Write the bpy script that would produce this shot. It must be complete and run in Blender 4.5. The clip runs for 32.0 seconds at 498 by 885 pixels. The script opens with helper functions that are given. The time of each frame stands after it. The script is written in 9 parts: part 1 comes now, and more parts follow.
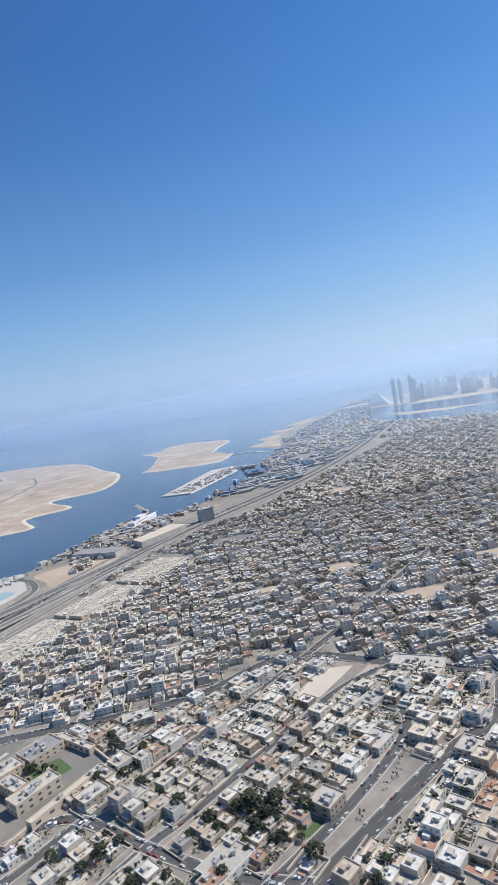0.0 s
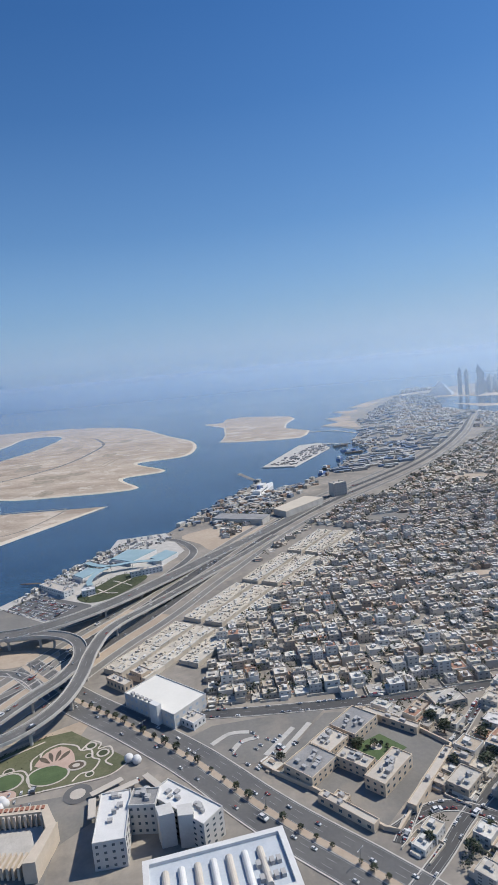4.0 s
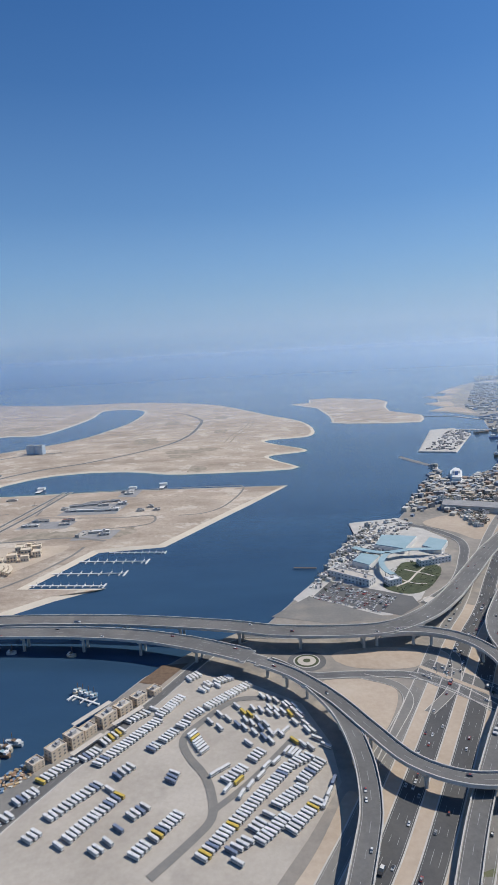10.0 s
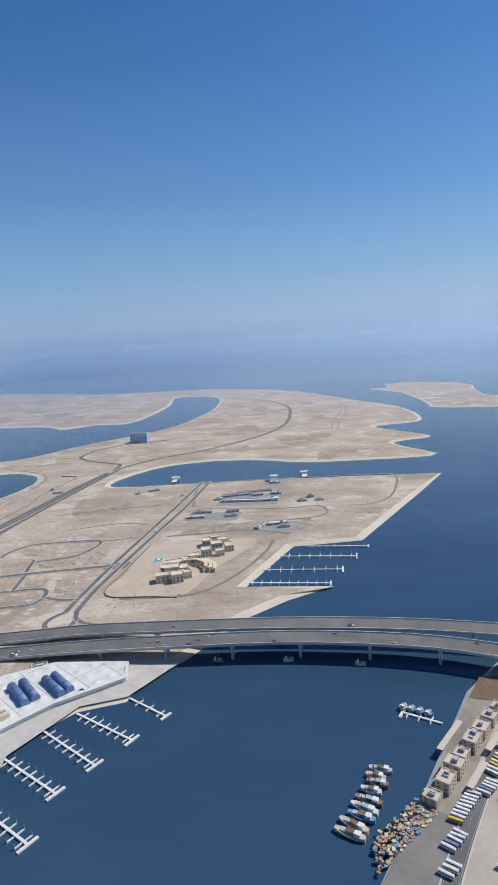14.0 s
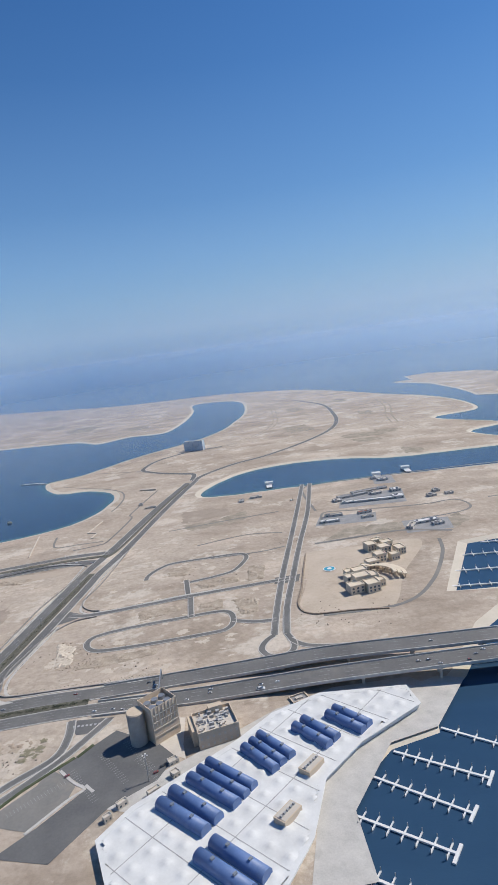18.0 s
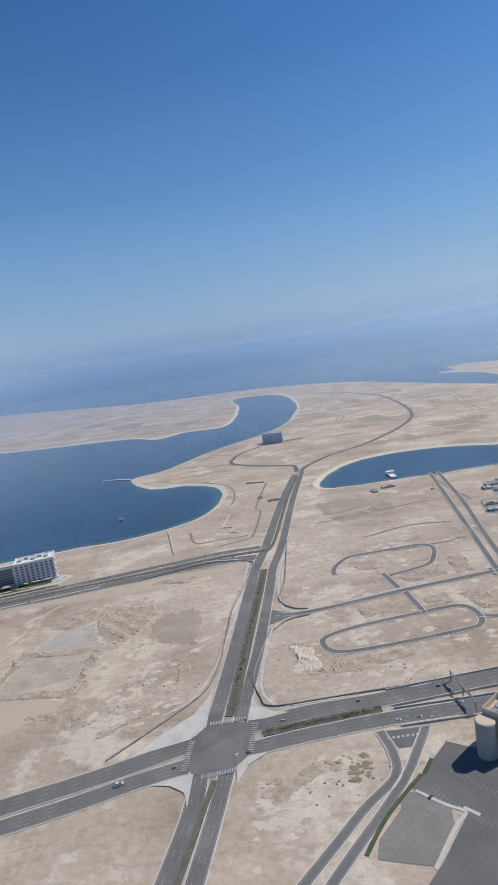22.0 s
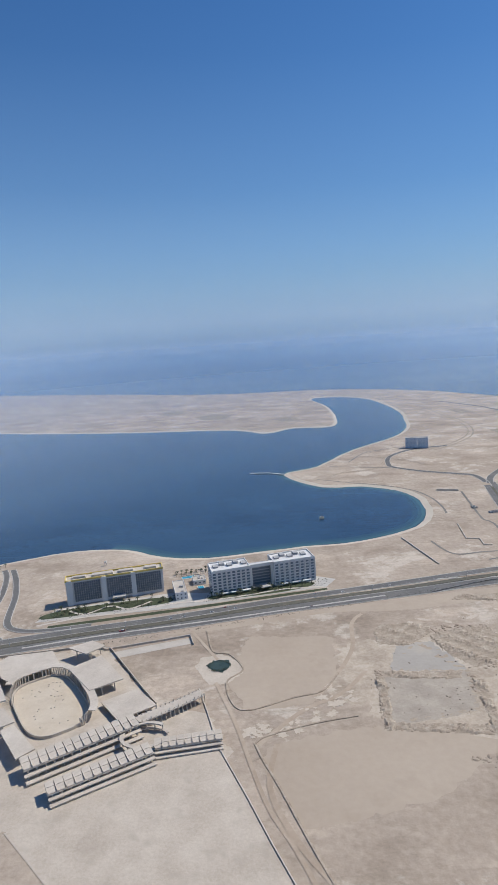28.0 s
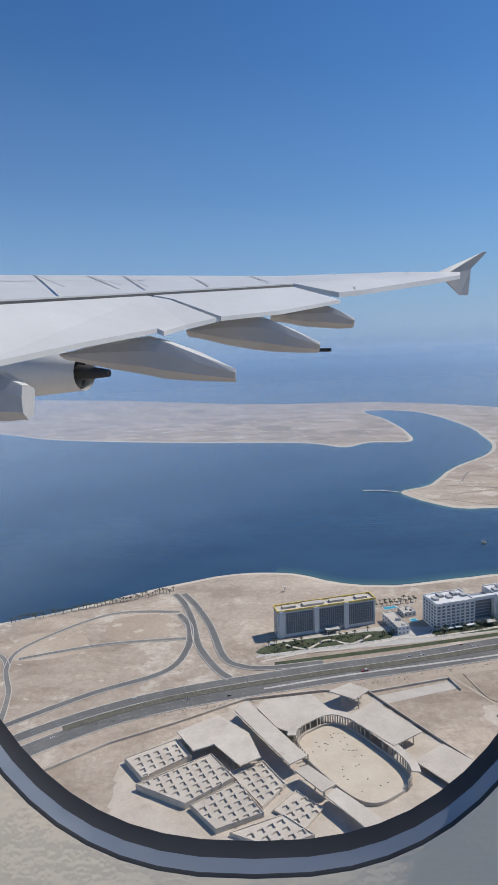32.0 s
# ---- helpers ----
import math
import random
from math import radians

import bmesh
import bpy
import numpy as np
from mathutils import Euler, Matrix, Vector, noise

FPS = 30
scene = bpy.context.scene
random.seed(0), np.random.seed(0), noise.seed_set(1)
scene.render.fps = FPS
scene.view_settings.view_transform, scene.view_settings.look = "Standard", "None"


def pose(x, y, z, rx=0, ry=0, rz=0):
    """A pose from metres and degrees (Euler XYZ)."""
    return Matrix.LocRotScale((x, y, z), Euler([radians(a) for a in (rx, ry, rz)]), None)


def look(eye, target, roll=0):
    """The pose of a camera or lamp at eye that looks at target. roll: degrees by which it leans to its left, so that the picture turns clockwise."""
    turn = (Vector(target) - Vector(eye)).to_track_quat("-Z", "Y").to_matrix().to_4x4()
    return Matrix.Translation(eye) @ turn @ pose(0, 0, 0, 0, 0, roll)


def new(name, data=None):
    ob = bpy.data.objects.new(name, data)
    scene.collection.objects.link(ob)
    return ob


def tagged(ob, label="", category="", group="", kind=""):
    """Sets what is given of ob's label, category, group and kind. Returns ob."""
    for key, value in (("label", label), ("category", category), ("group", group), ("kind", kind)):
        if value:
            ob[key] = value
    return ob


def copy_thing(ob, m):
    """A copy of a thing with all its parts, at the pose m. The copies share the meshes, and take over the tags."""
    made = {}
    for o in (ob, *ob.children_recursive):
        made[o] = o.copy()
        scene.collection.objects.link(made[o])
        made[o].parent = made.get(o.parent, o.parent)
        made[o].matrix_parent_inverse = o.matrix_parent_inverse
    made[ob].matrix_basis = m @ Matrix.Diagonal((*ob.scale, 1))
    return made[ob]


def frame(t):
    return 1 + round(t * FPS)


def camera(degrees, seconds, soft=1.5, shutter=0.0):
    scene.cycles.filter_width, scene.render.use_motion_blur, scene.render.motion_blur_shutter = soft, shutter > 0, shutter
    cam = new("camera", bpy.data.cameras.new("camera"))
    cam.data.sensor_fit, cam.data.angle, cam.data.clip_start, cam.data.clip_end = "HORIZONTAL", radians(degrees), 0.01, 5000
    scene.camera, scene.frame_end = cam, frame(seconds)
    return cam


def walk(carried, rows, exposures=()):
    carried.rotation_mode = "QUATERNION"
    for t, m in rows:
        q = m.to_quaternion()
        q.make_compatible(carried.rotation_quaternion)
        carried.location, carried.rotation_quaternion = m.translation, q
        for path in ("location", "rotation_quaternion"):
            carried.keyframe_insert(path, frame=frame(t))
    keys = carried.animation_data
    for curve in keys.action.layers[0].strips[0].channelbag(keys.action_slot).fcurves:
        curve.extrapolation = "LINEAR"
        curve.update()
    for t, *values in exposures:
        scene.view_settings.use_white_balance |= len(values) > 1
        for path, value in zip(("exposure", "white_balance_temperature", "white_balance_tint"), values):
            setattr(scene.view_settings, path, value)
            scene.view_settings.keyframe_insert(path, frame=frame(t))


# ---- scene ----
cam = camera(45.0, 32.0)
# seconds, place in metres, Euler angles in degrees
ROWS = [
    (0.0, -0.70, -0.50, 139.64, 84.68, 10.14, -3.52),
    (0.5, -17.66, 3.02, 140.58, 84.43, 9.31, -3.03),
    (1.0, -34.59, 6.54, 141.47, 84.09, 9.15, -2.84),
    (1.5, -51.48, 10.07, 142.31, 83.83, 8.81, -2.54),
    (2.0, -68.33, 13.60, 143.11, 83.47, 8.89, -2.70),
    (2.5, -85.14, 17.13, 143.87, 83.34, 8.77, -2.49),
    (4.5, -152.08, 31.30, 146.54, 82.72, 4.26, -1.16),
    (5.0, -168.73, 34.85, 147.12, 82.38, 3.56, -0.63),
    (5.5, -185.36, 38.41, 147.67, 82.23, 3.67, -0.24),
    (6.0, -201.96, 41.97, 148.20, 82.22, 4.05, 0.09),
    (6.5, -218.53, 45.54, 148.70, 82.18, 3.79, 0.37),
    (7.0, -235.08, 49.12, 149.18, 82.04, 3.61, 0.41),
    (7.5, -251.60, 52.70, 149.64, 81.91, 3.64, 0.26),
    (8.0, -268.10, 56.29, 150.08, 81.81, 3.67, 0.37),
    (8.5, -284.58, 59.89, 150.50, 81.71, 3.68, 0.43),
    (9.0, -301.05, 63.50, 150.90, 81.69, 3.69, 0.27),
    (9.5, -317.50, 67.11, 151.30, 81.53, 3.19, 0.14),
    (10.0, -333.93, 70.73, 151.68, 81.37, 3.14, 0.13),
    (10.5, -350.35, 74.37, 152.05, 81.27, 3.52, 0.34),
    (11.0, -366.76, 78.01, 152.41, 81.15, 4.26, 0.67),
    (11.5, -383.16, 81.65, 152.77, 80.88, 4.06, 1.60),
    (12.0, -399.56, 85.31, 153.12, 80.56, 4.08, 2.82),
    (12.5, -415.96, 88.98, 153.47, 80.12, 4.24, 2.77),
    (13.0, -432.35, 92.66, 153.82, 80.15, 4.23, 2.67),
    (13.5, -448.74, 96.34, 154.17, 80.25, 4.07, 2.93),
    (15.5, -514.40, 111.19, 155.61, 80.17, 3.79, 1.61),
    (16.0, -530.84, 114.93, 155.99, 80.09, 3.51, 1.39),
    (16.5, -547.30, 118.68, 156.38, 80.10, 4.17, 1.15),
    (17.0, -563.79, 122.44, 156.78, 80.21, 5.86, 0.81),
    (17.5, -580.30, 126.21, 157.20, 80.31, 7.20, 0.21),
    (18.0, -596.84, 129.99, 157.63, 80.44, 7.72, -0.07),
    (18.5, -613.40, 133.78, 158.08, 80.57, 7.90, -0.06),
    (19.0, -630.01, 137.58, 158.55, 80.58, 8.66, -0.38),
    (19.5, -646.65, 141.40, 159.03, 80.49, 8.92, -0.52),
    (20.0, -663.34, 145.22, 159.54, 80.42, 8.51, -0.37),
    (20.5, -680.07, 149.06, 160.07, 80.38, 8.89, -0.39),
    (21.0, -696.85, 152.90, 160.63, 80.27, 9.72, -0.71),
    (21.5, -713.68, 156.76, 161.21, 80.15, 9.57, -0.90),
    (22.0, -730.58, 160.63, 161.82, 80.14, 8.68, -0.84),
    (22.5, -747.53, 164.50, 162.46, 80.17, 8.02, -0.36),
    (23.0, -764.55, 168.39, 163.12, 80.09, 7.88, -0.36),
    (23.5, -781.64, 172.29, 163.82, 79.99, 7.28, -0.44),
    (24.0, -798.80, 176.20, 164.55, 79.95, 6.94, -0.60),
    (24.5, -816.04, 180.12, 165.32, 80.10, 6.92, -0.55),
    (26.5, -885.88, 195.90, 168.74, 79.99, 5.01, -0.51),
    (27.0, -903.58, 199.87, 169.69, 80.05, 4.97, -0.33),
    (27.5, -921.39, 203.85, 170.68, 80.14, 4.07, -0.22),
    (28.0, -939.30, 207.84, 171.72, 80.23, 3.78, -0.13),
    (28.5, -957.34, 211.83, 172.79, 80.36, 3.65, -0.14),
    (29.0, -975.49, 215.84, 173.92, 80.47, 3.45, -0.17),
    (29.5, -993.77, 219.85, 175.08, 80.57, 3.25, -0.22),
    (30.0, -1012.19, 223.88, 176.30, 80.66, 2.89, -0.27),
    (30.5, -1030.74, 227.91, 177.56, 80.70, 2.78, -0.50),
    (31.0, -1049.43, 231.95, 178.87, 80.81, 2.72, -0.61),
    (31.5, -1068.27, 235.99, 180.23, 80.91, 2.71, -0.42),
    (32.0, -1087.27, 240.04, 181.64, 81.03, 2.37, -0.34),
]
walk(cam, [(t, pose(x, y, z, rx, ry, rz)) for t, x, y, z, rx, ry, rz in ROWS], exposures=[(0.0, 0.24, 6270, 10), (1.0, 0.11, 6270, 10), (2.0, 0.05, 6270, 10), (5.0, -0.03, 6270, 10), (12.0, -0.03, 6270, 10), (16.0, 0.05, 6270, 10), (18.0, 0.02, 6270, 10), (21.0, -0.06, 6270, 10), (32.0, -0.07, 6270, 10)])

# ---- sky, sun, distance ----
SUN_AZ, SUN_EL = 70.0, 50.0      # azimuth clockwise from +y, elevation
world = bpy.data.worlds.new("sky")
scene.world = world
world.use_nodes = True
wn = world.node_tree
sky = wn.nodes.new("ShaderNodeTexSky")
sky.sky_type = "NISHITA"
sky.sun_disc = False
sky.sun_elevation, sky.sun_rotation = radians(SUN_EL), radians(SUN_AZ)
sky.air_density, sky.dust_density, sky.ozone_density = 1.3, 0.35, 6.0
tint = wn.nodes.new("ShaderNodeMix")
tint.data_type, tint.blend_type = "RGBA", "MULTIPLY"
tint.inputs[0].default_value, tint.inputs[7].default_value = 1.0, (0.58, 0.99, 1.39, 1)
wn.links.new(sky.outputs[0], tint.inputs[6])
wn.links.new(tint.outputs[2], wn.nodes["Background"].inputs[0])
wn.nodes["Background"].inputs[1].default_value = 0.062
sun = new("sun", bpy.data.lights.new("sun", "SUN"))
sun.data.energy, sun.data.angle, sun.data.color = 4.3, radians(0.55), (1.0, 0.93, 0.82)
_az, _el = radians(SUN_AZ), radians(SUN_EL)
sun.matrix_world = look((0, 0, 0), (-math.sin(_az) * math.cos(_el), -math.cos(_az) * math.cos(_el), -math.sin(_el)))


# ---- materials ----
def nodes_of(name):
    m = bpy.data.materials.new(name)
    m.use_nodes = True
    n = m.node_tree.nodes
    return m, n, m.node_tree.links, n["Principled BSDF"]


def noise_node(n, l, scale, detail=4.0, rough=0.55, coord="Object", stretch=None):
    tc = n.new("ShaderNodeTexCoord")
    tx = n.new("ShaderNodeTexNoise")
    tx.inputs["Scale"].default_value, tx.inputs["Detail"].default_value, tx.inputs["Roughness"].default_value = scale, detail, rough
    if stretch:
        mp = n.new("ShaderNodeMapping")
        mp.inputs["Scale"].default_value = stretch[:3]
        if len(stretch) > 3:
            mp.inputs["Rotation"].default_value = (0, 0, radians(stretch[3]))
        l.new(tc.outputs[coord], mp.inputs[0])
        l.new(mp.outputs[0], tx.inputs["Vector"])
    else:
        l.new(tc.outputs[coord], tx.inputs["Vector"])
    return tx.outputs["Fac"]


def ramp(n, l, fac, stops):
    r = n.new("ShaderNodeValToRGB")
    e = r.color_ramp.elements
    while len(e) < len(stops):
        e.new(0.5)
    for el, (p, c) in zip(e, stops):
        el.position, el.color = p, (*c, 1)
    l.new(fac, r.inputs[0])
    return r.outputs[0]


def mix(n, l, fac, a, b, kind="MIX"):
    m = n.new("ShaderNodeMix")
    m.data_type, m.blend_type = "RGBA", kind
    for sock, v in ((m.inputs[0], fac), (m.inputs[6], a), (m.inputs[7], b)):
        if isinstance(v, (int, float)):
            sock.default_value = v
        elif isinstance(v, tuple):
            sock.default_value = (*v, 1)
        else:
            l.new(v, sock)
    return m.outputs[2]


def bump(n, l, p, height, strength, dist=0.2):
    b = n.new("ShaderNodeBump")
    b.inputs["Strength"].default_value, b.inputs["Distance"].default_value = strength, dist
    l.new(height, b.inputs["Height"])
    l.new(b.outputs[0], p.inputs["Normal"])


def surface(name, dark, light, coarse=0.05, fine=0.8, rough=0.85, relief=0.3, metal=0.0, vary=0.0, stain=None, mid=None):
    """A worn surface: two scales of mottling between two colours, grain relief, optional per-piece variation and stains."""
    m, n, l, p = nodes_of(name)
    f1, f2 = noise_node(n, l, coarse, 5.0), noise_node(n, l, fine, 4.0, 0.6)
    stops = [(0.32, dark), (0.68, light)] if not mid else [(0.3, dark), (0.5, mid), (0.7, light)]
    col = ramp(n, l, f1, stops)
    col = mix(n, l, 0.35, col, ramp(n, l, f2, [(0.3, dark), (0.7, light)]))
    if stain:
        sc, amount, c = stain
        col = mix(n, l, ramp(n, l, noise_node(n, l, sc, 6.0, 0.62), [(0.55, (0, 0, 0)), (0.72, (amount, amount, amount))]), col, c)
    if vary:
        for sock, node in (("Random", "ShaderNodeObjectInfo"), ("Random Per Island", "ShaderNodeNewGeometry")):
            o = n.new(node)
            col = mix(n, l, 1.0, col, ramp(n, l, o.outputs[sock], [(0.0, (1 - vary,) * 3), (1.0, (1.0, 1.0, 1.0))]), "MULTIPLY")
    l.new(col, p.inputs["Base Color"])
    p.inputs["Roughness"].default_value, p.inputs["Metallic"].default_value = rough, metal
    bump(n, l, p, f2, relief)
    return m


def palette(name, colours, rough=0.8, sock="Random Per Island", grain=0.5):
    """One paint chosen per piece out of a few, with soft dirt."""
    m, n, l, p = nodes_of(name)
    g = n.new("ShaderNodeNewGeometry" if "Island" in sock else "ShaderNodeObjectInfo")
    r = n.new("ShaderNodeValToRGB")
    r.color_ramp.interpolation = "CONSTANT"
    e = r.color_ramp.elements
    while len(e) < len(colours):
        e.new(0.5)
    for i, (el, c) in enumerate(zip(e, colours)):
        el.position, el.color = i / len(colours), (*c, 1)
    l.new(g.outputs[sock], r.inputs[0])
    f = noise_node(n, l, grain, 5.0)
    col = mix(n, l, 1.0, r.outputs[0], ramp(n, l, f, [(0.3, (0.72, 0.70, 0.66)), (0.65, (1.0, 1.0, 1.0))]), "MULTIPLY")
    l.new(col, p.inputs["Base Color"])
    p.inputs["Roughness"].default_value = rough
    bump(n, l, p, f, 0.15)
    return m


def water_material(name, deep, shallow, wave=0.09, strength=0.25):
    m, n, l, p = nodes_of(name)
    big = noise_node(n, l, 0.004, 4.0, 0.6, stretch=(1.0, 2.6, 1.0, 25))
    l.new(ramp(n, l, big, [(0.35, deep), (0.7, shallow)]), p.inputs["Base Color"])
    p.inputs["Roughness"].default_value = 0.14
    p.inputs["IOR"].default_value = 1.33
    bump(n, l, p, noise_node(n, l, wave, 6.0, 0.7, stretch=(1.0, 2.0, 1.0, 30)), strength, 0.8)
    return m


SAND = surface("sand", (0.33, 0.255, 0.185), (0.50, 0.41, 0.32), 0.02, 0.35, 0.95, 0.5, stain=(0.035, 0.45, (0.56, 0.49, 0.40)), mid=(0.42, 0.335, 0.25))


def island_sand(name):
    """Reclaimed sand: broad tonal plots, wind and tyre streaks, pale crusts and dark damp scrub, each with its own shape."""
    m, n, l, p = nodes_of(name)
    broad = ramp(n, l, noise_node(n, l, 0.006, 6.0, 0.6), [(0.3, (0.375, 0.303, 0.232)), (0.5, (0.435, 0.357, 0.28)), (0.7, (0.50, 0.422, 0.336))])
    heaps = ramp(n, l, noise_node(n, l, 0.02, 10.0, 0.66, stretch=(0.7, 1.3, 1.0, -12)), [(0.36, (0.74, 0.72, 0.70)), (0.46, (0.95, 0.945, 0.94)), (0.54, (1.0, 1.0, 1.0)), (0.62, (1.17, 1.17, 1.17))])
    col = mix(n, l, 1.0, broad, heaps, "MULTIPLY")
    crust = ramp(n, l, noise_node(n, l, 0.024, 10.0, 0.68), [(0.545, (0, 0, 0)), (0.60, (0.65, 0.65, 0.65))])
    col = mix(n, l, crust, col, (0.60, 0.53, 0.44))
    scrub = ramp(n, l, noise_node(n, l, 0.013, 10.0, 0.7), [(0.57, (0, 0, 0)), (0.62, (0.65, 0.65, 0.65))])
    col = mix(n, l, scrub, col, (0.30, 0.24, 0.18))
    edges = ramp(n, l, noise_node(n, l, 0.018, 7.0, 0.62, stretch=(0.6, 1.4, 1.0, 20)), [(0.475, (0, 0, 0)), (0.495, (0.42, 0.42, 0.42)), (0.512, (0, 0, 0))])
    col = mix(n, l, edges, col, (0.30, 0.245, 0.185))
    speck = ramp(n, l, noise_node(n, l, 0.3, 6.0, 0.72), [(0.35, (0.84, 0.83, 0.82)), (0.62, (1.05, 1.05, 1.05))])
    col = mix(n, l, 1.0, col, speck, "MULTIPLY")
    l.new(col, p.inputs["Base Color"])
    p.inputs["Roughness"].default_value = 0.95
    bump(n, l, p, noise_node(n, l, 0.06, 8.0, 0.6), 0.5, 2.2)
    return m


ISLAND = island_sand("island_sand")
URBAN = surface("urban_ground", (0.16, 0.147, 0.13), (0.35, 0.31, 0.26), 0.03, 0.25, 0.95, 0.4, stain=(0.07, 0.7, (0.42, 0.355, 0.275)))
BEACH = surface("beach_sand", (0.50, 0.44, 0.35), (0.60, 0.53, 0.43), 0.05, 0.6, 0.95, 0.3)
ASPHALT = surface("asphalt", (0.095, 0.094, 0.094), (0.15, 0.146, 0.14), 0.06, 0.9, 0.9, 0.2, stain=(0.03, 0.4, (0.17, 0.16, 0.14)))
FRESH = surface("dark_asphalt", (0.062, 0.062, 0.063), (0.10, 0.098, 0.095), 0.06, 0.9, 0.9, 0.2, stain=(0.03, 0.4, (0.13, 0.12, 0.105)))
DUSTY = surface("dusty_asphalt", (0.15, 0.145, 0.135), (0.24, 0.225, 0.20), 0.05, 0.7, 0.92, 0.2, stain=(0.04, 0.5, (0.33, 0.28, 0.22)))
CONCRETE = surface("concrete", (0.40, 0.375, 0.34), (0.55, 0.52, 0.47), 0.15, 1.5, 0.85, 0.3, stain=(0.2, 0.4, (0.30, 0.28, 0.25)))
PALE = surface("pale_concrete", (0.52, 0.46, 0.385), (0.66, 0.60, 0.52), 0.12, 1.2, 0.85, 0.3, stain=(0.15, 0.4, (0.42, 0.36, 0.30)), vary=0.12)
WHITE = surface("white_paint", (0.60, 0.585, 0.555), (0.73, 0.715, 0.685), 0.2, 2.0, 0.6, 0.1, stain=(0.3, 0.3, (0.55, 0.53, 0.50)))
PALE_ROAD = surface("sun_bleached_asphalt", (0.105, 0.102, 0.097), (0.17, 0.164, 0.154), 0.05, 0.8, 0.9, 0.2, stain=(0.04, 0.6, (0.225, 0.207, 0.182)))
LINE = surface("line_paint", (0.26, 0.26, 0.25), (0.42, 0.42, 0.41), 0.3, 3.0, 0.7, 0.05)
SEA = water_material("sea_water", (0.024, 0.055, 0.103), (0.036, 0.079, 0.136), 0.09, 0.16)
GREEN = surface("planting", (0.045, 0.065, 0.03), (0.12, 0.135, 0.065), 0.15, 1.4, 0.9, 0.8, vary=0.3)
from mathutils import geometry


# ---- building helpers ----
def bm_mesh(name, bm, mats=()):
    me = bpy.data.meshes.new(name)
    bm.to_mesh(me)
    bm.free()
    for m in mats:
        me.materials.append(m)
    return me


def link(name, bm, material, parent=None, label=""):
    ob = new(name, bm_mesh(name, bm, material if isinstance(material, (list, tuple)) else [material]))
    if parent:
        ob.parent = parent
    if label:
        ob["label"] = label
    return ob


def part(name, bm, material, parent, label=""):
    return link(name, bm, material, parent, label)


def box(bm, x0, y0, z0, x1, y1, z1, mat=0, turn=0.0, about=None):
    """An axis-aligned block, optionally turned about a point of the plan."""
    c, s = math.cos(turn), math.sin(turn)
    ax, ay = about if about else ((x0 + x1) / 2, (y0 + y1) / 2)
    vs = []
    for z in (z0, z1):
        for x, y in ((x0, y0), (x1, y0), (x1, y1), (x0, y1)):
            dx, dy = x - ax, y - ay
            vs.append(bm.verts.new((ax + c * dx - s * dy, ay + s * dx + c * dy, z)))
    for q in ((3, 2, 1, 0), (4, 5, 6, 7), (0, 1, 5, 4), (1, 2, 6, 5), (2, 3, 7, 6), (3, 0, 4, 7)):
        f = bm.faces.new([vs[i] for i in q])
        f.material_index = mat
    return vs


def smooth_line(pts, step=6.0, closed=False):
    """A Catmull-Rom curve through a few plan points."""
    p = [Vector(q) for q in pts]
    n, out = len(p), []
    for i in range(n if closed else n - 1):
        a, b, c, d = [p[j % n] if closed else p[max(0, min(n - 1, j))] for j in (i - 1, i, i + 1, i + 2)]
        k = max(1, int((c - b).length / step))
        for j in range(k):
            t = j / k
            out.append(0.5 * ((2 * b) + (c - a) * t + (2 * a - 5 * b + 4 * c - d) * t * t + (3 * b - a - 3 * c + d) * t ** 3))
    if not closed:
        out.append(p[-1])
    return out


def side_of(line, i, closed=False):
    n = len(line)
    a, b = (line[i - 1], line[(i + 1) % n]) if closed else (line[max(0, i - 1)], line[min(n - 1, i + 1)])
    d = (b - a).normalized()
    return Vector((-d.y, d.x))


def offset_line(line, off, closed=False):
    return [Vector((q.x, q.y)) + side_of(line, i, closed) * off for i, q in enumerate(line)]


def ribbon(bm, line, width, z=0.12, thick=0.0, closed=False, mat=0, shift=0.0):
    """A strip along a line; z is a number or a function of (index, count)."""
    rows = []
    n = len(line)
    for i, q in enumerate(line):
        s = side_of(line, i, closed)
        h = z(i, n) if callable(z) else (q.z if len(q) > 2 else 0) + z
        o = Vector((q.x, q.y))
        l, r = o + s * (shift + width / 2), o + s * (shift - width / 2)
        row = [bm.verts.new((l.x, l.y, h)), bm.verts.new((r.x, r.y, h))]
        if thick:
            row += [bm.verts.new((r.x, r.y, h - thick)), bm.verts.new((l.x, l.y, h - thick))]
        rows.append(row)
    for i in range(n if closed else n - 1):
        a, b = rows[i], rows[(i + 1) % n]
        quads = [(0, 1)] if not thick else [(0, 1), (1, 2), (2, 3), (3, 0)]
        for j, k in quads:
            bm.faces.new((a[j], a[k], b[k], b[j])).material_index = mat
    if thick and not closed:
        bm.faces.new(rows[0][::-1]).material_index = mat
        bm.faces.new(rows[-1]).material_index = mat


def sheet(bm, pts, z, mat=0):
    f = bm.faces.new([bm.verts.new((q[0], q[1], z)) for q in pts])
    f.material_index = mat
    f.normal_update()
    if f.normal.z < 0:
        f.normal_flip()
    return f


def area_sign(line):
    return sum(a.x * b.y - b.x * a.y for a, b in zip(line, line[1:] + line[:1]))


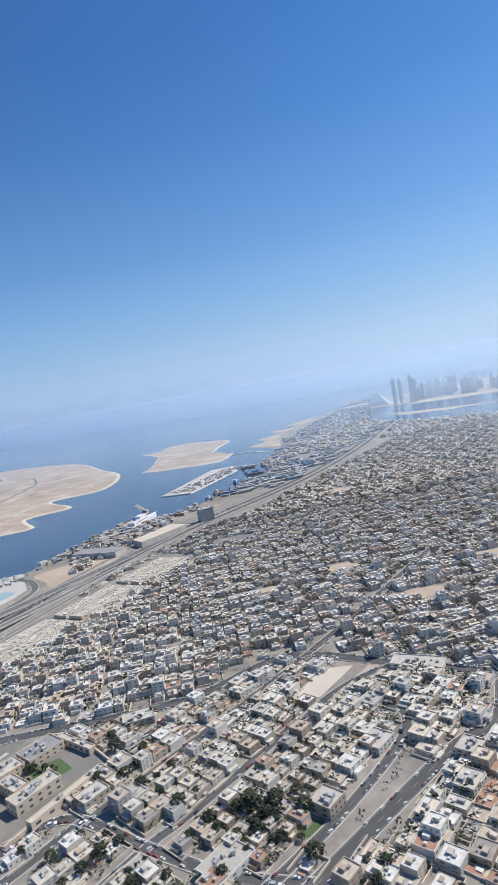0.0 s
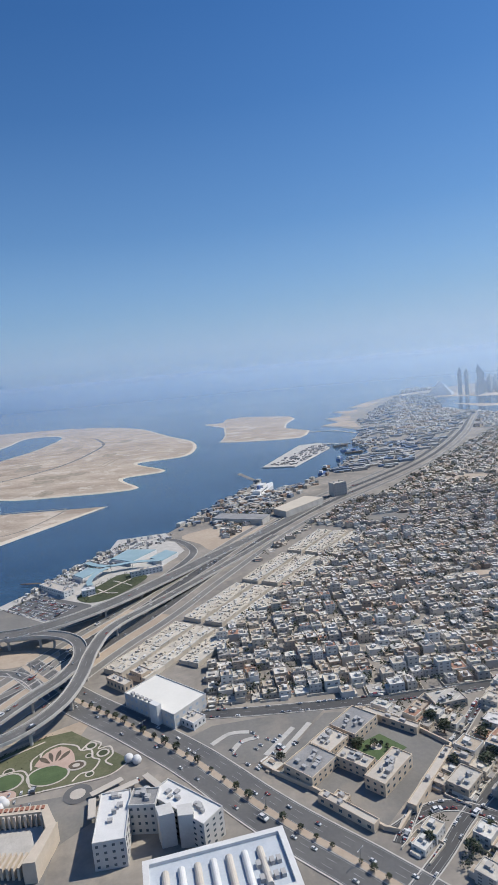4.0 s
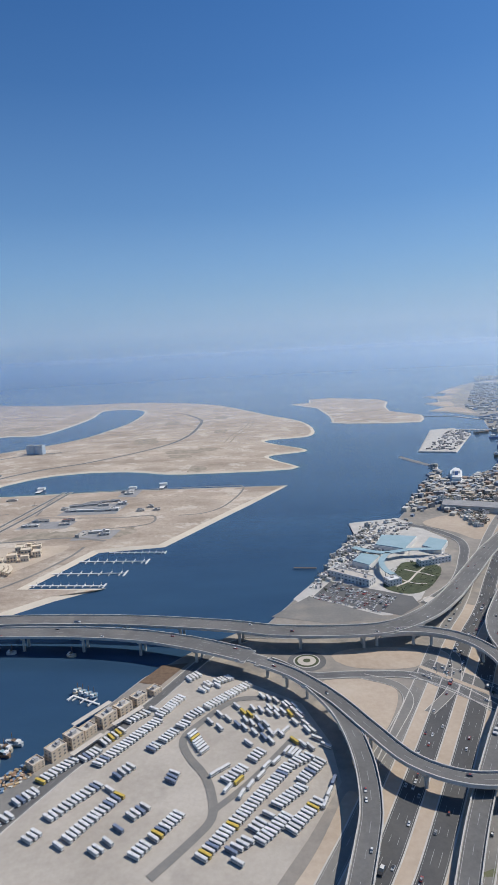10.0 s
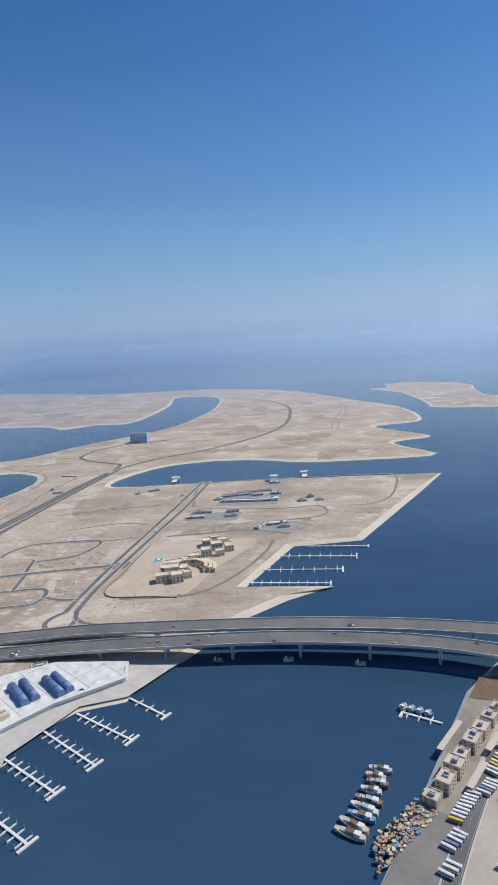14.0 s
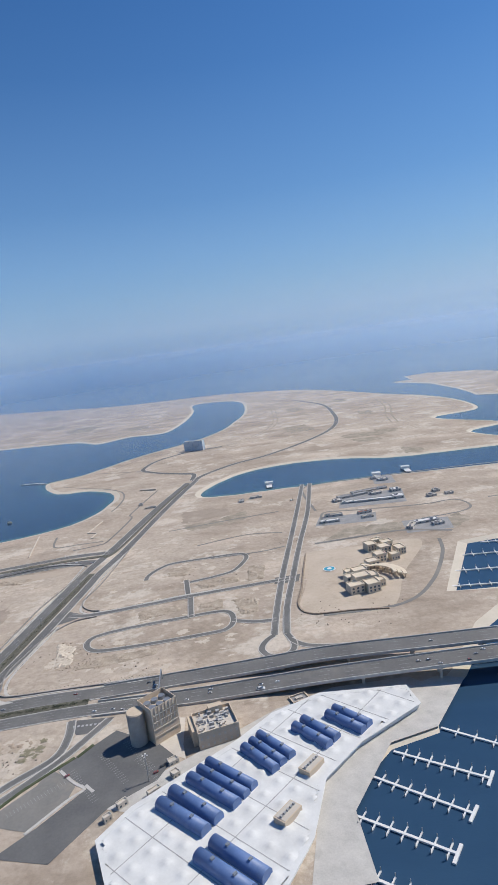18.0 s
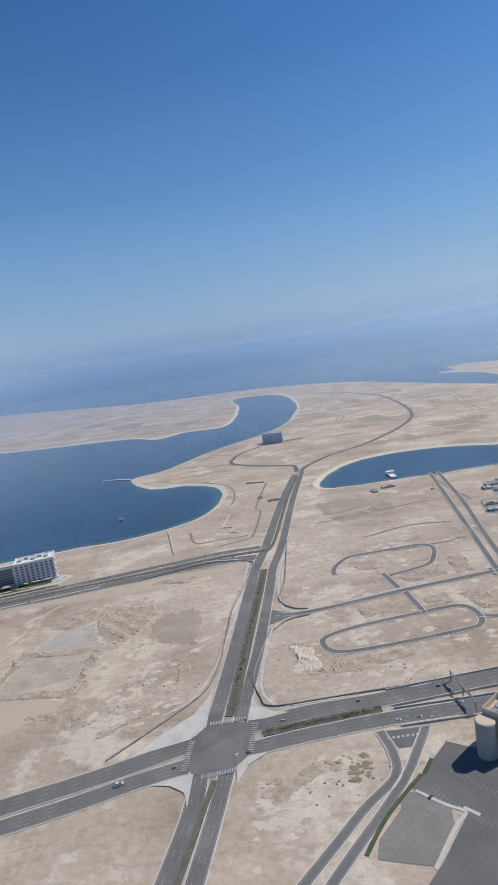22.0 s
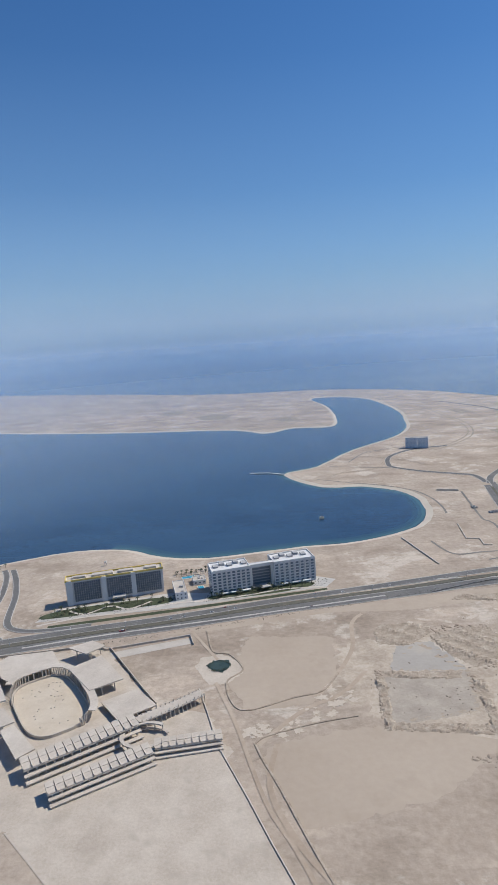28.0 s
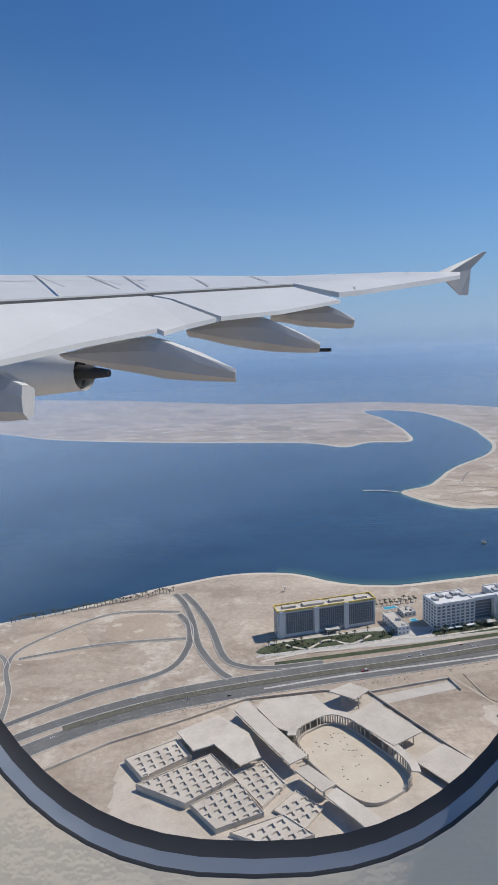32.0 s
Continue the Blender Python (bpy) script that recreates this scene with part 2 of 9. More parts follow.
def land(name, line, shore, label, material, rim=BEACH, z=0.0):
    """A land mass: a flat top, a beach strip round it and a slope that goes under the water."""
    line = [Vector((q[0], q[1])) for q in line]
    if area_sign(line) < 0:
        line.reverse()
    rng = random.Random(len(line))
    line = [q + Vector((rng.uniform(-1, 1), rng.uniform(-1, 1))) for q in line]
    inner = offset_line(line, shore, True)
    n = len(line)
    flat, _, faces, _, _, _ = geometry.delaunay_2d_cdt(inner, [], [list(range(n))], 1, 0.001)
    bm = bmesh.new()
    vi = [bm.verts.new((q.x, q.y, z)) for q in flat]
    for f in faces:
        bm.faces.new([vi[i] for i in f]).normal_update()
    vt = [bm.verts.new((q.x, q.y, z)) for q in inner]
    vo = [bm.verts.new((q.x, q.y, z - 1.25)) for q in line]
    vu = [bm.verts.new((q.x, q.y, z - 4.0)) for q in offset_line(line, -7.0, True)]
    for i in range(n):
        j = (i + 1) % n
        bm.faces.new((vo[i], vo[j], vt[j], vt[i])).material_index = 1
        bm.faces.new((vu[i], vu[j], vo[j], vo[i])).material_index = 1
    return tagged(link(name, bm, [material, rim]), label, "ground", kind="structure")


# ---- sea and land ----
bm = bmesh.new()
bmesh.ops.create_grid(bm, x_segments=40, y_segments=40, size=6500, matrix=pose(-500, 1500, -1.2))
tagged(link("water", bm, SEA), "deep blue sea and creek with fine wind ripples", "sea", kind="structure")

DEV_SHORE = [(-300, 739), (-345, 655), (-411, 538), (-437, 535), (-464, 533), (-495, 463), (-439, 458), (-470, 440), (-495, 416), (-520, 377),
             (-540, 353), (-543, 342), (-563, 335), (-574, 322), (-583, 308), (-583, 285), (-586, 200), (-600, -60), (-620, -500), (-2900, -500), (-2900, 420)]
BAY_SHORE = [(-1500, 560), (-1267, 637), (-1214, 660), (-1155, 692), (-1102, 710), (-1056, 707), (-1020, 682), (-982, 675), (-903, 687), (-855, 692),
             (-802, 720), (-779, 769), (-781, 830), (-821, 871), (-866, 878), (-905, 955), (-859, 991), (-798, 1085), (-721, 1168), (-677, 1242),
             (-652, 1339), (-628, 1512), (-640, 1750), (-697, 1850), (-775, 1850), (-758, 1646), (-768, 1423), (-794, 1330), (-863, 1339), (-918, 1299),
             (-993, 1367), (-1229, 1432), (-1507, 1543), (-1750, 1720), (-2300, 1950)]
OUTER_SHORE = [(-2300, 2950), (-1610, 2574), (-1068, 2190), (-716, 2100), (-463, 1880), (-305, 1512), (-231, 1318), (-232, 1125), (-317, 1083), (-255, 970),
               (-316, 930), (-278, 843), (-314, 827), (-388, 830), (-448, 837), (-501, 866), (-575, 876), (-636, 846), (-668, 766), (-563, 756), (-483, 756)]
dev = [Vector(q) for q in DEV_SHORE]
bay = smooth_line(BAY_SHORE, 14.0)
outer = smooth_line(OUTER_SHORE, 14.0)
land("ground", dev + bay + outer, 7.0, "flat pale sand reclaimed islands with low beaches", ISLAND)
for k, (wide, tone) in enumerate(((12, 0.25), (7, 0.55), (3.5, 1.0))):
    fringe = water_material("fringe_water", *[tuple(a + (b - a) * tone for a, b in zip(p0, p1)) for p0, p1 in (((0.024, 0.053, 0.096), (0.05, 0.115, 0.13)), ((0.034, 0.076, 0.128), (0.075, 0.14, 0.145)))], 0.15, 0.12)
    for line in (bay[30:], outer):
        bm = bmesh.new()
        ribbon(bm, offset_line(line, wide / 2 * (1 if area_sign(dev + bay + outer) < 0 else -1)), wide, -1.19 + 0.012 * k)
        tagged(link("water", bm, fringe), "turquoise shallows along the sandy shore", "sea", kind="structure")
MAIN_SHORE = [(-640, -500), (-520, 110), (-480, 190), (-428, 280), (-395, 340), (-372, 365), (-345, 385), (-334, 390), (-316, 421), (-294, 458),
              (-284, 491), (-258, 541), (-257, 575), (-213, 583), (-177, 658), (-118, 792), (-142, 870), (-137, 874), (-112, 798), (-128, 728),
              (-104, 716), (-60, 760), (-31, 800), (2, 861), (32, 922), (62, 945), (70, 1000), (60, 1074), (96, 1194), (121, 1238), (85, 1357), (54, 1396), (56, 1404), (100, 1400), (108, 1456), (90, 1562), (127, 1571),
              (155, 1664), (139, 1748), (192, 1728), (230, 1831), (204, 1842), (287, 1985), (388, 2134), (431, 2190), (620, 2330), (900, 2500), (3200, 2900), (3200, -500)]
land("ground", [Vector(q) for q in MAIN_SHORE], 2.0, "dusty grey and beige urban ground of the mainland", URBAN, CONCRETE)
land("ground", [Vector(q) for q in [(-230, 1734), (-178, 1739), (-169, 1857), (-99, 1873), (16, 1747), (23, 1668), (-10, 1545), (-22, 1441), (22, 1339), (6, 1266), (-12, 1226), (-67, 1231), (-150, 1262), (-177, 1285), (-171, 1341), (-168, 1416), (-173, 1598)]], 5.0, "low sandy island in the harbour mouth", ISLAND)
land("ground", [Vector(q) for q in [(-108, 903), (-58, 885), (20, 1043), (14, 1112), (-30, 1107), (-65, 1013)]], 2.0, "flat paved port pier with scattered goods", CONCRETE, CONCRETE)
for far_line in ([(15, 1312), (69, 1288), (99, 1213)], [(14, 1100), (60, 1074)], [(-177, 1287), (-150, 1310)]):
    bm = bmesh.new()
    ribbon(bm, [Vector(q) for q in far_line], 5.0, -0.5, 1.0)
    tagged(link("breakwater", bm, CONCRETE), "low stone causeway across the harbour water", "breakwater", kind="structure")
bm = bmesh.new()
sheet(bm, smooth_line([(428, 2130), (497, 1958), (590, 1809), (696, 1730), (1000, 1560), (1000, 1000), (620, 1130), (480, 1265), (455, 1298), (403, 1472), (373, 1716)], 20, True), 0.06)
tagged(link("water", bm, SEA), "blue inland creek before the far towers", "creek", kind="structure")
for spit in ([(440, 2150), (500, 1966), (592, 1818), (700, 1738), (1000, 1570), (1040, 1700), (760, 1840), (640, 1960), (500, 2230)], [(452, 1650), (470, 1500), (556, 1432), (700, 1400), (600, 1470), (500, 1560)],
             [(58, 1398), (100, 1345), (125, 1300), (138, 1440), (116, 1460)], [(94, 1560), (112, 1462), (140, 1480), (160, 1580), (130, 1574)], [(142, 1745), (158, 1666), (185, 1640), (215, 1740), (192, 1732)], [(208, 1838), (232, 1830), (245, 1790), (320, 1950), (290, 1984)]):
    bm = bmesh.new()
    sheet(bm, spit, 0.12)
    tagged(link("ground", bm, SAND), "pale sand flat on the far shore", "ground", kind="structure")

# ---- distance: haze imitated by coloured rings behind everything ----
def haze_glow_ring(name, radius, top, tints, veil, label):
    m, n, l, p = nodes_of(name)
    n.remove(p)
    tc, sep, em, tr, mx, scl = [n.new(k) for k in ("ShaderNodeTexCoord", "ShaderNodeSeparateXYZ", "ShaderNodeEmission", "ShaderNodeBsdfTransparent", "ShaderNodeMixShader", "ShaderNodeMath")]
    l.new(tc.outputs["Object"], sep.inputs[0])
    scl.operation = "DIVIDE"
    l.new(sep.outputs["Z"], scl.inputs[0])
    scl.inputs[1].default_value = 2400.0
    # the haze is an emission colour by height, faded out with transparency
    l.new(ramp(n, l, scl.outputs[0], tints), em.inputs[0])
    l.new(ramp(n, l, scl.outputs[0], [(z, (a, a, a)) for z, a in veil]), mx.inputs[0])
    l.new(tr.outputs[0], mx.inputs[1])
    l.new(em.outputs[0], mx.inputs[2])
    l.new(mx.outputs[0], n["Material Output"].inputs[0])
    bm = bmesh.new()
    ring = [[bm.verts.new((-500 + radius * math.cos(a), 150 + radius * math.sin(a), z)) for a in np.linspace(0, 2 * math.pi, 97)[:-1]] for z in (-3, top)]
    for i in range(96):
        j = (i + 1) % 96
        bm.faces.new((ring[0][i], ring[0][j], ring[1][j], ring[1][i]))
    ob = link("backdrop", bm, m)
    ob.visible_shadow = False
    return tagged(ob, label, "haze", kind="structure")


haze_glow_ring("distance_haze_glow", 3900, 2400, [(0.0, (0.13, 0.25, 0.43)), (0.02, (0.18, 0.31, 0.50)), (0.04, (0.24, 0.375, 0.565)), (0.065, (0.325, 0.45, 0.63)), (0.12, (0.38, 0.50, 0.68)), (0.3, (0.34, 0.50, 0.74)), (1.0, (0.28, 0.48, 0.78))],
          [(0.0, 0.05), (0.015, 0.45), (0.05, 0.72), (0.12, 0.82), (0.23, 0.52), (0.44, 0.22), (0.75, 0.05), (1.0, 0.0)], "glowing ring painted as pale blue horizon haze")
haze_glow_ring("far_haze_glow", 4650, 170, [(0.0, (0.10, 0.215, 0.39)), (0.035, (0.175, 0.305, 0.49)), (0.07, (0.33, 0.45, 0.62))], [(0.0, 1.0), (1.0, 1.0)], "glowing ring painted as dense pale haze where sea meets sky")


def haze_veil(radius, dense):
    """A thin see-through ring added to imitate haze, lit by sun and sky, that thickens upwards from the ground and
    thins out again higher up.
    """
    m, n, l, p = nodes_of("haze_veil_tint")
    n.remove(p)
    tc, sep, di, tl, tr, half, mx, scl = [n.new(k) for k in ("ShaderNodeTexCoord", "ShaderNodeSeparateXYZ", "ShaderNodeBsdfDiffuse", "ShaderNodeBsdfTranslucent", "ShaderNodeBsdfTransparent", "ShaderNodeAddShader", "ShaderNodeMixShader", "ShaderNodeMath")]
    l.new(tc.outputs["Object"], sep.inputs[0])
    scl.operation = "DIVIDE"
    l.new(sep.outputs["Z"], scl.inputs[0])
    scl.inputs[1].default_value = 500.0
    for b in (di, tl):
        # the haze tone is put into the sheet's own blue-grey colour
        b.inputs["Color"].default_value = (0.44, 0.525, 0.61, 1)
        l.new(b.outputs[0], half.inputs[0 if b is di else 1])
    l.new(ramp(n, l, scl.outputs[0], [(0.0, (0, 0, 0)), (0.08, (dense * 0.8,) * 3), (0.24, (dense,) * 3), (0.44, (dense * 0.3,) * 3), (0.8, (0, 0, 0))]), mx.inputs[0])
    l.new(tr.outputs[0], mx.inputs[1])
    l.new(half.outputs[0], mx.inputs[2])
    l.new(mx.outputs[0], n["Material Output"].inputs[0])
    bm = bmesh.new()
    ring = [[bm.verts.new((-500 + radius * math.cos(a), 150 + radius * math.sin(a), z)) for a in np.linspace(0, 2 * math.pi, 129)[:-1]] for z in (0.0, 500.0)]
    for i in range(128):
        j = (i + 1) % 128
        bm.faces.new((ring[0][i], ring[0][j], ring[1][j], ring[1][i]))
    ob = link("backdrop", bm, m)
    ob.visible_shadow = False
    return tagged(ob, "thin blue-grey sheet imitating haze far over land and sea", "haze", kind="structure")


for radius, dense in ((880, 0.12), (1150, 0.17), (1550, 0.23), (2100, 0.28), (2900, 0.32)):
    haze_veil(radius, dense)
# ---- roads on the ground ----
def thing(name, label, category, group="", at=(0, 0, 0), turn=0.0, kind=""):
    e = new(name)
    e.empty_display_size = 1.0
    e.matrix_world = pose(*at, 0, 0, turn)
    return tagged(e, label, category, group, kind)


def dashes(bm, line, shift, width, z, dash=3.0, gap=4.5):
    """Painted lane dashes along a line."""
    acc, on, seg = 0.0, True, [0]
    i = 0
    while i < len(line) - 1:
        acc += (line[i + 1] - line[i]).length
        seg.append(i + 1)
        if acc >= (dash if on else gap):
            if on and len(seg) > 1:
                ribbon(bm, [line[k] for k in seg], width, z, shift=shift)
            acc, on, seg = 0.0, not on, [i + 1]
        i += 1


LAYER = [0, 0]      # keeps flush surfaces a few millimetres apart


def carriageway(pts, width, label, lanes=3, z=0.12, mat=None, kerb=0.5, step=3.0, paint=True):
    """One direction of a road: the surface, kerbs and painted lines."""
    line = smooth_line(pts, step)
    LAYER[0] += 1
    z += 0.0015 * LAYER[0]
    bm = bmesh.new()
    ribbon(bm, line, width, z)
    road = tagged(link("road", bm, mat or ASPHALT), label, "road", kind="structure")
    if kerb:
        for s in (1, -1):
            bm = bmesh.new()
            ribbon(bm, line, kerb, z + 0.08, 0.2, shift=s * (width + kerb) / 2)
            part("kerb", bm, CONCRETE, road)
    if paint:
        bm = bmesh.new()
        for s in (1, -1):
            ribbon(bm, line, 0.1, z + 0.03, shift=s * (width / 2 - 0.45))
        for k in range(1, lanes):
            dashes(bm, line, -width / 2 + width * k / lanes, 0.1, z + 0.03)
        part("lane_marking", bm, LINE, road)["kind"] = "stuff"
    return road, line


def patch(name, pts, z, mat, label, category="ground", smooth=0.0, ragged=0.0):
    LAYER[1] += 1
    z += 0.0004 * LAYER[1]
    bm = bmesh.new()
    if ragged:
        rng = random.Random(int(abs(pts[0][0])))
        q = [Vector(p) for p in pts]
        q = [q[i] + (q[(i + 1) % len(q)] - q[i]) * k / n for i in range(len(q)) for n in [max(1, int((q[(i + 1) % len(q)] - q[i]).length / smooth))] for k in range(n)]
        q = [v + Vector((rng.uniform(-1, 1), rng.uniform(-1, 1))) * ragged for v in q]
    else:
        q = smooth_line(pts, smooth, True) if smooth else [Vector(p) for p in pts]
    flat, _, faces, _, _, _ = geometry.delaunay_2d_cdt([Vector((v.x, v.y)) for v in q], [], [list(range(len(q)))], 1, 0.001)
    vs = [bm.verts.new((v.x, v.y, z)) for v in flat]
    for f in faces:
        bm.faces.new([vs[i] for i in f])
    return tagged(link(name, bm, mat), label, category, kind="structure")


def path3(pts, step=3.0):
    return smooth_line([Vector(p) for p in pts], step)


# mainland highway: two carriageways and a service road each side
HWY = [(-372, 60), (-318, 185), (-294, 229), (-267, 279), (-248, 315), (-227, 355), (-203, 394), (-171, 456), (-111, 564), (-42, 659), (72, 790), (152, 905), (250, 1080), (350, 1290), (420, 1440)]
hwy = smooth_line(HWY, 6.0)
for off, w, lanes, lab in ((6.6, 7.8, 3, "dark asphalt highway carriageway with queues of cars"), (-6.4, 7.4, 3, "dark asphalt highway carriageway with lane lines"),
                           (19.0, 5.5, 2, "grey service road beside the highway"), (-20.0, 5.0, 2, "dusty service road beside the warehouses")):
    carriageway([tuple(q) for q in offset_line(hwy, off)[::3]], w, lab, lanes, 0.12 if abs(off) < 10 else 0.1, FRESH if abs(off) < 10 else DUSTY)
patch("ground", [tuple(q) for q in offset_line(hwy[:60], 16)] + [tuple(q) for q in offset_line(hwy[:60], -17)][::-1], 0.05, SAND, "bare sandy verge along the highway")
# street along the school and the park
SE = [(-262, 336), (-224, 296), (-192, 268), (-163, 240), (-144, 218), (-128, 201), (-112, 186), (-70, 142), (-10, 70)]
se = smooth_line(SE, 6.0)
for off, lab in ((4.8, "grey dual street with a tree-lined median"), (-5.2, "grey dual street beside office blocks")):
    carriageway([tuple(q) for q in offset_line(se, off)[::2]], 7.5, lab, 3, 0.16)
bm = bmesh.new()
ribbon(bm, se, 2.4, 0.3, 0.3)
tagged(link("pavement", bm, SAND), "sandy street median planted with trees", "median", kind="structure")
# city streets
STREETS = [([(-164, 272), (-128, 270), (-84, 270), (-37, 273), (13, 297), (61, 268), (99, 243), (170, 205)], 6.5),
           ([(-140, 138), (-92, 182), (-75, 200), (-46, 226), (17, 289), (60, 336), (150, 440)], 4.5),
           ([(-70, 160), (-48, 183), (-29, 199), (27, 252), (60, 268)], 4.0),
           ([(-52, 110), (3, 155), (60, 199), (84, 212), (100, 243)], 6.0),
           ([(-99, 197), (-78, 205), (-48, 183), (-22, 165), (3, 155)], 4.5),
           ([(-20, 150), (14, 178), (44, 209), (52, 228), (40, 240)], 4.0),
           ([(-99, 192), (-84, 215), (-66, 236), (-45, 262)], 3.5)]
for pts, w in STREETS:
    carriageway(pts, w, "worn dark city street lined with parked cars", 2, 0.14, FRESH, 0.4)
for k in range(9):
    y0 = 330 + 62 * k
    carriageway([(-60 + 36 * k, y0), (60 + 36 * k, y0 + 8), (220 + 36 * k, y0 - 30), (420 + 36 * k, y0 - 90)], 4.0, "narrow grey street between dense houses", 1, 0.12, ASPHALT, 0, 8.0, False)
# creek-side road by the coaches, and the lanes under the ramps
carriageway([(-520, 60), (-470, 160), (-424, 252), (-386, 316), (-362, 358), (-345, 372)], 5.0, "dark quay road beside parked coaches", 2, 0.14)
carriageway([(-236, 396), (-262, 381), (-300, 372), (-345, 376)], 5.0, "curving access road below the bridge", 2, 0.14)
carriageway([(-330, 343), (-314, 333), (-294, 332), (-268, 329), (-252, 318), (-240, 300)], 5.0, "grey link road between the ramps", 2, 0.16)
carriageway([(-240, 405), (-214, 432), (-195, 470), (-182, 512), (-196, 548), (-218, 566)], 6.0, "coastal street round the leisure park", 2, 0.16)
# dev island
BIG_N = [(-1010, 330), (-900, 354), (-829, 371), (-799, 379.5), (-779, 386), (-744, 394.5), (-720, 397.5), (-690, 398.5), (-645, 402)]
BIG_S = [(-1014, 316), (-904, 341), (-826, 360.5), (-798, 369), (-777, 374), (-744, 380), (-720, 383), (-690, 385), (-645, 385)]
carriageway(BIG_N, 9.5, "wide grey boulevard carriageway with bus stops", 4, 0.14, PALE_ROAD)
carriageway(BIG_S, 8.5, "wide grey boulevard carriageway crossing the junction", 4, 0.14, PALE_ROAD)
carriageway([(-790, 280), (-774, 345), (-771, 379), (-766, 408), (-758.5, 461), (-748.5, 538), (-745, 566), (-734, 620), (-714, 735), (-692, 838)], 7.2, "straight grey spine road over bare sand", 3, 0.17, PALE_ROAD)
carriageway([(-779, 276), (-765, 345), (-759, 379), (-754, 408), (-745.5, 459), (-735.5, 536), (-732, 566), (-722, 615), (-703, 737), (-682, 850)], 6.2, "straight grey spine road over bare sand", 3, 0.17, PALE_ROAD)
carriageway([(-686, 845), (-672, 876), (-636, 918), (-590, 950), (-532, 1016), (-488, 1088), (-464, 1168), (-453, 1281), (-456, 1450), (-507, 1610)], 7.0, "curving road on the far island", 2, 0.12, PALE_ROAD)
carriageway([(-688, 850), (-689, 884), (-705, 898), (-739, 922), (-764, 950), (-768, 970), (-758, 1012), (-735, 1042), (-705, 1062), (-660, 1070)], 6.0, "narrow dark looping road on the far island", 2, 0.13, ASPHALT)
WEST = [(-735, 612), (-773, 612), (-851, 597), (-928, 583), (-1000, 567), (-1061, 556), (-1135, 539), (-1190, 515), (-1240, 478), (-1300, 420)]
WEST_LOW = [(-742, 592), (-773, 594), (-851, 581), (-928, 569), (-1000, 555), (-1061, 544), (-1135, 527), (-1180, 507), (-1230, 468), (-1290, 405)]
carriageway(WEST, 6.5, "grey shore boulevard in front of the hotels", 3, 0.14, PALE_ROAD)
carriageway(WEST_LOW, 10.0, "grey shore boulevard in front of the hotels", 3, 0.14, PALE_ROAD)
carriageway([(-560, 758), (-574, 657), (-586, 575), (-595, 514), (-601, 465), (-604, 434)], 3.6, "grey access road on bare sand", 1, 0.14, PALE_ROAD)
carriageway([(-552, 758), (-564, 657), (-578, 575), (-588, 512), (-595, 465), (-597, 434)], 3.6, "grey access road on bare sand", 1, 0.14, PALE_ROAD)
carriageway([(-734, 494), (-720, 490.5), (-687, 495), (-653, 501), (-598, 508), (-589, 508)], 4.0, "narrow grey cross road on sand", 2, 0.13, PALE_ROAD)
patch("pavement", [(-741, 503), (-736, 500), (-727, 494), (-727, 488), (-738, 482), (-744, 478)], 0.15, PALE_ROAD, "flared asphalt mouth of the cross road", "road")
patch("pavement", [(-600, 513), (-583, 514), (-585, 502), (-601, 502)], 0.15, PALE_ROAD, "asphalt crossing of two access roads", "road")
for loop in ([(-689, 553), (-683, 561), (-675, 566), (-650, 568), (-628, 569), (-621, 565), (-620, 556), (-626, 540), (-632, 533), (-645, 528), (-660, 524)], [(-692, 538), (-692, 545), (-689, 553)], [(-662, 529), (-658, 503)],
             [(-712, 452), (-709, 459), (-691, 465), (-656, 470), (-640, 472), (-632, 471), (-628, 466), (-627, 456), (-630, 449), (-638, 446), (-675, 442), (-700, 441), (-709, 445), (-712, 452)],
             [(-656, 499), (-653, 470)], [(-627, 458), (-615, 453), (-602, 452)],
             [(-604, 434), (-609, 428), (-611, 420), (-607, 413), (-600, 412), (-595, 416), (-594, 424), (-597, 434)], [(-596, 428), (-589, 420), (-578, 416), (-562, 414)]):
    carriageway(loop, 3.1, "narrow unfinished road loop on sand", 1, 0.11, PALE_ROAD, 0.5, 2.0, False)
for loop in ([(-699, 378), (-697, 366), (-699, 353), (-713, 340), (-727, 325), (-760, 290)], [(-681, 376), (-688, 364), (-694, 354), (-706, 339), (-721, 322), (-752, 286)]):
    carriageway(loop, 3.4, "grey slip road with a planted strip", 1, 0.13, PALE_ROAD)
for pts in ([(-297, 271), (-283, 293), (-274, 310), (-277, 322), (-290, 330)], [(-268, 300), (-252, 318), (-243, 342), (-246, 352)]):
    carriageway(pts, 4.0, "grey service lane under the ramps", 1, 0.1, DUSTY, 0.3, 3.0, False)
for pts in ([(-867, 913), (-835, 889), (-799, 865), (-773, 837), (-763, 804), (-762, 770), (-765, 748)], [(-726, 820), (-738, 743), (-740, 721), (-736, 711), (-744, 648), (-750, 637), (-772, 630)], [(-801, 677), (-793, 646), (-771, 646), (-749, 646)], [(-843, 980), (-806, 964), (-770, 951)], [(-815, 998), (-783, 1054), (-737, 1078), (-702, 1085)]):
    carriageway(pts, 2.0, "thin dark kerb line between empty plots", 1, 0.08, DUSTY, 0, 4.0, False)
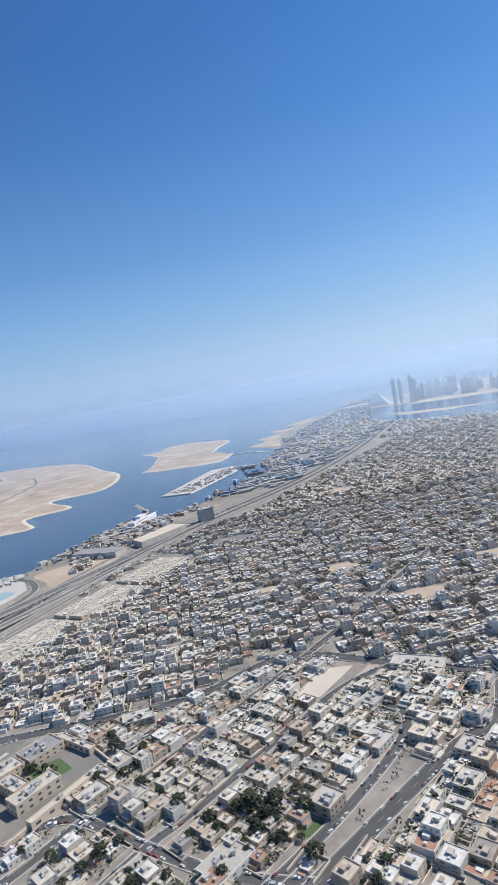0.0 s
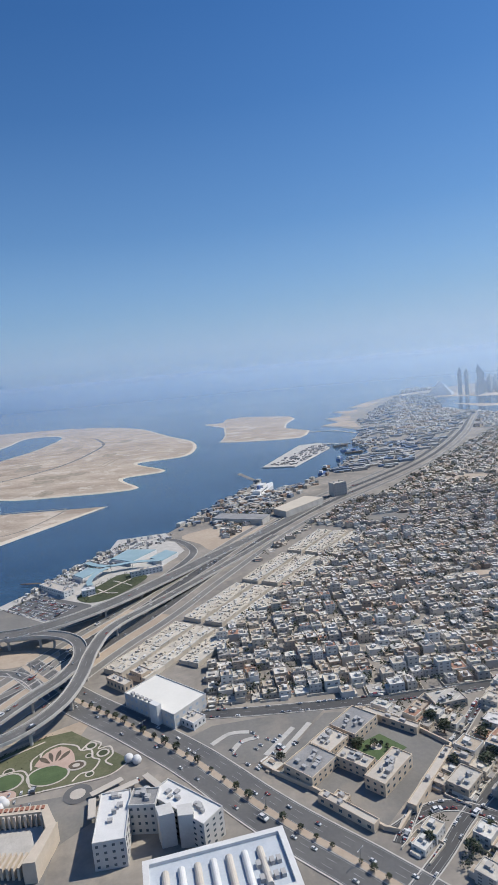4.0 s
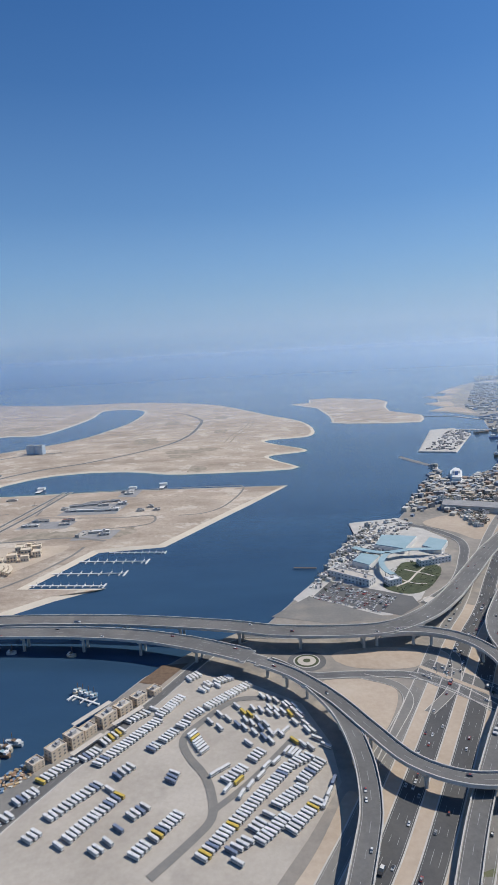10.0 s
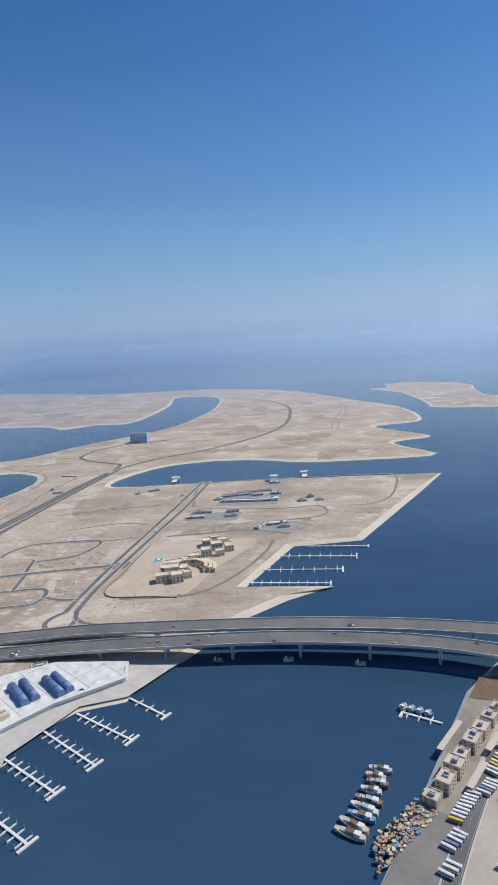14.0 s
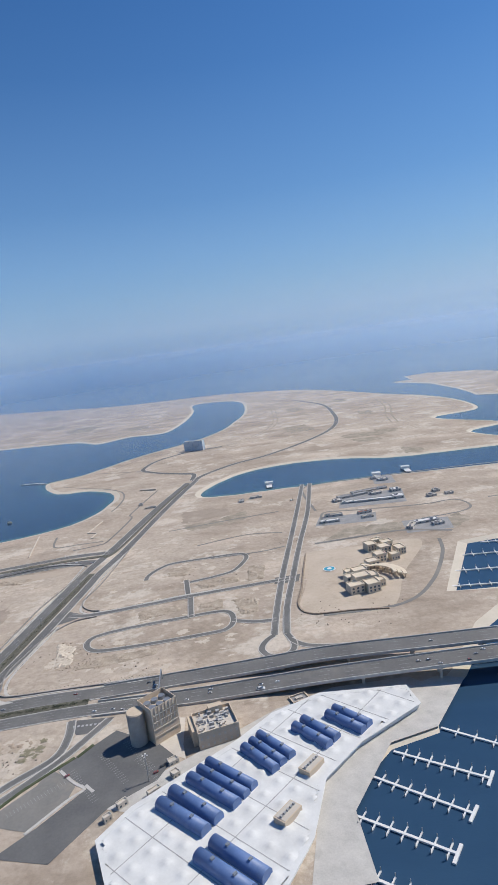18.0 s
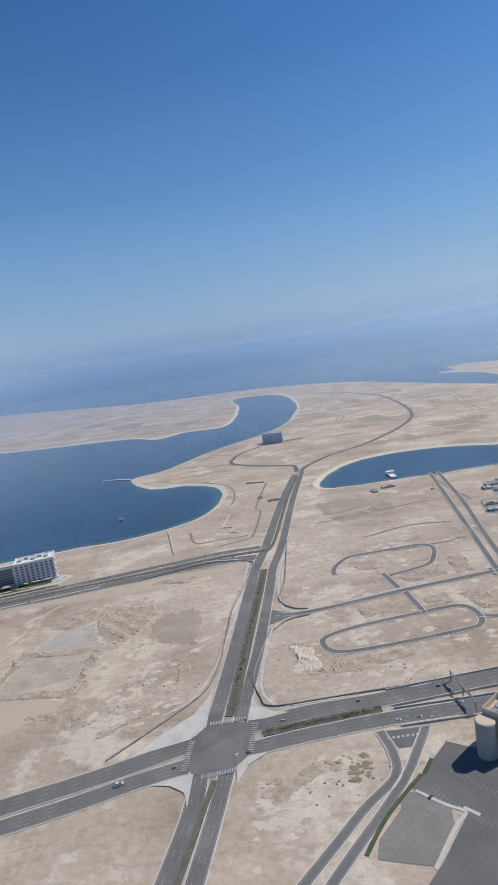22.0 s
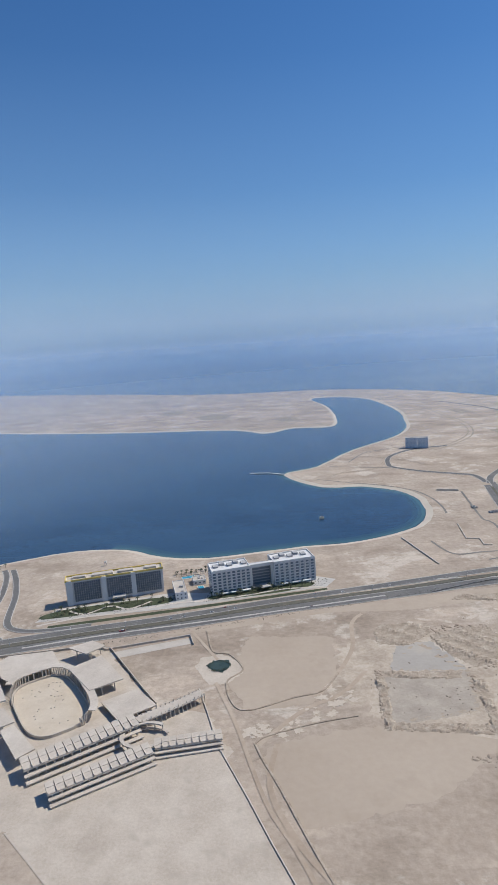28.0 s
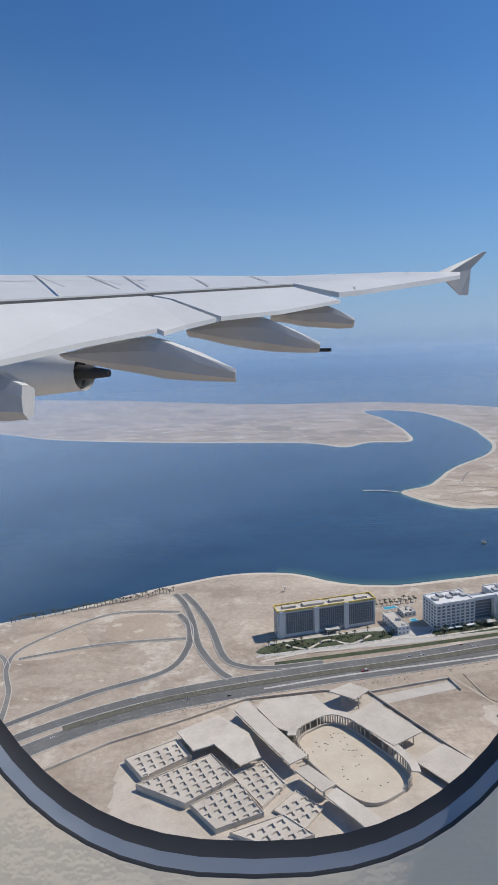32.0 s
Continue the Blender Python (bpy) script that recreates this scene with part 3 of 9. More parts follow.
# hotel loop and the sandy plots west of it
carriageway([(-1148, 671), (-1140, 655), (-1131, 625), (-1124, 590), (-1112, 562), (-1103, 550)], 4.0, "curved grey street on a sandy plot", 1, 0.14, PALE_ROAD)
carriageway([(-1141, 671), (-1130, 648), (-1118, 615), (-1108, 575), (-1097, 563), (-1080, 560), (-1050, 564)], 4.0, "curved grey street on a sandy plot", 1, 0.14, PALE_ROAD)
carriageway([(-1141, 636), (-1132, 615), (-1131, 585), (-1142, 560), (-1180, 540), (-1230, 505)], 4.0, "curved grey street on a sandy plot", 1, 0.13, PALE_ROAD)
for track in ([(-1141, 640), (-1190, 640), (-1233, 600), (-1237, 574), (-1225, 545), (-1219, 519)], [(-1132, 600), (-1185, 596), (-1233, 582)], [(-1300, 620), (-1250, 590), (-1237, 574)]):
    carriageway(track, 2.6, "narrow pale kerbed track on sand", 1, 0.12, DUSTY, 0.4, 4.0, False)
# paved junction and its concrete corner aprons
patch("pavement", [(-771, 397), (-753, 397), (-750, 393), (-751, 377), (-757, 369), (-774, 368), (-777, 373), (-776, 390)], 0.34, PALE_ROAD, "grey asphalt road junction with faded lines", "road")
for pts in ([(-802, 384), (-787, 399), (-777, 407), (-771, 418), (-768.5, 428), (-770.5, 397), (-777, 390)], [(-750, 416), (-748, 407), (-741, 401.5), (-734, 399), (-745, 397), (-752, 397)], [(-790, 366), (-781, 368.5), (-774, 369), (-775, 352), (-777, 360), (-783, 364.5)], [(-757, 370), (-752, 375), (-744, 375.5), (-752, 370), (-757, 361)]):
    patch("pavement", pts, 0.36, CONCRETE, "pale paved corner apron of the junction", "pavement")
for a, b in (((-776, 389), (-778, 371)), ((-749, 395), (-751.5, 376)), ((-769, 398.5), (-753, 399)), ((-771, 366.5), (-757, 368))):
    bm = bmesh.new()
    u = Vector(b) - Vector(a)
    for k in range(14):
        q = Vector(a) + u * (k + 0.5) / 14
        d = u.normalized()
        sheet(bm, [q + d * 0.32 + Vector((-d.y, d.x)) * 1.2, q - d * 0.32 + Vector((-d.y, d.x)) * 1.2, q - d * 0.32 - Vector((-d.y, d.x)) * 1.2, q + d * 0.32 - Vector((-d.y, d.x)) * 1.2], 0.5)
    ob = tagged(link("crossing", bm, LINE), "white zebra crossing bars on the junction", "crossing", kind="structure")
# planted medians
MEDIAN = surface("median_soil", (0.075, 0.075, 0.055), (0.16, 0.145, 0.11), 0.4, 2.0, 0.95, 0.6)
for line, w in ((smooth_line([(-760, 402), (-752.3, 460), (-742.2, 537), (-738.5, 566)], 4), 5.4), (smooth_line([(-737, 600), (-728.5, 620), (-709, 736), (-690, 830)], 4), 2.6), (smooth_line([(-746, 387.5), (-720, 390.3), (-695, 392)], 4), 4.6),
                (smooth_line([(-735, 604), (-773, 603), (-851, 589), (-928, 576), (-1000, 561), (-1061, 550), (-1135, 533), (-1185, 511)], 5), 4.4), (smooth_line([(-765.5, 364), (-769.5, 347), (-784, 284)], 4), 2.4)):
    bm = bmesh.new()
    ribbon(bm, line, w, 0.34, 0.3)
    tagged(link("pavement", bm, MEDIAN), "brown soil median with shrubs", "median", kind="structure")


# ---- bridge and ramps ----
DECKS = []


def flyover(name, pts, width, label, lanes=3, gap=24.0):
    """A road deck on piers: box girder, asphalt, two parapets, lane lines and round columns with heads."""
    root = thing(name, label, "bridge", kind="structure")
    drop = 0.02 * len(DECKS)
    line = [q - Vector((0, 0, drop)) for q in smooth_line([Vector(p) for p in pts], 4.0)]
    bm = bmesh.new()
    ribbon(bm, line, width, 0.0, 0.7)
    part("deck", bm, CONCRETE, root)
    bm = bmesh.new()
    ribbon(bm, line, width * 0.55, -0.7, 0.9)
    part("girder", bm, CONCRETE, root)
    bm = bmesh.new()
    ribbon(bm, line, width - 0.9, 0.06)
    part("road_surface", bm, PALE_ROAD, root, "worn grey asphalt deck")
    for s in (1, -1):
        bm = bmesh.new()
        run = []
        for i, q in enumerate(line):
            e = Vector((q.x, q.y)) + side_of(line, i) * s * (width / 2 - 0.15)
            joined_here = any(abs(q.z - o.z) < 2 and (e.x - o.x) ** 2 + (e.y - o.y) ** 2 < (ow / 2 + 0.3) ** 2 for ol, ow in DECKS for o in ol)
            if joined_here or i == len(line) - 1:
                if len(run) > 1:
                    ribbon(bm, run, 0.4, 0.75, 0.85)
                run = []
            else:
                run.append(Vector((e.x, e.y, q.z)))
        part("parapet", bm, CONCRETE, root)
    DECKS.append((line, width))
    bm = bmesh.new()
    for s in (1, -1):
        ribbon(bm, line, 0.12, 0.09, shift=s * (width / 2 - 1.0))
    for k in range(1, lanes):
        dashes(bm, line, -width / 2 + width * k / lanes, 0.12, 0.09)
    part("lane_marking", bm, LINE, root)["kind"] = "stuff"
    run = gap / 2
    for i in range(1, len(line)):
        run += (line[i] - line[i - 1]).length
        if run >= gap and line[i].z > 2.6:
            run = 0.0
            q, s = line[i], side_of(line, i)
            for o in ((-0.22, 0.22) if width > 9 else (0.0,)):
                bm = bmesh.new()
                bmesh.ops.create_cone(bm, cap_ends=True, segments=12, radius1=0.75, radius2=0.75, depth=q.z + 0.4, matrix=pose(q.x + s.x * o * width, q.y + s.y * o * width, (q.z - 1.6) / 2 - 1.0))
                part("pier", bm, CONCRETE, root)
            bm = bmesh.new()
            box(bm, q.x - width * 0.36, q.y - 0.8, q.z - 2.3, q.x + width * 0.36, q.y + 0.8, q.z - 1.5, 0, math.atan2(s.y, s.x))
            part("pier_head", bm, CONCRETE, root)
    return root, line


UPPER = [(-690, 398.5, 0.2), (-645, 402, 0.4), (-610, 402.5, 2.0), (-580, 401, 4.5), (-530, 395, 7.4), (-470, 392, 8), (-410, 385, 8), (-356, 373, 8), (-324, 363, 8), (-277, 360, 8), (-250, 374, 7.4), (-226, 402, 5.5),
         (-198, 446, 2.5), (-168, 492, 0.6), (-118, 556, 0.3), (-60, 640, 0.3)]
LOWER = [(-690, 385, 0.2), (-645, 385, 0.4), (-612, 385, 1.8), (-580, 383, 4.2), (-527, 378.5, 7.5), (-468, 377, 8), (-412, 369, 8), (-376, 357, 8), (-342, 339, 8)]
_, upper_line = flyover("bridge", UPPER, 12.0, "long concrete road bridge over the creek", 4, 30.0)
_, lower_line = flyover("bridge", LOWER, 12.0, "long concrete road bridge over the creek", 4, 30.0)
_, ramp_b = flyover("flyover", [(-112, 537, 0.4), (-150, 477, 0.8), (-195, 405, 3.0), (-218, 360, 7.0), (-222.5, 330, 8), (-222, 301, 8), (-225, 279, 8), (-236, 260, 8), (-251, 251, 8), (-269, 251, 8), (-285, 261, 8), (-296, 280, 8), (-307, 301, 8), (-322, 321, 8), (-338, 334, 8)],
                    7.0, "looping concrete flyover ramp on round piers", 2)
_, ramp_a = flyover("flyover", [(-292, 358, 8), (-256, 357, 8), (-236, 345, 8), (-228, 325, 8), (-231, 304, 8), (-241, 288, 7.6), (-254, 267, 6.5), (-272, 236, 4.0), (-292, 196, 1.0), (-320, 140, 0.3)], 7.0, "curved concrete flyover ramp with pale parapets", 2)
_, ramp_c = flyover("flyover", [(-345, 341, 8), (-330, 330, 8), (-317, 315, 8), (-306, 292, 8), (-302, 267, 8), (-303, 244, 7.5), (-308, 226, 6.6), (-322, 190, 4.0), (-350, 130, 0.8)], 7.5, "curved concrete flyover ramp beside the coach yard", 2)
_, ramp_d = flyover("flyover", [(-276, 356, 7.6), (-255, 357, 7.0), (-238, 350, 6.5)], 4.0, "short concrete flyover link", 1)
# round island under the ramps
root = thing("roundabout", "round planted traffic island with a stone star", "roundabout", at=(-314.5, 346, 0), kind="structure")
for r, z, m_, nm in ((9.5, 0.2, ASPHALT, "ring_road"), (6.6, 0.34, CONCRETE, "kerb"), (5.9, 0.42, GREEN, "planting"), (4.6, 0.48, PALE, "paving"), (1.8, 0.55, GREEN, "planting")):
    bm = bmesh.new()
    bmesh.ops.create_circle(bm, cap_ends=True, segments=40, radius=r, matrix=pose(0, 0, z))
    part(nm, bm, m_, root)
patch("ground", [(-310, 326), (-298, 328.5), (-280, 325), (-278, 312), (-288, 290), (-295, 287), (-301, 306)], 0.07, SAND, "bare sand inside the ramp loop", smooth=4)
patch("ground", [(-302, 350), (-291, 356), (-265, 355), (-257, 346), (-264, 336), (-282, 336), (-296, 340)], 0.07, SAND, "bare sand inside the ramp loop", smooth=4)
patch("ground", [(-252, 266), (-243, 281), (-231, 292), (-229, 281), (-233, 271), (-243, 264)], 0.07, SAND, "bare sand and rubble inside the ramp loop", smooth=4)
patch("ground", [(-268, 244), (-222, 274), (-212, 276), (-224, 246), (-262, 226), (-286, 224)], 0.06, SAND, "bare sand strip beside the park", smooth=4)
patch("ground", [(-352, 190), (-324, 230), (-308, 258), (-305, 240), (-318, 205), (-345, 150), (-372, 150)], 0.06, SAND, "bare sand strip beside the ramp", smooth=4)
# ---- shared building kit ----
GLASS = surface("window_glass", (0.065, 0.085, 0.105), (0.105, 0.13, 0.155), 0.3, 2.0, 0.12, 0.02)
STEEL = surface("grey_steel", (0.28, 0.29, 0.30), (0.40, 0.41, 0.42), 0.6, 4.0, 0.45, 0.1, 0.6)
BEIGE = surface("beige_render", (0.50, 0.40, 0.29), (0.60, 0.49, 0.37), 0.2, 1.5, 0.85, 0.15, stain=(0.25, 0.3, (0.40, 0.32, 0.24)))
YELLOW = surface("yellow_trim", (0.55, 0.40, 0.10), (0.66, 0.50, 0.16), 0.4, 2.0, 0.6, 0.1)
BLUE = surface("blue_sheet", (0.085, 0.145, 0.30), (0.125, 0.195, 0.38), 0.25, 1.5, 0.5, 0.15, stain=(0.3, 0.5, (0.17, 0.23, 0.37)))
FABRIC = surface("white_membrane", (0.58, 0.57, 0.54), (0.70, 0.69, 0.66), 0.12, 1.0, 0.55, 0.1, stain=(0.15, 0.35, (0.56, 0.54, 0.50)))
ROOFING = surface("grey_roofing", (0.20, 0.20, 0.20), (0.33, 0.32, 0.31), 0.15, 1.2, 0.85, 0.3, stain=(0.2, 0.4, (0.42, 0.38, 0.33)))
WOOD = surface("weathered_wood", (0.16, 0.10, 0.06), (0.30, 0.20, 0.125), 0.5, 3.0, 0.8, 0.4, vary=0.3)
TERRA = surface("terracotta", (0.26, 0.11, 0.07), (0.38, 0.18, 0.12), 0.4, 2.0, 0.85, 0.3)
POOL = surface("pale_pool_water", (0.05, 0.30, 0.42), (0.10, 0.40, 0.50), 0.3, 1.5, 0.1, 0.05)
HULL = palette("boat_paint", [(0.62, 0.61, 0.58), (0.42, 0.46, 0.48), (0.30, 0.20, 0.12), (0.16, 0.28, 0.40), (0.52, 0.46, 0.36), (0.24, 0.16, 0.10)], 0.5, "Random")
FURNITURE = palette("roof_clutter", [(0.62, 0.60, 0.57), (0.45, 0.44, 0.43), (0.70, 0.68, 0.64), (0.30, 0.29, 0.28)], 0.7)
BLOCK = {}


def cube_mesh(name, mat):
    """A unit block on its base, shared by alike pieces."""
    key = (name, mat.name)
    if key not in BLOCK:
        bm = bmesh.new()
        box(bm, -0.5, -0.5, 0, 0.5, 0.5, 1)
        BLOCK[key] = bm_mesh(name, bm, [mat])
    return BLOCK[key]


def piece(name, mat, parent, x, y, z, w, d, h, turn=0.0):
    """One block-shaped part, sharing its mesh."""
    ob = new(name, cube_mesh(name, mat))
    ob.parent = parent
    ob.matrix_local = pose(x, y, z, 0, 0, turn) @ Matrix.Diagonal((w, d, h, 1))
    return ob


def rim(bm, w, d, z, h, t=0.25):
    box(bm, -w / 2, -d / 2, z, w / 2, -d / 2 + t, z + h)
    box(bm, -w / 2, d / 2 - t, z, w / 2, d / 2, z + h)
    box(bm, -w / 2, -d / 2 + t, z, -w / 2 + t, d / 2 - t, z + h)
    box(bm, w / 2 - t, -d / 2 + t, z, w / 2, d / 2 - t, z + h)


def building(name, label, category, cx, cy, w, d, h, turn=0.0, storeys=3, bays=5, side_bays=3, wall=None, roof=None, glass=None, group="", clutter=3, seed=0, sides="sew", z=0.0, edge=None):
    """A flat-roofed block: walls, roof, parapet, single windows and roof plant."""
    wall, roof, glass = wall or PALE, roof or PALE, glass or GLASS
    root = thing(name, label, category, group, (cx, cy, z), turn)
    bm = bmesh.new()
    box(bm, -w / 2, -d / 2, -0.3, w / 2, d / 2, h)
    part("wall", bm, wall, root)
    bm = bmesh.new()
    sheet(bm, [(-w / 2 + 0.2, -d / 2 + 0.2), (w / 2 - 0.2, -d / 2 + 0.2), (w / 2 - 0.2, d / 2 - 0.2), (-w / 2 + 0.2, d / 2 - 0.2)], h + 0.05)
    part("roof", bm, roof, root)
    bm = bmesh.new()
    rim(bm, w, d, h - 0.01, 0.5)
    part("parapet", bm, edge or wall, root)
    sh = h / storeys
    for s, n_, run, off, ang in (("s", bays, w, -d / 2, 0), ("n", bays, w, d / 2, 0), ("e", side_bays, d, w / 2, 90), ("w", side_bays, d, -w / 2, 90)):
        if s not in sides:
            continue
        for i in range(n_):
            for k in range(storeys):
                u = -run / 2 + run * (i + 0.5) / n_
                x, y = (u, off) if ang == 0 else (off, u)
                piece("window", glass, root, x, y, sh * k + sh * 0.36, run / n_ * 0.36, 0.12, sh * 0.36, ang)
    rng = random.Random(seed + int(abs(cx) * 7))
    for k in range(clutter):
        a, b = rng.uniform(0.8, 2.2), rng.uniform(0.8, 2.0)
        piece("roof_unit", FURNITURE, root, rng.uniform(-w / 2 + 2, w / 2 - 2) if w > 5 else 0, rng.uniform(-d / 2 + 2, d / 2 - 2) if d > 5 else 0, h + 0.06, a, b, rng.uniform(0.6, 1.5))
    return root


def prism(bm, pts, z0, z1, mat=0):
    """An upright slab over a plan outline."""
    p = [Vector((q[0], q[1])) for q in pts]
    if area_sign(p) < 0:
        p.reverse()
    a = [bm.verts.new((q.x, q.y, z0)) for q in p]
    b = [bm.verts.new((q.x, q.y, z1)) for q in p]
    n = len(p)
    bm.faces.new(b).material_index = mat
    bm.faces.new(a[::-1]).material_index = mat
    for i in range(n):
        bm.faces.new((a[i], a[(i + 1) % n], b[(i + 1) % n], b[i])).material_index = mat


def inside(p, poly):
    x, y = p
    hit = False
    for (ax, ay), (bx, by) in zip(poly, poly[1:] + poly[:1]):
        if (ay > y) != (by > y) and x < (bx - ax) * (y - ay) / (by - ay) + ax:
            hit = not hit
    return hit


def free_wall(name, pts, h, t, mat, label, category="wall", step=0.0):
    bm = bmesh.new()
    ribbon(bm, smooth_line(pts, step) if step else [Vector(p) for p in pts], t, h, h + 0.3)
    return tagged(link(name, bm, mat), label, category)


def leaf_crown(bm, rng, r, h, n=34, fine=1.0):
    """A crown of many small uneven leaf clumps with gaps."""
    for k in range(n):
        a, e = rng.uniform(0, 6.28), rng.uniform(-0.4, 1.4)
        q = r * rng.uniform(0.45, 1.0)
        c = Vector((q * math.cos(e) * math.cos(a), q * math.cos(e) * math.sin(a), h + r * 0.7 * math.sin(e)))
        s = r * rng.uniform(0.2, 0.36) * fine
        vs = [bm.verts.new(c + Vector((rng.uniform(-1, 1), rng.uniform(-1, 1), rng.uniform(-0.7, 0.7))) * s) for _ in range(5)]
        for i in range(5):
            for j in range(i + 1, 5):
                for m_ in range(j + 1, 5):
                    if (i + j + m_) % 2:
                        bm.faces.new((vs[i], vs[j], vs[m_]))


LEAF = surface("leaves", (0.045, 0.06, 0.032), (0.10, 0.115, 0.062), 0.6, 3.0, 0.85, 0.5, vary=0.4)
BARK = surface("bark", (0.10, 0.075, 0.05), (0.20, 0.155, 0.11), 1.0, 5.0, 0.9, 0.6)
TREES = []


def make_tree(seed, r, h):
    rng = random.Random(seed)
    root = thing("tree", "dark green broadleaf street tree with dusty leaves", "tree", "street trees", (0, 0, -60))
    bm = bmesh.new()
    bmesh.ops.create_cone(bm, cap_ends=True, segments=7, radius1=r * 0.11, radius2=r * 0.05, depth=h, matrix=pose(0, 0, h / 2))
    for k in range(4):
        a = k * 1.57 + rng.uniform(-0.4, 0.4)
        bmesh.ops.create_cone(bm, cap_ends=True, segments=5, radius1=r * 0.05, radius2=r * 0.02, depth=r * 0.9, matrix=pose(r * 0.3 * math.cos(a), r * 0.3 * math.sin(a), h * 0.95, 0, 45, math.degrees(a)))
    part("trunk", bm, BARK, root)
    bm = bmesh.new()
    leaf_crown(bm, rng, r, h, 190, 0.6)
    part("crown", bm, LEAF, root)
    return root


def make_palm(seed, h):
    rng = random.Random(seed)
    root = thing("palm_tree", "slender date palm with drooping grey-green fronds", "palm tree", "date palms", (0, 0, -60))
    bm = bmesh.new()
    bmesh.ops.create_cone(bm, cap_ends=True, segments=7, radius1=0.2, radius2=0.13, depth=h, matrix=pose(0, 0, h / 2))
    part("trunk", bm, BARK, root)
    bm = bmesh.new()
    for k in range(16):
        a = k * 6.283 / 16 + rng.uniform(-0.15, 0.15)
        up = rng.uniform(-0.1, 0.8)
        d, s = Vector((math.cos(a), math.sin(a), 0)), Vector((-math.sin(a), math.cos(a), 0))
        prev = None
        for j in range(4):
            t = j / 3
            c = Vector((0, 0, h)) + d * 1.5 * t + Vector((0, 0, up * t - 0.9 * t * t))
            w = 0.26 * (1 - t * 0.8)
            cur = (bm.verts.new(c + s * w), bm.verts.new(c + Vector((0, 0, 0.1))), bm.verts.new(c - s * w))
            if prev:
                bm.faces.new((prev[0], prev[1], cur[1], cur[0]))
                bm.faces.new((prev[1], prev[2], cur[2], cur[1]))
            prev = cur
    part("fronds", bm, LEAF, root)
    return root


TREES = [make_tree(3, 1.7, 1.6), make_tree(8, 1.3, 1.5), make_tree(11, 2.2, 2.0), make_tree(17, 1.0, 1.1)]
PALMS = [make_palm(4, 2.6), make_palm(9, 3.2)]
_proto = {}


def plant(kind, x, y, rng, scale=1.0, z=0.0):
    """Sets the next plant of a kind; the first ones are the models themselves."""
    pool = TREES if kind == "tree" else PALMS
    src = rng.choice(pool)
    m = pose(x, y, z, 0, 0, rng.uniform(0, 360))
    if src.name not in _proto:
        _proto[src.name] = True
        src.matrix_world = m
        return src
    ob = copy_thing(src, m)
    s = scale * rng.uniform(0.8, 1.2)
    ob.scale = (s, s, s)
    return ob
# ---- west shore: hotels ----
HOTEL_GLASS = surface("hotel_glass", (0.13, 0.155, 0.185), (0.20, 0.23, 0.265), 0.3, 2.0, 0.15, 0.02)


def hotel_glazed():
    """Long white hotel with three dark curtain-wall bays and a yellow roof edge."""
    root = thing("hotel", "long white seaside hotel with three dark glazed bays", "hotel", "shore hotels", (-1043, 607, 0), 13.0)
    bm = bmesh.new()
    box(bm, -33, -4.6, -0.3, 33, 5, 17)
    part("wall", bm, WHITE, root)
    bm = bmesh.new()
    rim(bm, 66.8, 10.4, 16.9, 1.2, 0.7)
    part("roof_trim", bm, YELLOW, root, "ochre yellow roof edge")
    bm = bmesh.new()
    sheet(bm, [(-32, -4), (32, -4), (32, 4.4), (-32, 4.4)], 17.06)
    part("roof", bm, PALE, root)
    for x0 in (-27.5, -5.5, 14.0):
        w = 17.5
        bm = bmesh.new()
        box(bm, x0, -4.95, 2.2, x0 + w, -4.5, 15.8)
        bay = part("curtain_wall", bm, HOTEL_GLASS, root, "dark glazed bay")
        for i in range(13):
            piece("mullion", STEEL, bay, x0 + w * i / 12, -5.1, 2.2, 0.22, 0.35, 13.6)
        for k in range(9):
            piece("floor_band", ROOFING, bay, x0 + w / 2, -5.0, 2.2 + 13.5 * k / 8, w, 0.2, 0.22)
    for x in (-30.5, -7.6, 12.6):
        piece("pier", WHITE, root, x, -5.0, 0, 3.2, 1.6, 17.6)
    for i in range(7):
        for s in (-33.05, 33.05):
            piece("window", GLASS, root, s, 0.2, 2 + i * 2.1, 0.2, 6.5, 1.2)
    for x, w, d in ((-24, 9, 3), (-8, 14, 4.5), (8, 10, 3.5), (25, 8, 4)):
        piece("plant_room", PALE, root, x, 0.5, 17.07, w, d, 1.3)
    piece("canopy", CONCRETE, root, 2, -7.5, 2.6, 9, 5, 0.5)
    piece("canopy_post", WHITE, root, -2, -9.5, 0, 0.5, 0.5, 2.6)
    piece("canopy_post", WHITE, root, 6, -9.5, 0, 0.5, 0.5, 2.6)
    return root


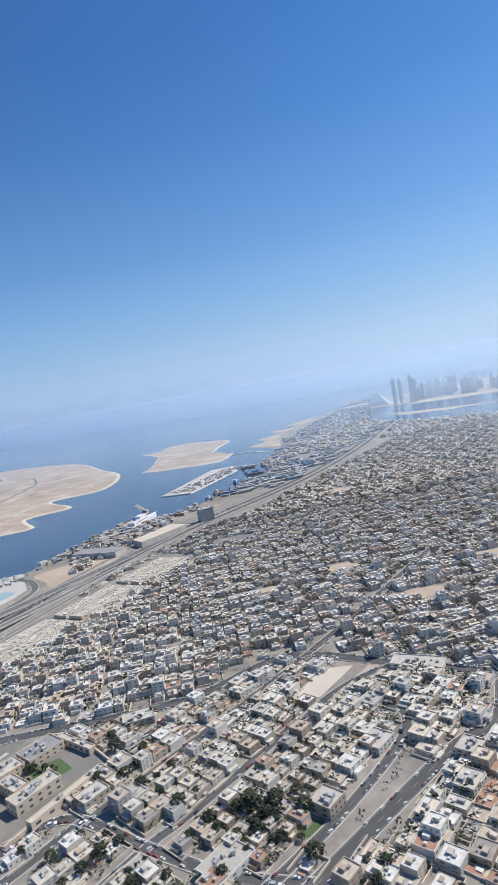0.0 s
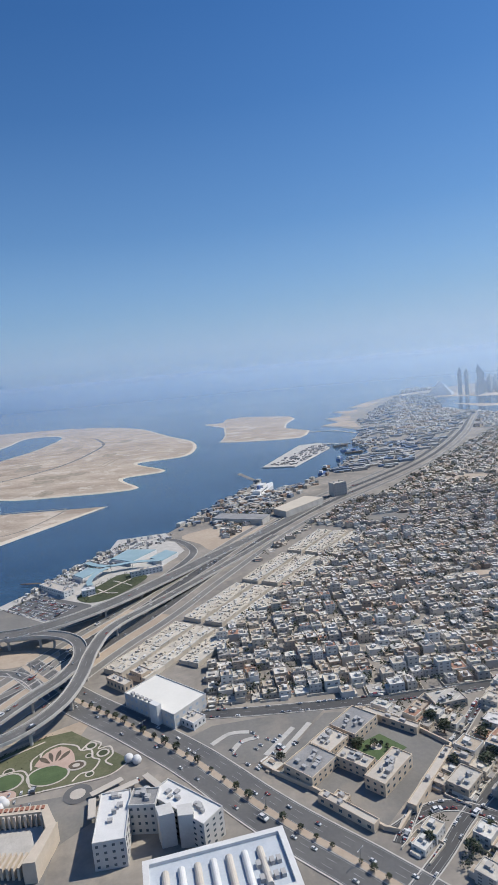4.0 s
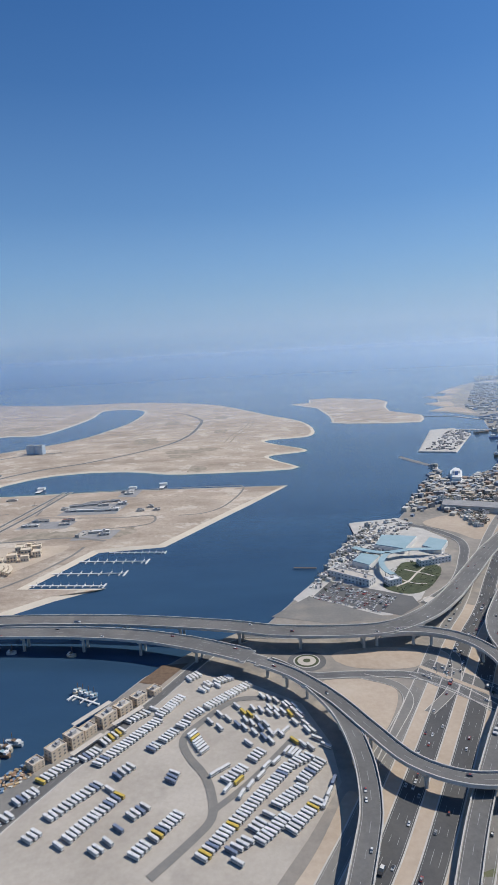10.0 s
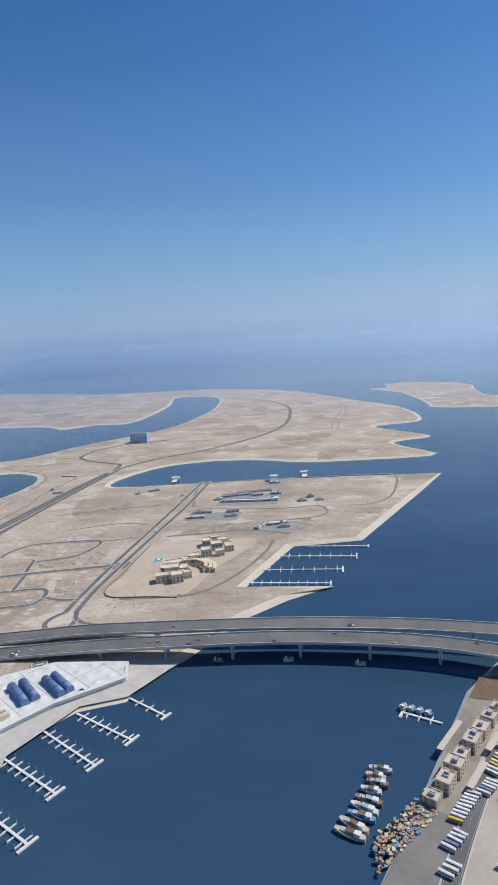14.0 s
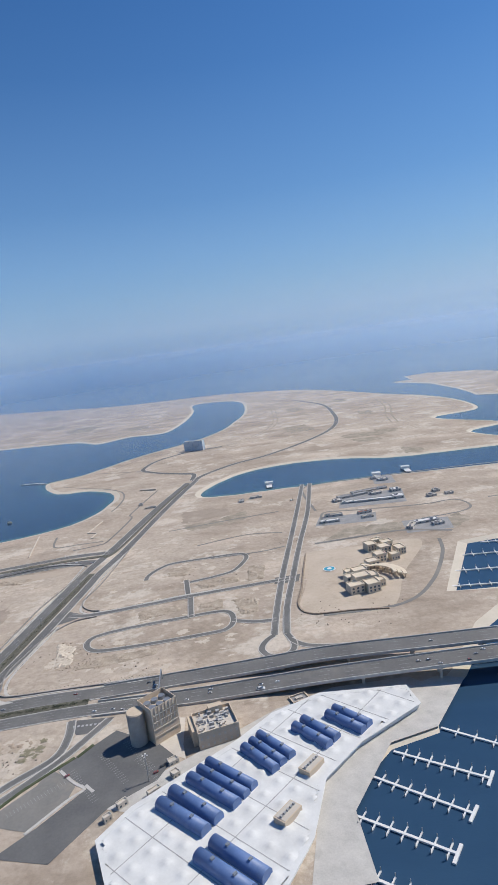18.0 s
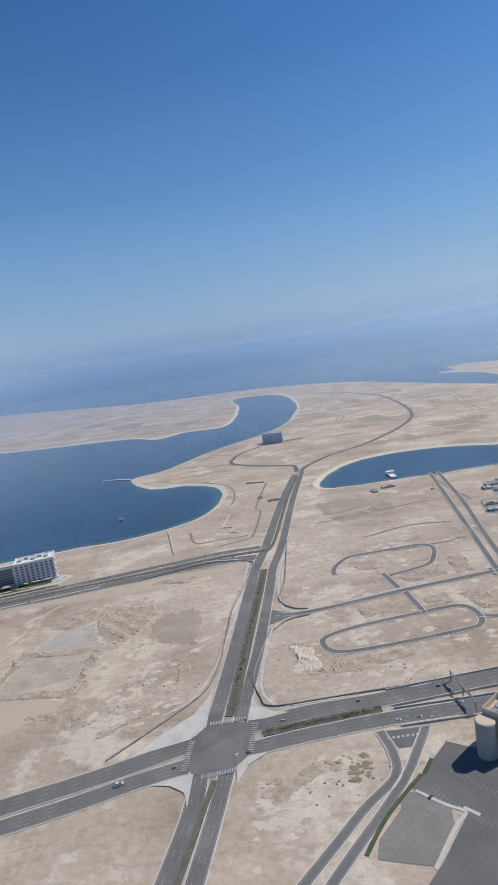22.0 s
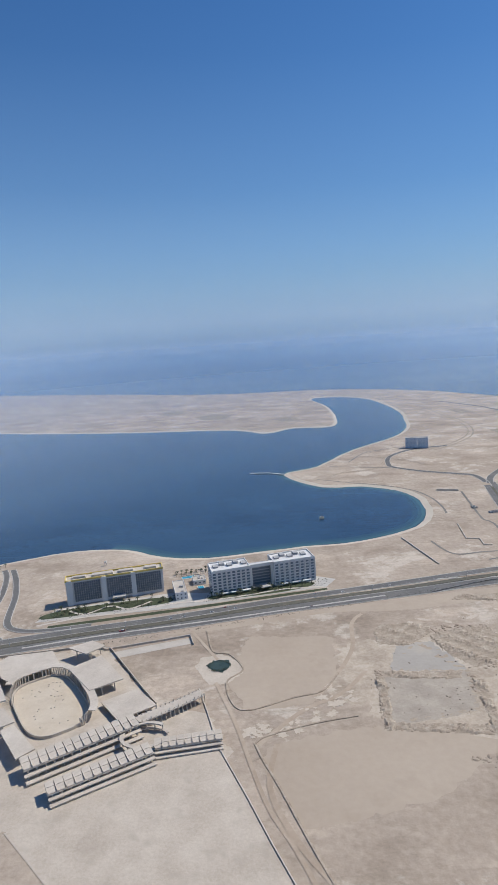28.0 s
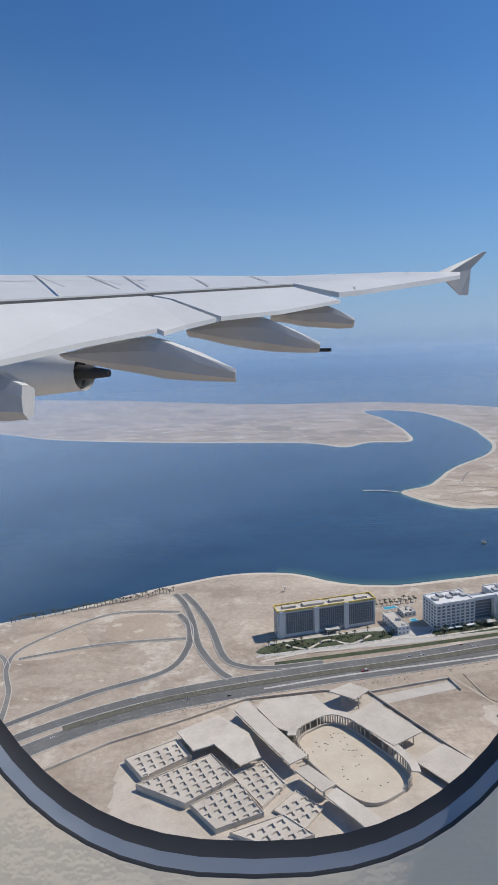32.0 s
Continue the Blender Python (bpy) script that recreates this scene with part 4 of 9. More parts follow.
def hotel_portal():
    """White hotel of two window-dotted wings joined by a tall framed portal."""
    root = thing("hotel", "white seaside hotel of two wings with a framed portal", "hotel", "shore hotels", (-940, 612.5, 0), 13.5)
    for x0, x1 in ((-37, -10), (7, 37)):
        bm = bmesh.new()
        box(bm, x0, -8, -0.3, x1, 9, 17)
        wing = part("wing", bm, WHITE, root)
        for i in range(8):
            for k in range(7):
                piece("window", HOTEL_GLASS, wing, x0 + (x1 - x0) * (i + 0.5) / 8, -8.02, 1.6 + 2.15 * k, 2.0, 0.3, 1.25)
        for i in range(5):
            for k in range(7):
                piece("window", HOTEL_GLASS, wing, x0 - 0.02 if x0 < 0 else x1 + 0.02, -6.2 + 3.2 * i, 1.6 + 2.15 * k, 0.3, 1.5, 1.2)
        for i in range(9):
            piece("fin", WHITE, wing, x0 + (x1 - x0) * i / 8, -8.25, 0.5, 0.5, 0.7, 16.9)
        bm = bmesh.new()
        rim(bm, x1 - x0, 17, 17, 0.8, 0.5)
        for v in bm.verts:
            v.co.x += (x0 + x1) / 2
            v.co.y += 0.5
        part("parapet", bm, WHITE, root)
        for k in range(5):
            piece("plant_room", FURNITURE, root, x0 + 4 + 5 * k, 0.5 + (k % 2) * 3, 17.0, 3.4, 4.5, 1.2 + 0.5 * (k % 2))
    piece("link", STEEL, root, -1.5, 2, 0, 17, 9, 14)
    for k in range(6):
        piece("link_window", HOTEL_GLASS, root, -1.5, -2.6, 1.5 + 2.1 * k, 13, 0.3, 1.3)
    for x in (-9.4, 6.4):
        piece("portal_post", WHITE, root, x, -5, 0, 2.0, 3, 17.4)
    piece("portal_beam", WHITE, root, -1.5, -5, 15.4, 17.8, 3, 2.2)
    piece("canopy", CONCRETE, root, 0, -10.5, 2.6, 8, 6, 0.5)
    for x in (-30, -22, -14, 14, 22, 30):
        piece("awning", WHITE, root, x, -10.2, 1.6, 6, 2.0, 0.5)
    return root


hotel_glazed()
hotel_portal()
patch("pavement", [(-1089, 572), (-1080, 590), (-1002, 606), (-980, 602), (-902, 620), (-888, 612), (-896, 600), (-990, 582)], 0.08, CONCRETE, "pale paved hotel forecourt", "pavement")
patch("ground", [(-1086, 576), (-1076, 588), (-1012, 599), (-1004, 590), (-1040, 583)], 0.12, GREEN, "green hotel garden with hedges and paths", "garden", 4)
patch("ground", [(-975, 590), (-968, 600), (-912, 610), (-905, 604), (-930, 595)], 0.12, GREEN, "green hotel garden strip beside the boulevard", "garden", 4)
patch("ground", [(-1078, 566), (-1000, 579), (-930, 592), (-896, 598), (-896, 595), (-930, 588), (-1000, 575), (-1078, 562)], 0.1, GREEN, "narrow green verge beside the boulevard", "verge")
rng = random.Random(71)
bm = bmesh.new()
for k in range(420):
    t = rng.random()
    x, y = (-1088 + 88 * t, 572 + 17 * t + rng.uniform(-3, 12)) if k % 2 else (-980 + 86 * t, 588 + 18 * t + rng.uniform(-3, 7))
    first = len(bm.verts)
    leaf_crown(bm, rng, rng.uniform(0.5, 1.3), 0.6, 5)
    bm.verts.ensure_lookup_table()
    for v in bm.verts[first:]:
        v.co.x += x
        v.co.y += y
tagged(link("garden_shrubs", bm, LEAF), "dense dark green hotel garden shrubs", "shrub", kind="stuff")
for pts in ([(-1086, 567), (-1060, 575), (-1030, 579), (-1000, 588), (-978, 589), (-950, 594), (-925, 600), (-898, 600)], [(-1070, 586), (-1058, 580), (-1044, 590), (-1030, 584), (-1016, 594)]):
    carriageway(pts, 1.8, "winding pale garden path before the hotels", 1, 0.16, PALE, 0, 2.0, False)
building("office_building", "low white service block between the hotels", "building", -998, 604, 8, 22, 5, 13, 2, 3, 6, WHITE)
building("office_building", "low white pavilion beside the hotel pool", "building", -986, 622, 9, 9, 3, 13, 1, 3, 3, WHITE)
for x, y, a, b in ((-995, 632, 9, 3.6), (-984, 612, 4, 4)):
    root = thing("swimming_pool", "bright blue hotel pool set in paving", "pool", "hotel pools", (x, y, 0), 13)
    piece("rim", WHITE, root, 0, 0, 0.1, a + 0.8, b + 0.8, 0.2)
    piece("water", POOL, root, 0, 0, 0.12, a, b, 0.22)
rng = random.Random(5)
for k in range(34):
    t = rng.random()
    plant("palm", -1084 + 82 * t + rng.uniform(-3, 3), 580 + 14 * t + rng.uniform(-5, 8), rng)
for k in range(26):
    t = rng.random()
    plant("palm", -978 + 76 * t + rng.uniform(-2, 2), 593 + 14 * t + rng.uniform(-4, 3), rng)
for r in range(2):
    for k in range(9):
        plant("palm", -1004 + 3.6 * k, 634 + 4.5 * r + 0.8 * k, rng)
for k in range(44):
    t = k / 44
    plant("palm", -1150 - 110 * t, 676 - 42 * t + rng.uniform(-2.5, 2.5), rng, 1.1)
# beach sunshade rows
SHADE = surface("reed_shade", (0.20, 0.17, 0.16), (0.32, 0.28, 0.25), 0.5, 3.0, 0.9, 0.5)
for gx, gy, n_ in ((-1066, 634, 12), (-1040, 643, 9)):
    root = thing("sunshade_rows", "rows of grey beach sunshades on sand", "sunshade", "beach sunshades", (gx, gy, 0), 13)
    for i in range(n_):
        piece("shade", SHADE, root, 1.9 * i, 0, 1.2, 1.1, 6.5, 0.15, 8)
        piece("post", STEEL, root, 1.9 * i, -2.0, 0, 0.12, 0.12, 1.2)
        piece("post", STEEL, root, 1.9 * i, 2.0, 0, 0.12, 0.12, 1.2)
root = thing("lifeguard_tower", "white lifeguard tower on the beach", "tower", at=(-1065, 668, 0))
piece("cabin", WHITE, root, 0, 0, 2.4, 1.6, 1.6, 1.4)
for x, y in ((-0.6, -0.6), (0.6, -0.6), (0.6, 0.6), (-0.6, 0.6)):
    piece("leg", STEEL, root, x, y, 0, 0.15, 0.15, 2.4)

# ---- the unfinished concrete complex ----
RAW = surface("raw_concrete", (0.50, 0.435, 0.36), (0.66, 0.59, 0.50), 0.09, 0.9, 0.9, 0.4, stain=(0.12, 0.5, (0.38, 0.325, 0.265)), vary=0.1)
site = thing("construction_site", "unfinished raw concrete complex with open slabs and stands", "construction", at=(0, 0, 0))


def raw_slab(pts, top, thick=0.6, grid=6.5):
    bm = bmesh.new()
    prism(bm, pts, top - thick, top)
    s = part("slab", bm, RAW, site)
    xs, ys = [p[0] for p in pts], [p[1] for p in pts]
    ux, uy = Vector((0.45, -0.89)), Vector((0.89, 0.45))
    c = Vector((sum(xs) / len(xs), sum(ys) / len(ys)))
    for i in range(-9, 10):
        for j in range(-9, 10):
            q = c + ux * grid * i + uy * grid * j
            if inside(tuple(q), [tuple(p) for p in pts]):
                piece("column", RAW, site, q.x, q.y, -0.1, 0.5, 0.5, top - thick + 0.1, -63)
    return s


SITE_DUST = surface("site_dust", (0.40, 0.335, 0.265), (0.58, 0.51, 0.42), 0.08, 0.8, 0.95, 0.5, stain=(0.1, 0.6, (0.33, 0.28, 0.225)), mid=(0.49, 0.42, 0.34))
patch("pavement", [(-1152, 484), (-1126, 504), (-1095, 525), (-1052, 531), (-1031, 527), (-995, 474), (-968, 462), (-957, 436), (-990, 404), (-1040, 400), (-1090, 415), (-1150, 440)], 0.06, SITE_DUST, "dusty concrete ground floor of the unfinished complex", "ground", 3, 1.5)
for pts, top in (([(-1100, 510), (-1094, 518), (-1068, 475), (-1076, 470)], 7.0), ([(-1089, 514), (-1085, 521), (-1061, 524), (-1053, 510), (-1065, 504), (-1073, 493), (-1080, 498)], 5.2), ([(-1046, 503), (-1031, 515), (-1014, 490), (-1029, 481)], 5.6), ([(-1022, 475), (-1006, 485), (-994, 470), (-1011, 460)], 2.6),
                 ([(-1052, 524), (-1040, 531), (-1031, 524), (-1040, 516)], 6.4), ([(-1063, 454), (-1058, 458), (-1042, 440), (-1048, 434)], 4.9), ([(-1127, 498), (-1108, 510), (-1093, 495), (-1088, 478), (-1097, 473), (-1109, 488), (-1118, 484)], 5.0), ([(-1074, 468), (-1068, 471), (-1058, 459), (-1064, 455)], 5.6)):
    raw_slab(pts, top)
TERRACES = [([(-1149, 484), (-1127, 496), (-1119, 484.5), (-1139, 471)], 2.4), ([(-1141, 467), (-1110, 484.5), (-1099.5, 469), (-1119, 455)], 2.6), ([(-1117, 455), (-1098, 467.5), (-1087.5, 449.5), (-1106, 442)], 2.0), ([(-1102, 474), (-1087, 480), (-1078, 465), (-1088, 453)], 1.4), ([(-1101, 441), (-1080, 449), (-1069, 438.5), (-1084, 433)], 1.2), ([(-1084, 452), (-1074, 462), (-1064, 452), (-1072, 442)], 0.8)]
for pts, top in TERRACES:
    c = sum((Vector(p) for p in pts), Vector((0, 0))) / 4
    bm = bmesh.new()
    prism(bm, pts, -0.2, top)
    deck = part("terrace", bm, RAW, site, "raw concrete terrace deck")
    bm = bmesh.new()
    ribbon(bm, [c + (Vector(p) - c) * 0.985 for p in pts], 0.35, top + 0.5, 0.5, closed=True)
    part("kerb", bm, RAW, deck)
    inner = [tuple(c + (Vector(p) - c) * 0.9) for p in pts]
    for i in range(-6, 7):
        for j in range(-6, 7):
            q = c + Vector((0.89, 0.45)) * i * 4.4 + Vector((0.45, -0.89)) * j * 4.0
            if inside(tuple(q), inner):
                piece("upstand", RAW, deck, q.x, q.y, top - 0.02, 2.4, 0.32, 0.75, 27)
                piece("upstand", RAW, deck, q.x + 1.28, q.y - 0.35, top - 0.02, 0.32, 2.2, 0.75, 27)
# arena: sand floor, ring wall, columns, curved walkway
ux, uy = Vector((0.54, -0.84)), Vector((0.84, 0.54))
c0 = Vector((-1048.5, 479))


def oval(a, b, n_=64, lo=0.0, hi=1.0, e=0.6):
    return [c0 + ux * a * math.copysign(abs(math.cos(t)) ** e, math.cos(t)) + uy * b * math.copysign(abs(math.sin(t)) ** e, math.sin(t)) for t in np.linspace(lo * 6.2832, hi * 6.2832, n_)]


bm = bmesh.new()
sheet(bm, oval(26, 15)[:-1], 0.6)
part("arena_floor", bm, surface("arena_sand", (0.50, 0.42, 0.32), (0.60, 0.52, 0.41), 0.08, 0.8, 0.95, 0.4, stain=(0.15, 0.5, (0.43, 0.355, 0.27))), site, "bare sand arena floor")
bm = bmesh.new()
ribbon(bm, oval(26.5, 15.5, 90), 0.6, 1.6, 1.8)
part("ring_wall", bm, RAW, site)
bm = bmesh.new()
ribbon(bm, oval(29, 18, 70, 0.10, 0.62), 3.8, 5.33, 0.5)
part("ring_walkway", bm, RAW, site, "curved raw concrete walkway")
for q in oval(27.2, 16.2, 54, 0.04, 0.72):
    piece("column", RAW, site, q.x, q.y, 0.2, 0.45, 0.45, 4.65, 40)
rng = random.Random(12)
for k in range(30):
    q = c0 + ux * rng.uniform(-20, 20) + uy * rng.uniform(-10, 10)
    piece("stub", RAW, site, q.x, q.y, 0.58, 0.6, 0.5, 0.35, rng.uniform(0, 90))
# rows of stand tiles over two open storeys
for (a, b, depth, n_, top) in (((-1046, 433), (-1003, 459), 8.5, 14, 6.2), ((-1031, 419), (-993, 440), 7.0, 12, 5.0), ((-991, 443), (-962, 447), 6.0, 9, 4.2)):
    a, b = Vector(a), Vector(b)
    d = (b - a).normalized()
    s = Vector((d.y, -d.x))
    pitch = (b - a).length / n_
    ang = math.degrees(math.atan2(d.y, d.x))
    for i in range(n_):
        q = a + (b - a) * (i + 0.5) / n_ + s * depth / 2
        for half in (0, 1):
            bm = bmesh.new()
            box(bm, -pitch * 0.42, -depth * 0.24, 0, pitch * 0.42, depth * 0.24, 0.35)
            ob = part("stand_slab", bm, RAW, site)
            o = s * depth * (0.25 - 0.5 * half)
            ob.matrix_local = pose(q.x + o.x, q.y + o.y, top - 0.75 + 0.35 * half, 5, 0, ang)
        piece("column", RAW, site, q.x + s.x * depth * 0.46, q.y + s.y * depth * 0.46, 0, 0.45, 0.45, top - 1.1, ang)
        piece("column", RAW, site, q.x - s.x * depth * 0.42, q.y - s.y * depth * 0.42, 0, 0.45, 0.45, top - 0.5, ang)
        piece("fin", RAW, site, q.x - d.x * pitch * 0.47, q.y - d.y * pitch * 0.47, top - 0.9, 0.3, depth * 0.96, 0.95, ang)
    for off, z_, w_ in ((0.5, top - 1.0, depth), (1.08, top * 0.52, 2.0), (1.3, top * 0.2, 2.2)):
        bm = bmesh.new()
        ribbon(bm, [a + s * depth * off, b + s * depth * off], w_, z_, 0.45)
        part("deck", bm, RAW, site)
# round pit wall and the bent walkway with posts
for lo_, hi_, z_, w_ in ((0.9, 5.6, 4.0, 1.8), (0.5, 6.0, 1.4, 1.2)):
    bm = bmesh.new()
    ribbon(bm, [Vector((-995.5 + 10.5 * math.cos(t), 446.5 + 8.5 * math.sin(t))) for t in np.linspace(lo_, hi_, 30)], w_, z_, 0.6)
    part("curved_beam", bm, RAW, site)
for t in np.linspace(0.9, 5.6, 13):
    piece("column", RAW, site, -995.5 + 10.5 * math.cos(t), 446.5 + 8.5 * math.sin(t), 0, 0.45, 0.45, 3.5)
bend = smooth_line([(-1001, 457), (-990, 464), (-981, 470), (-973, 476)], 2.0)
bm = bmesh.new()
ribbon(bm, bend, 6.0, 4.0, 0.5)
part("walkway", bm, RAW, site)
for k, q in enumerate(bend):
    for o in (-2.6, 2.6):
        v = side_of(bend, k) * o
        piece("post", RAW, site, q.x + v.x, q.y + v.y, 0, 0.35, 0.35, 5.2 if k % 2 else 4.6)
free_wall("boundary_wall", [(-1200, 470), (-1159, 498), (-1130, 511), (-1095, 529), (-1053, 534), (-1030, 531), (-1004, 488), (-995, 474)], 1.3, 0.5, RAW, "low raw concrete boundary wall on sand")
free_wall("boundary_wall", [(-1034, 530), (-985, 541), (-982, 530)], 1.2, 0.5, RAW, "low raw concrete boundary wall on sand")
free_wall("boundary_wall", [(-975, 485), (-967, 455), (-964, 442), (-951, 411), (-942, 388), (-926, 350)], 0.6, 0.45, RAW, "low broken perimeter wall along a sand track")
patch("pavement", [(-1030, 527), (-984, 539), (-983, 532), (-1026, 520)], 0.1, PALE, "long pale concrete strip on sand", "pavement")
patch("pavement", [(-1040, 400), (-998, 424), (-975, 441.5), (-964.5, 441.5), (-951.5, 411), (-942.5, 388), (-926.5, 350), (-990, 350)], 0.14, SITE_DUST, "pale dusty yard beside the stands", "ground")
free_wall("boundary_wall", [(-822, 688), (-810, 627)], 0.9, 0.7, RAW, "low raw wall between shore plots")
free_wall("boundary_wall", [(-766, 715), (-772, 677), (-762, 674), (-764, 660), (-758, 659)], 0.7, 0.7, RAW, "low zigzag wall on a sand plot")
free_wall("boundary_wall", [(-749, 830), (-728, 823)], 1.6, 1.6, RAW, "thick raw wall on a sand plot")
# pond with scrub
patch("ground", [(-979, 506), (-976, 516), (-965, 518), (-955, 509), (-953, 498), (-960, 488), (-971, 489)], 0.07, surface("pale_bank", (0.45, 0.38, 0.30), (0.58, 0.51, 0.42), 0.1, 0.8, 0.95, 0.5), "pale sand bank round a small pond", smooth=2, ragged=0.8)
patch("water", [(-973, 507), (-969, 511), (-961, 511), (-959.5, 505), (-964, 499), (-970, 502)], 0.3, surface("pond_water", (0.035, 0.055, 0.045), (0.06, 0.085, 0.065), 0.3, 1.0, 0.2, 0.1), "small dark green pond in a sand hollow", "pond", smooth=1.0, ragged=0.5)
rng = random.Random(2)
bm = bmesh.new()
for k in range(60):
    a_, r_ = rng.uniform(0, 6.28), rng.uniform(0.8, 1.12)
    first = len(bm.verts)
    leaf_crown(bm, rng, rng.uniform(0.4, 0.9), 0.4, 9)
    bm.verts.ensure_lookup_table()
    for v in bm.verts[first:]:
        v.co.x += -966.3 + 6.0 * r_ * math.cos(a_)
        v.co.y += 505.5 + 5.2 * r_ * math.sin(a_)
tagged(link("scrub", bm, LEAF), "dark green scrub round a small pond", "shrub", kind="stuff")
# sandy plot surfaces and tracks
FIELD = surface("smooth_sand", (0.385, 0.31, 0.235), (0.455, 0.375, 0.29), 0.02, 0.3, 0.95, 0.3, stain=(0.05, 0.5, (0.34, 0.27, 0.20)))
patch("ground", [(-961, 491), (-951, 464), (-919, 467), (-904, 492), (-902, 530), (-950, 536)], 0.04, FIELD, "smooth brown sand field", smooth=3, ragged=1.2)
patch("ground", [(-946, 430), (-940, 440), (-900, 448), (-866, 444), (-842, 432), (-880, 404), (-930, 393)], 0.04, FIELD, "smooth brown sand field", smooth=3, ragged=1.2)
patch("ground", [(-1000, 545), (-930, 563), (-840, 575), (-770, 583), (-772, 570), (-850, 558), (-900, 560), (-960, 548)], 0.045, FIELD, "smooth sand strip beside the boulevard", smooth=5)
for pts in ([(-905, 490), (-893, 515), (-888, 545), (-880, 556)], [(-946, 440), (-925, 462), (-905, 474), (-890, 492)], [(-938, 440), (-942, 415), (-934, 390), (-922, 370)]):
    carriageway(pts, 2.4, "pale crusted sand track", 1, 0.05, SAND, 0, 4.0, False)
patch("ground", [(-884, 491), (-838, 486), (-846, 454), (-888, 446)], 0.055, surface("levelled_rubble", (0.30, 0.255, 0.205), (0.45, 0.39, 0.315), 0.1, 0.6, 0.95, 0.7, stain=(0.12, 0.6, (0.47, 0.40, 0.32))), "grey levelled rubble patch on sand", smooth=2, ragged=0.9)
patch("ground", [(-869, 515), (-849, 519), (-839, 488), (-878, 491)], 0.05, surface("grey_dust", (0.34, 0.31, 0.27), (0.43, 0.39, 0.335), 0.05, 0.5, 0.95, 0.3, stain=(0.05, 0.7, (0.48, 0.40, 0.315))), "faint grey levelled patch on sand", smooth=2, ragged=1.2)
patch("ground", [(-900, 520), (-850, 530), (-800, 525), (-790, 470), (-820, 430), (-880, 440), (-910, 480)], 0.03, surface("scrub_sand", (0.30, 0.235, 0.17), (0.60, 0.53, 0.43), 0.055, 0.5, 0.95, 0.8, stain=(0.09, 0.7, (0.27, 0.21, 0.155)), mid=(0.47, 0.385, 0.295)), "rough rubble-strewn sand plot", smooth=3, ragged=5.0)
for track in ([(-967, 490), (-956, 455), (-944, 408), (-932, 380), (-915, 330)], [(-967, 512), (-976, 530), (-985, 548)]):
    carriageway(track, 1.8, "pale wheel-worn sand track", 1, 0.06, SAND, 0, 4.0, False)
for k in range(2):
    patch("ground", [(-1185 - 55 * k, 632 - 20 * k), (-1150 - 55 * k, 636 - 22 * k), (-1145 - 50 * k, 608 - 20 * k), (-1182 - 55 * k, 603 - 22 * k)], 0.05, SAND, "fenced bare sand plot", smooth=6)
# crusts and dug-over patches on the bare plots


def scatter(zone, n, lo, hi, mat, label, seed, z):
    """Many small ragged flat patches inside a zone, each a hair above the next."""
    rng = random.Random(seed)
    xs, ys = [p[0] for p in zone], [p[1] for p in zone]
    bm = bmesh.new()
    k = 0
    while k < n:
        x, y = rng.uniform(min(xs), max(xs)), rng.uniform(min(ys), max(ys))
        k += 1
        if not inside((x, y), zone):
            continue
        r, e, a0 = rng.uniform(lo, hi), rng.uniform(0.35, 0.9), rng.uniform(-0.6, 0.9)
        ring = []
        for i in range(26):
            a = 6.2832 * i / 26
            q = r * rng.uniform(0.45, 1.2)
            u, v = q * math.cos(a), q * e * math.sin(a)
            ring.append((x + u * math.cos(a0) - v * math.sin(a0), y + u * math.sin(a0) + v * math.cos(a0)))
        sheet(bm, ring, z + 0.00012 * k)
    return tagged(link("soil_patches", bm, mat), label, "ground", kind="stuff")


CRUST = surface("salt_crust", (0.47, 0.395, 0.305), (0.58, 0.505, 0.41), 0.15, 0.9, 0.95, 0.4)
DUG = surface("dug_soil", (0.33, 0.265, 0.195), (0.46, 0.38, 0.29), 0.2, 1.0, 0.95, 0.8)
PLOT_W = [(-838, 440), (-838, 500), (-880, 525), (-840, 550), (-775, 565), (-775, 430), (-795, 405), (-830, 400)]
PLOT_E = [(-735, 412), (-730, 485), (-725, 500), (-728, 610), (-620, 625), (-585, 520), (-615, 412)]
PLOT_S = [(-755, 300), (-748, 365), (-705, 372), (-705, 350), (-735, 315)]
PLOT_H = [(-1240, 560), (-1225, 630), (-1140, 655), (-1125, 590), (-1140, 560), (-1215, 525)]
for zone, n_, seed in ((PLOT_W, 150, 1), (PLOT_E, 170, 2), (PLOT_S, 60, 3), (PLOT_H, 60, 4)):
    scatter(zone, n_, 1.0, 4.5, CRUST, "pale crusted patches on bare sand", seed, 0.062)
    scatter(zone, n_ // 2, 0.8, 3.2, DUG, "brown dug-over patches on bare sand", seed + 10, 0.085)
scatter([(-888, 520), (-839, 538), (-812, 536), (-782, 505), (-790, 470), (-841, 490)], 110, 1.0, 3.2, DUG, "brown dug-over patches on bare sand", 31, 0.1)
scatter([(-833, 425), (-800, 432), (-795, 460), (-830, 478)], 26, 1.5, 4.0, CRUST, "pale crusted patches on bare sand", 32, 0.12)
for edge in ([(-886, 446), (-888, 449), (-846, 457), (-845, 453)], [(-848, 453), (-844, 453), (-836, 486), (-840, 488)], [(-885, 489), (-883, 493), (-838, 489), (-839, 484)], [(-890, 446), (-886, 446), (-881, 491), (-886, 492)]):
    scatter(edge, 90, 0.4, 1.5, DUG, "brown rubble edge of a levelled patch", 41, 0.11)
scatter([(-953, 452), (-930, 458), (-904, 488), (-896, 470), (-931, 442), (-950, 437)], 190, 0.8, 3.4, CRUST, "pale crusted tracks across the sand fields", 51, 0.13)
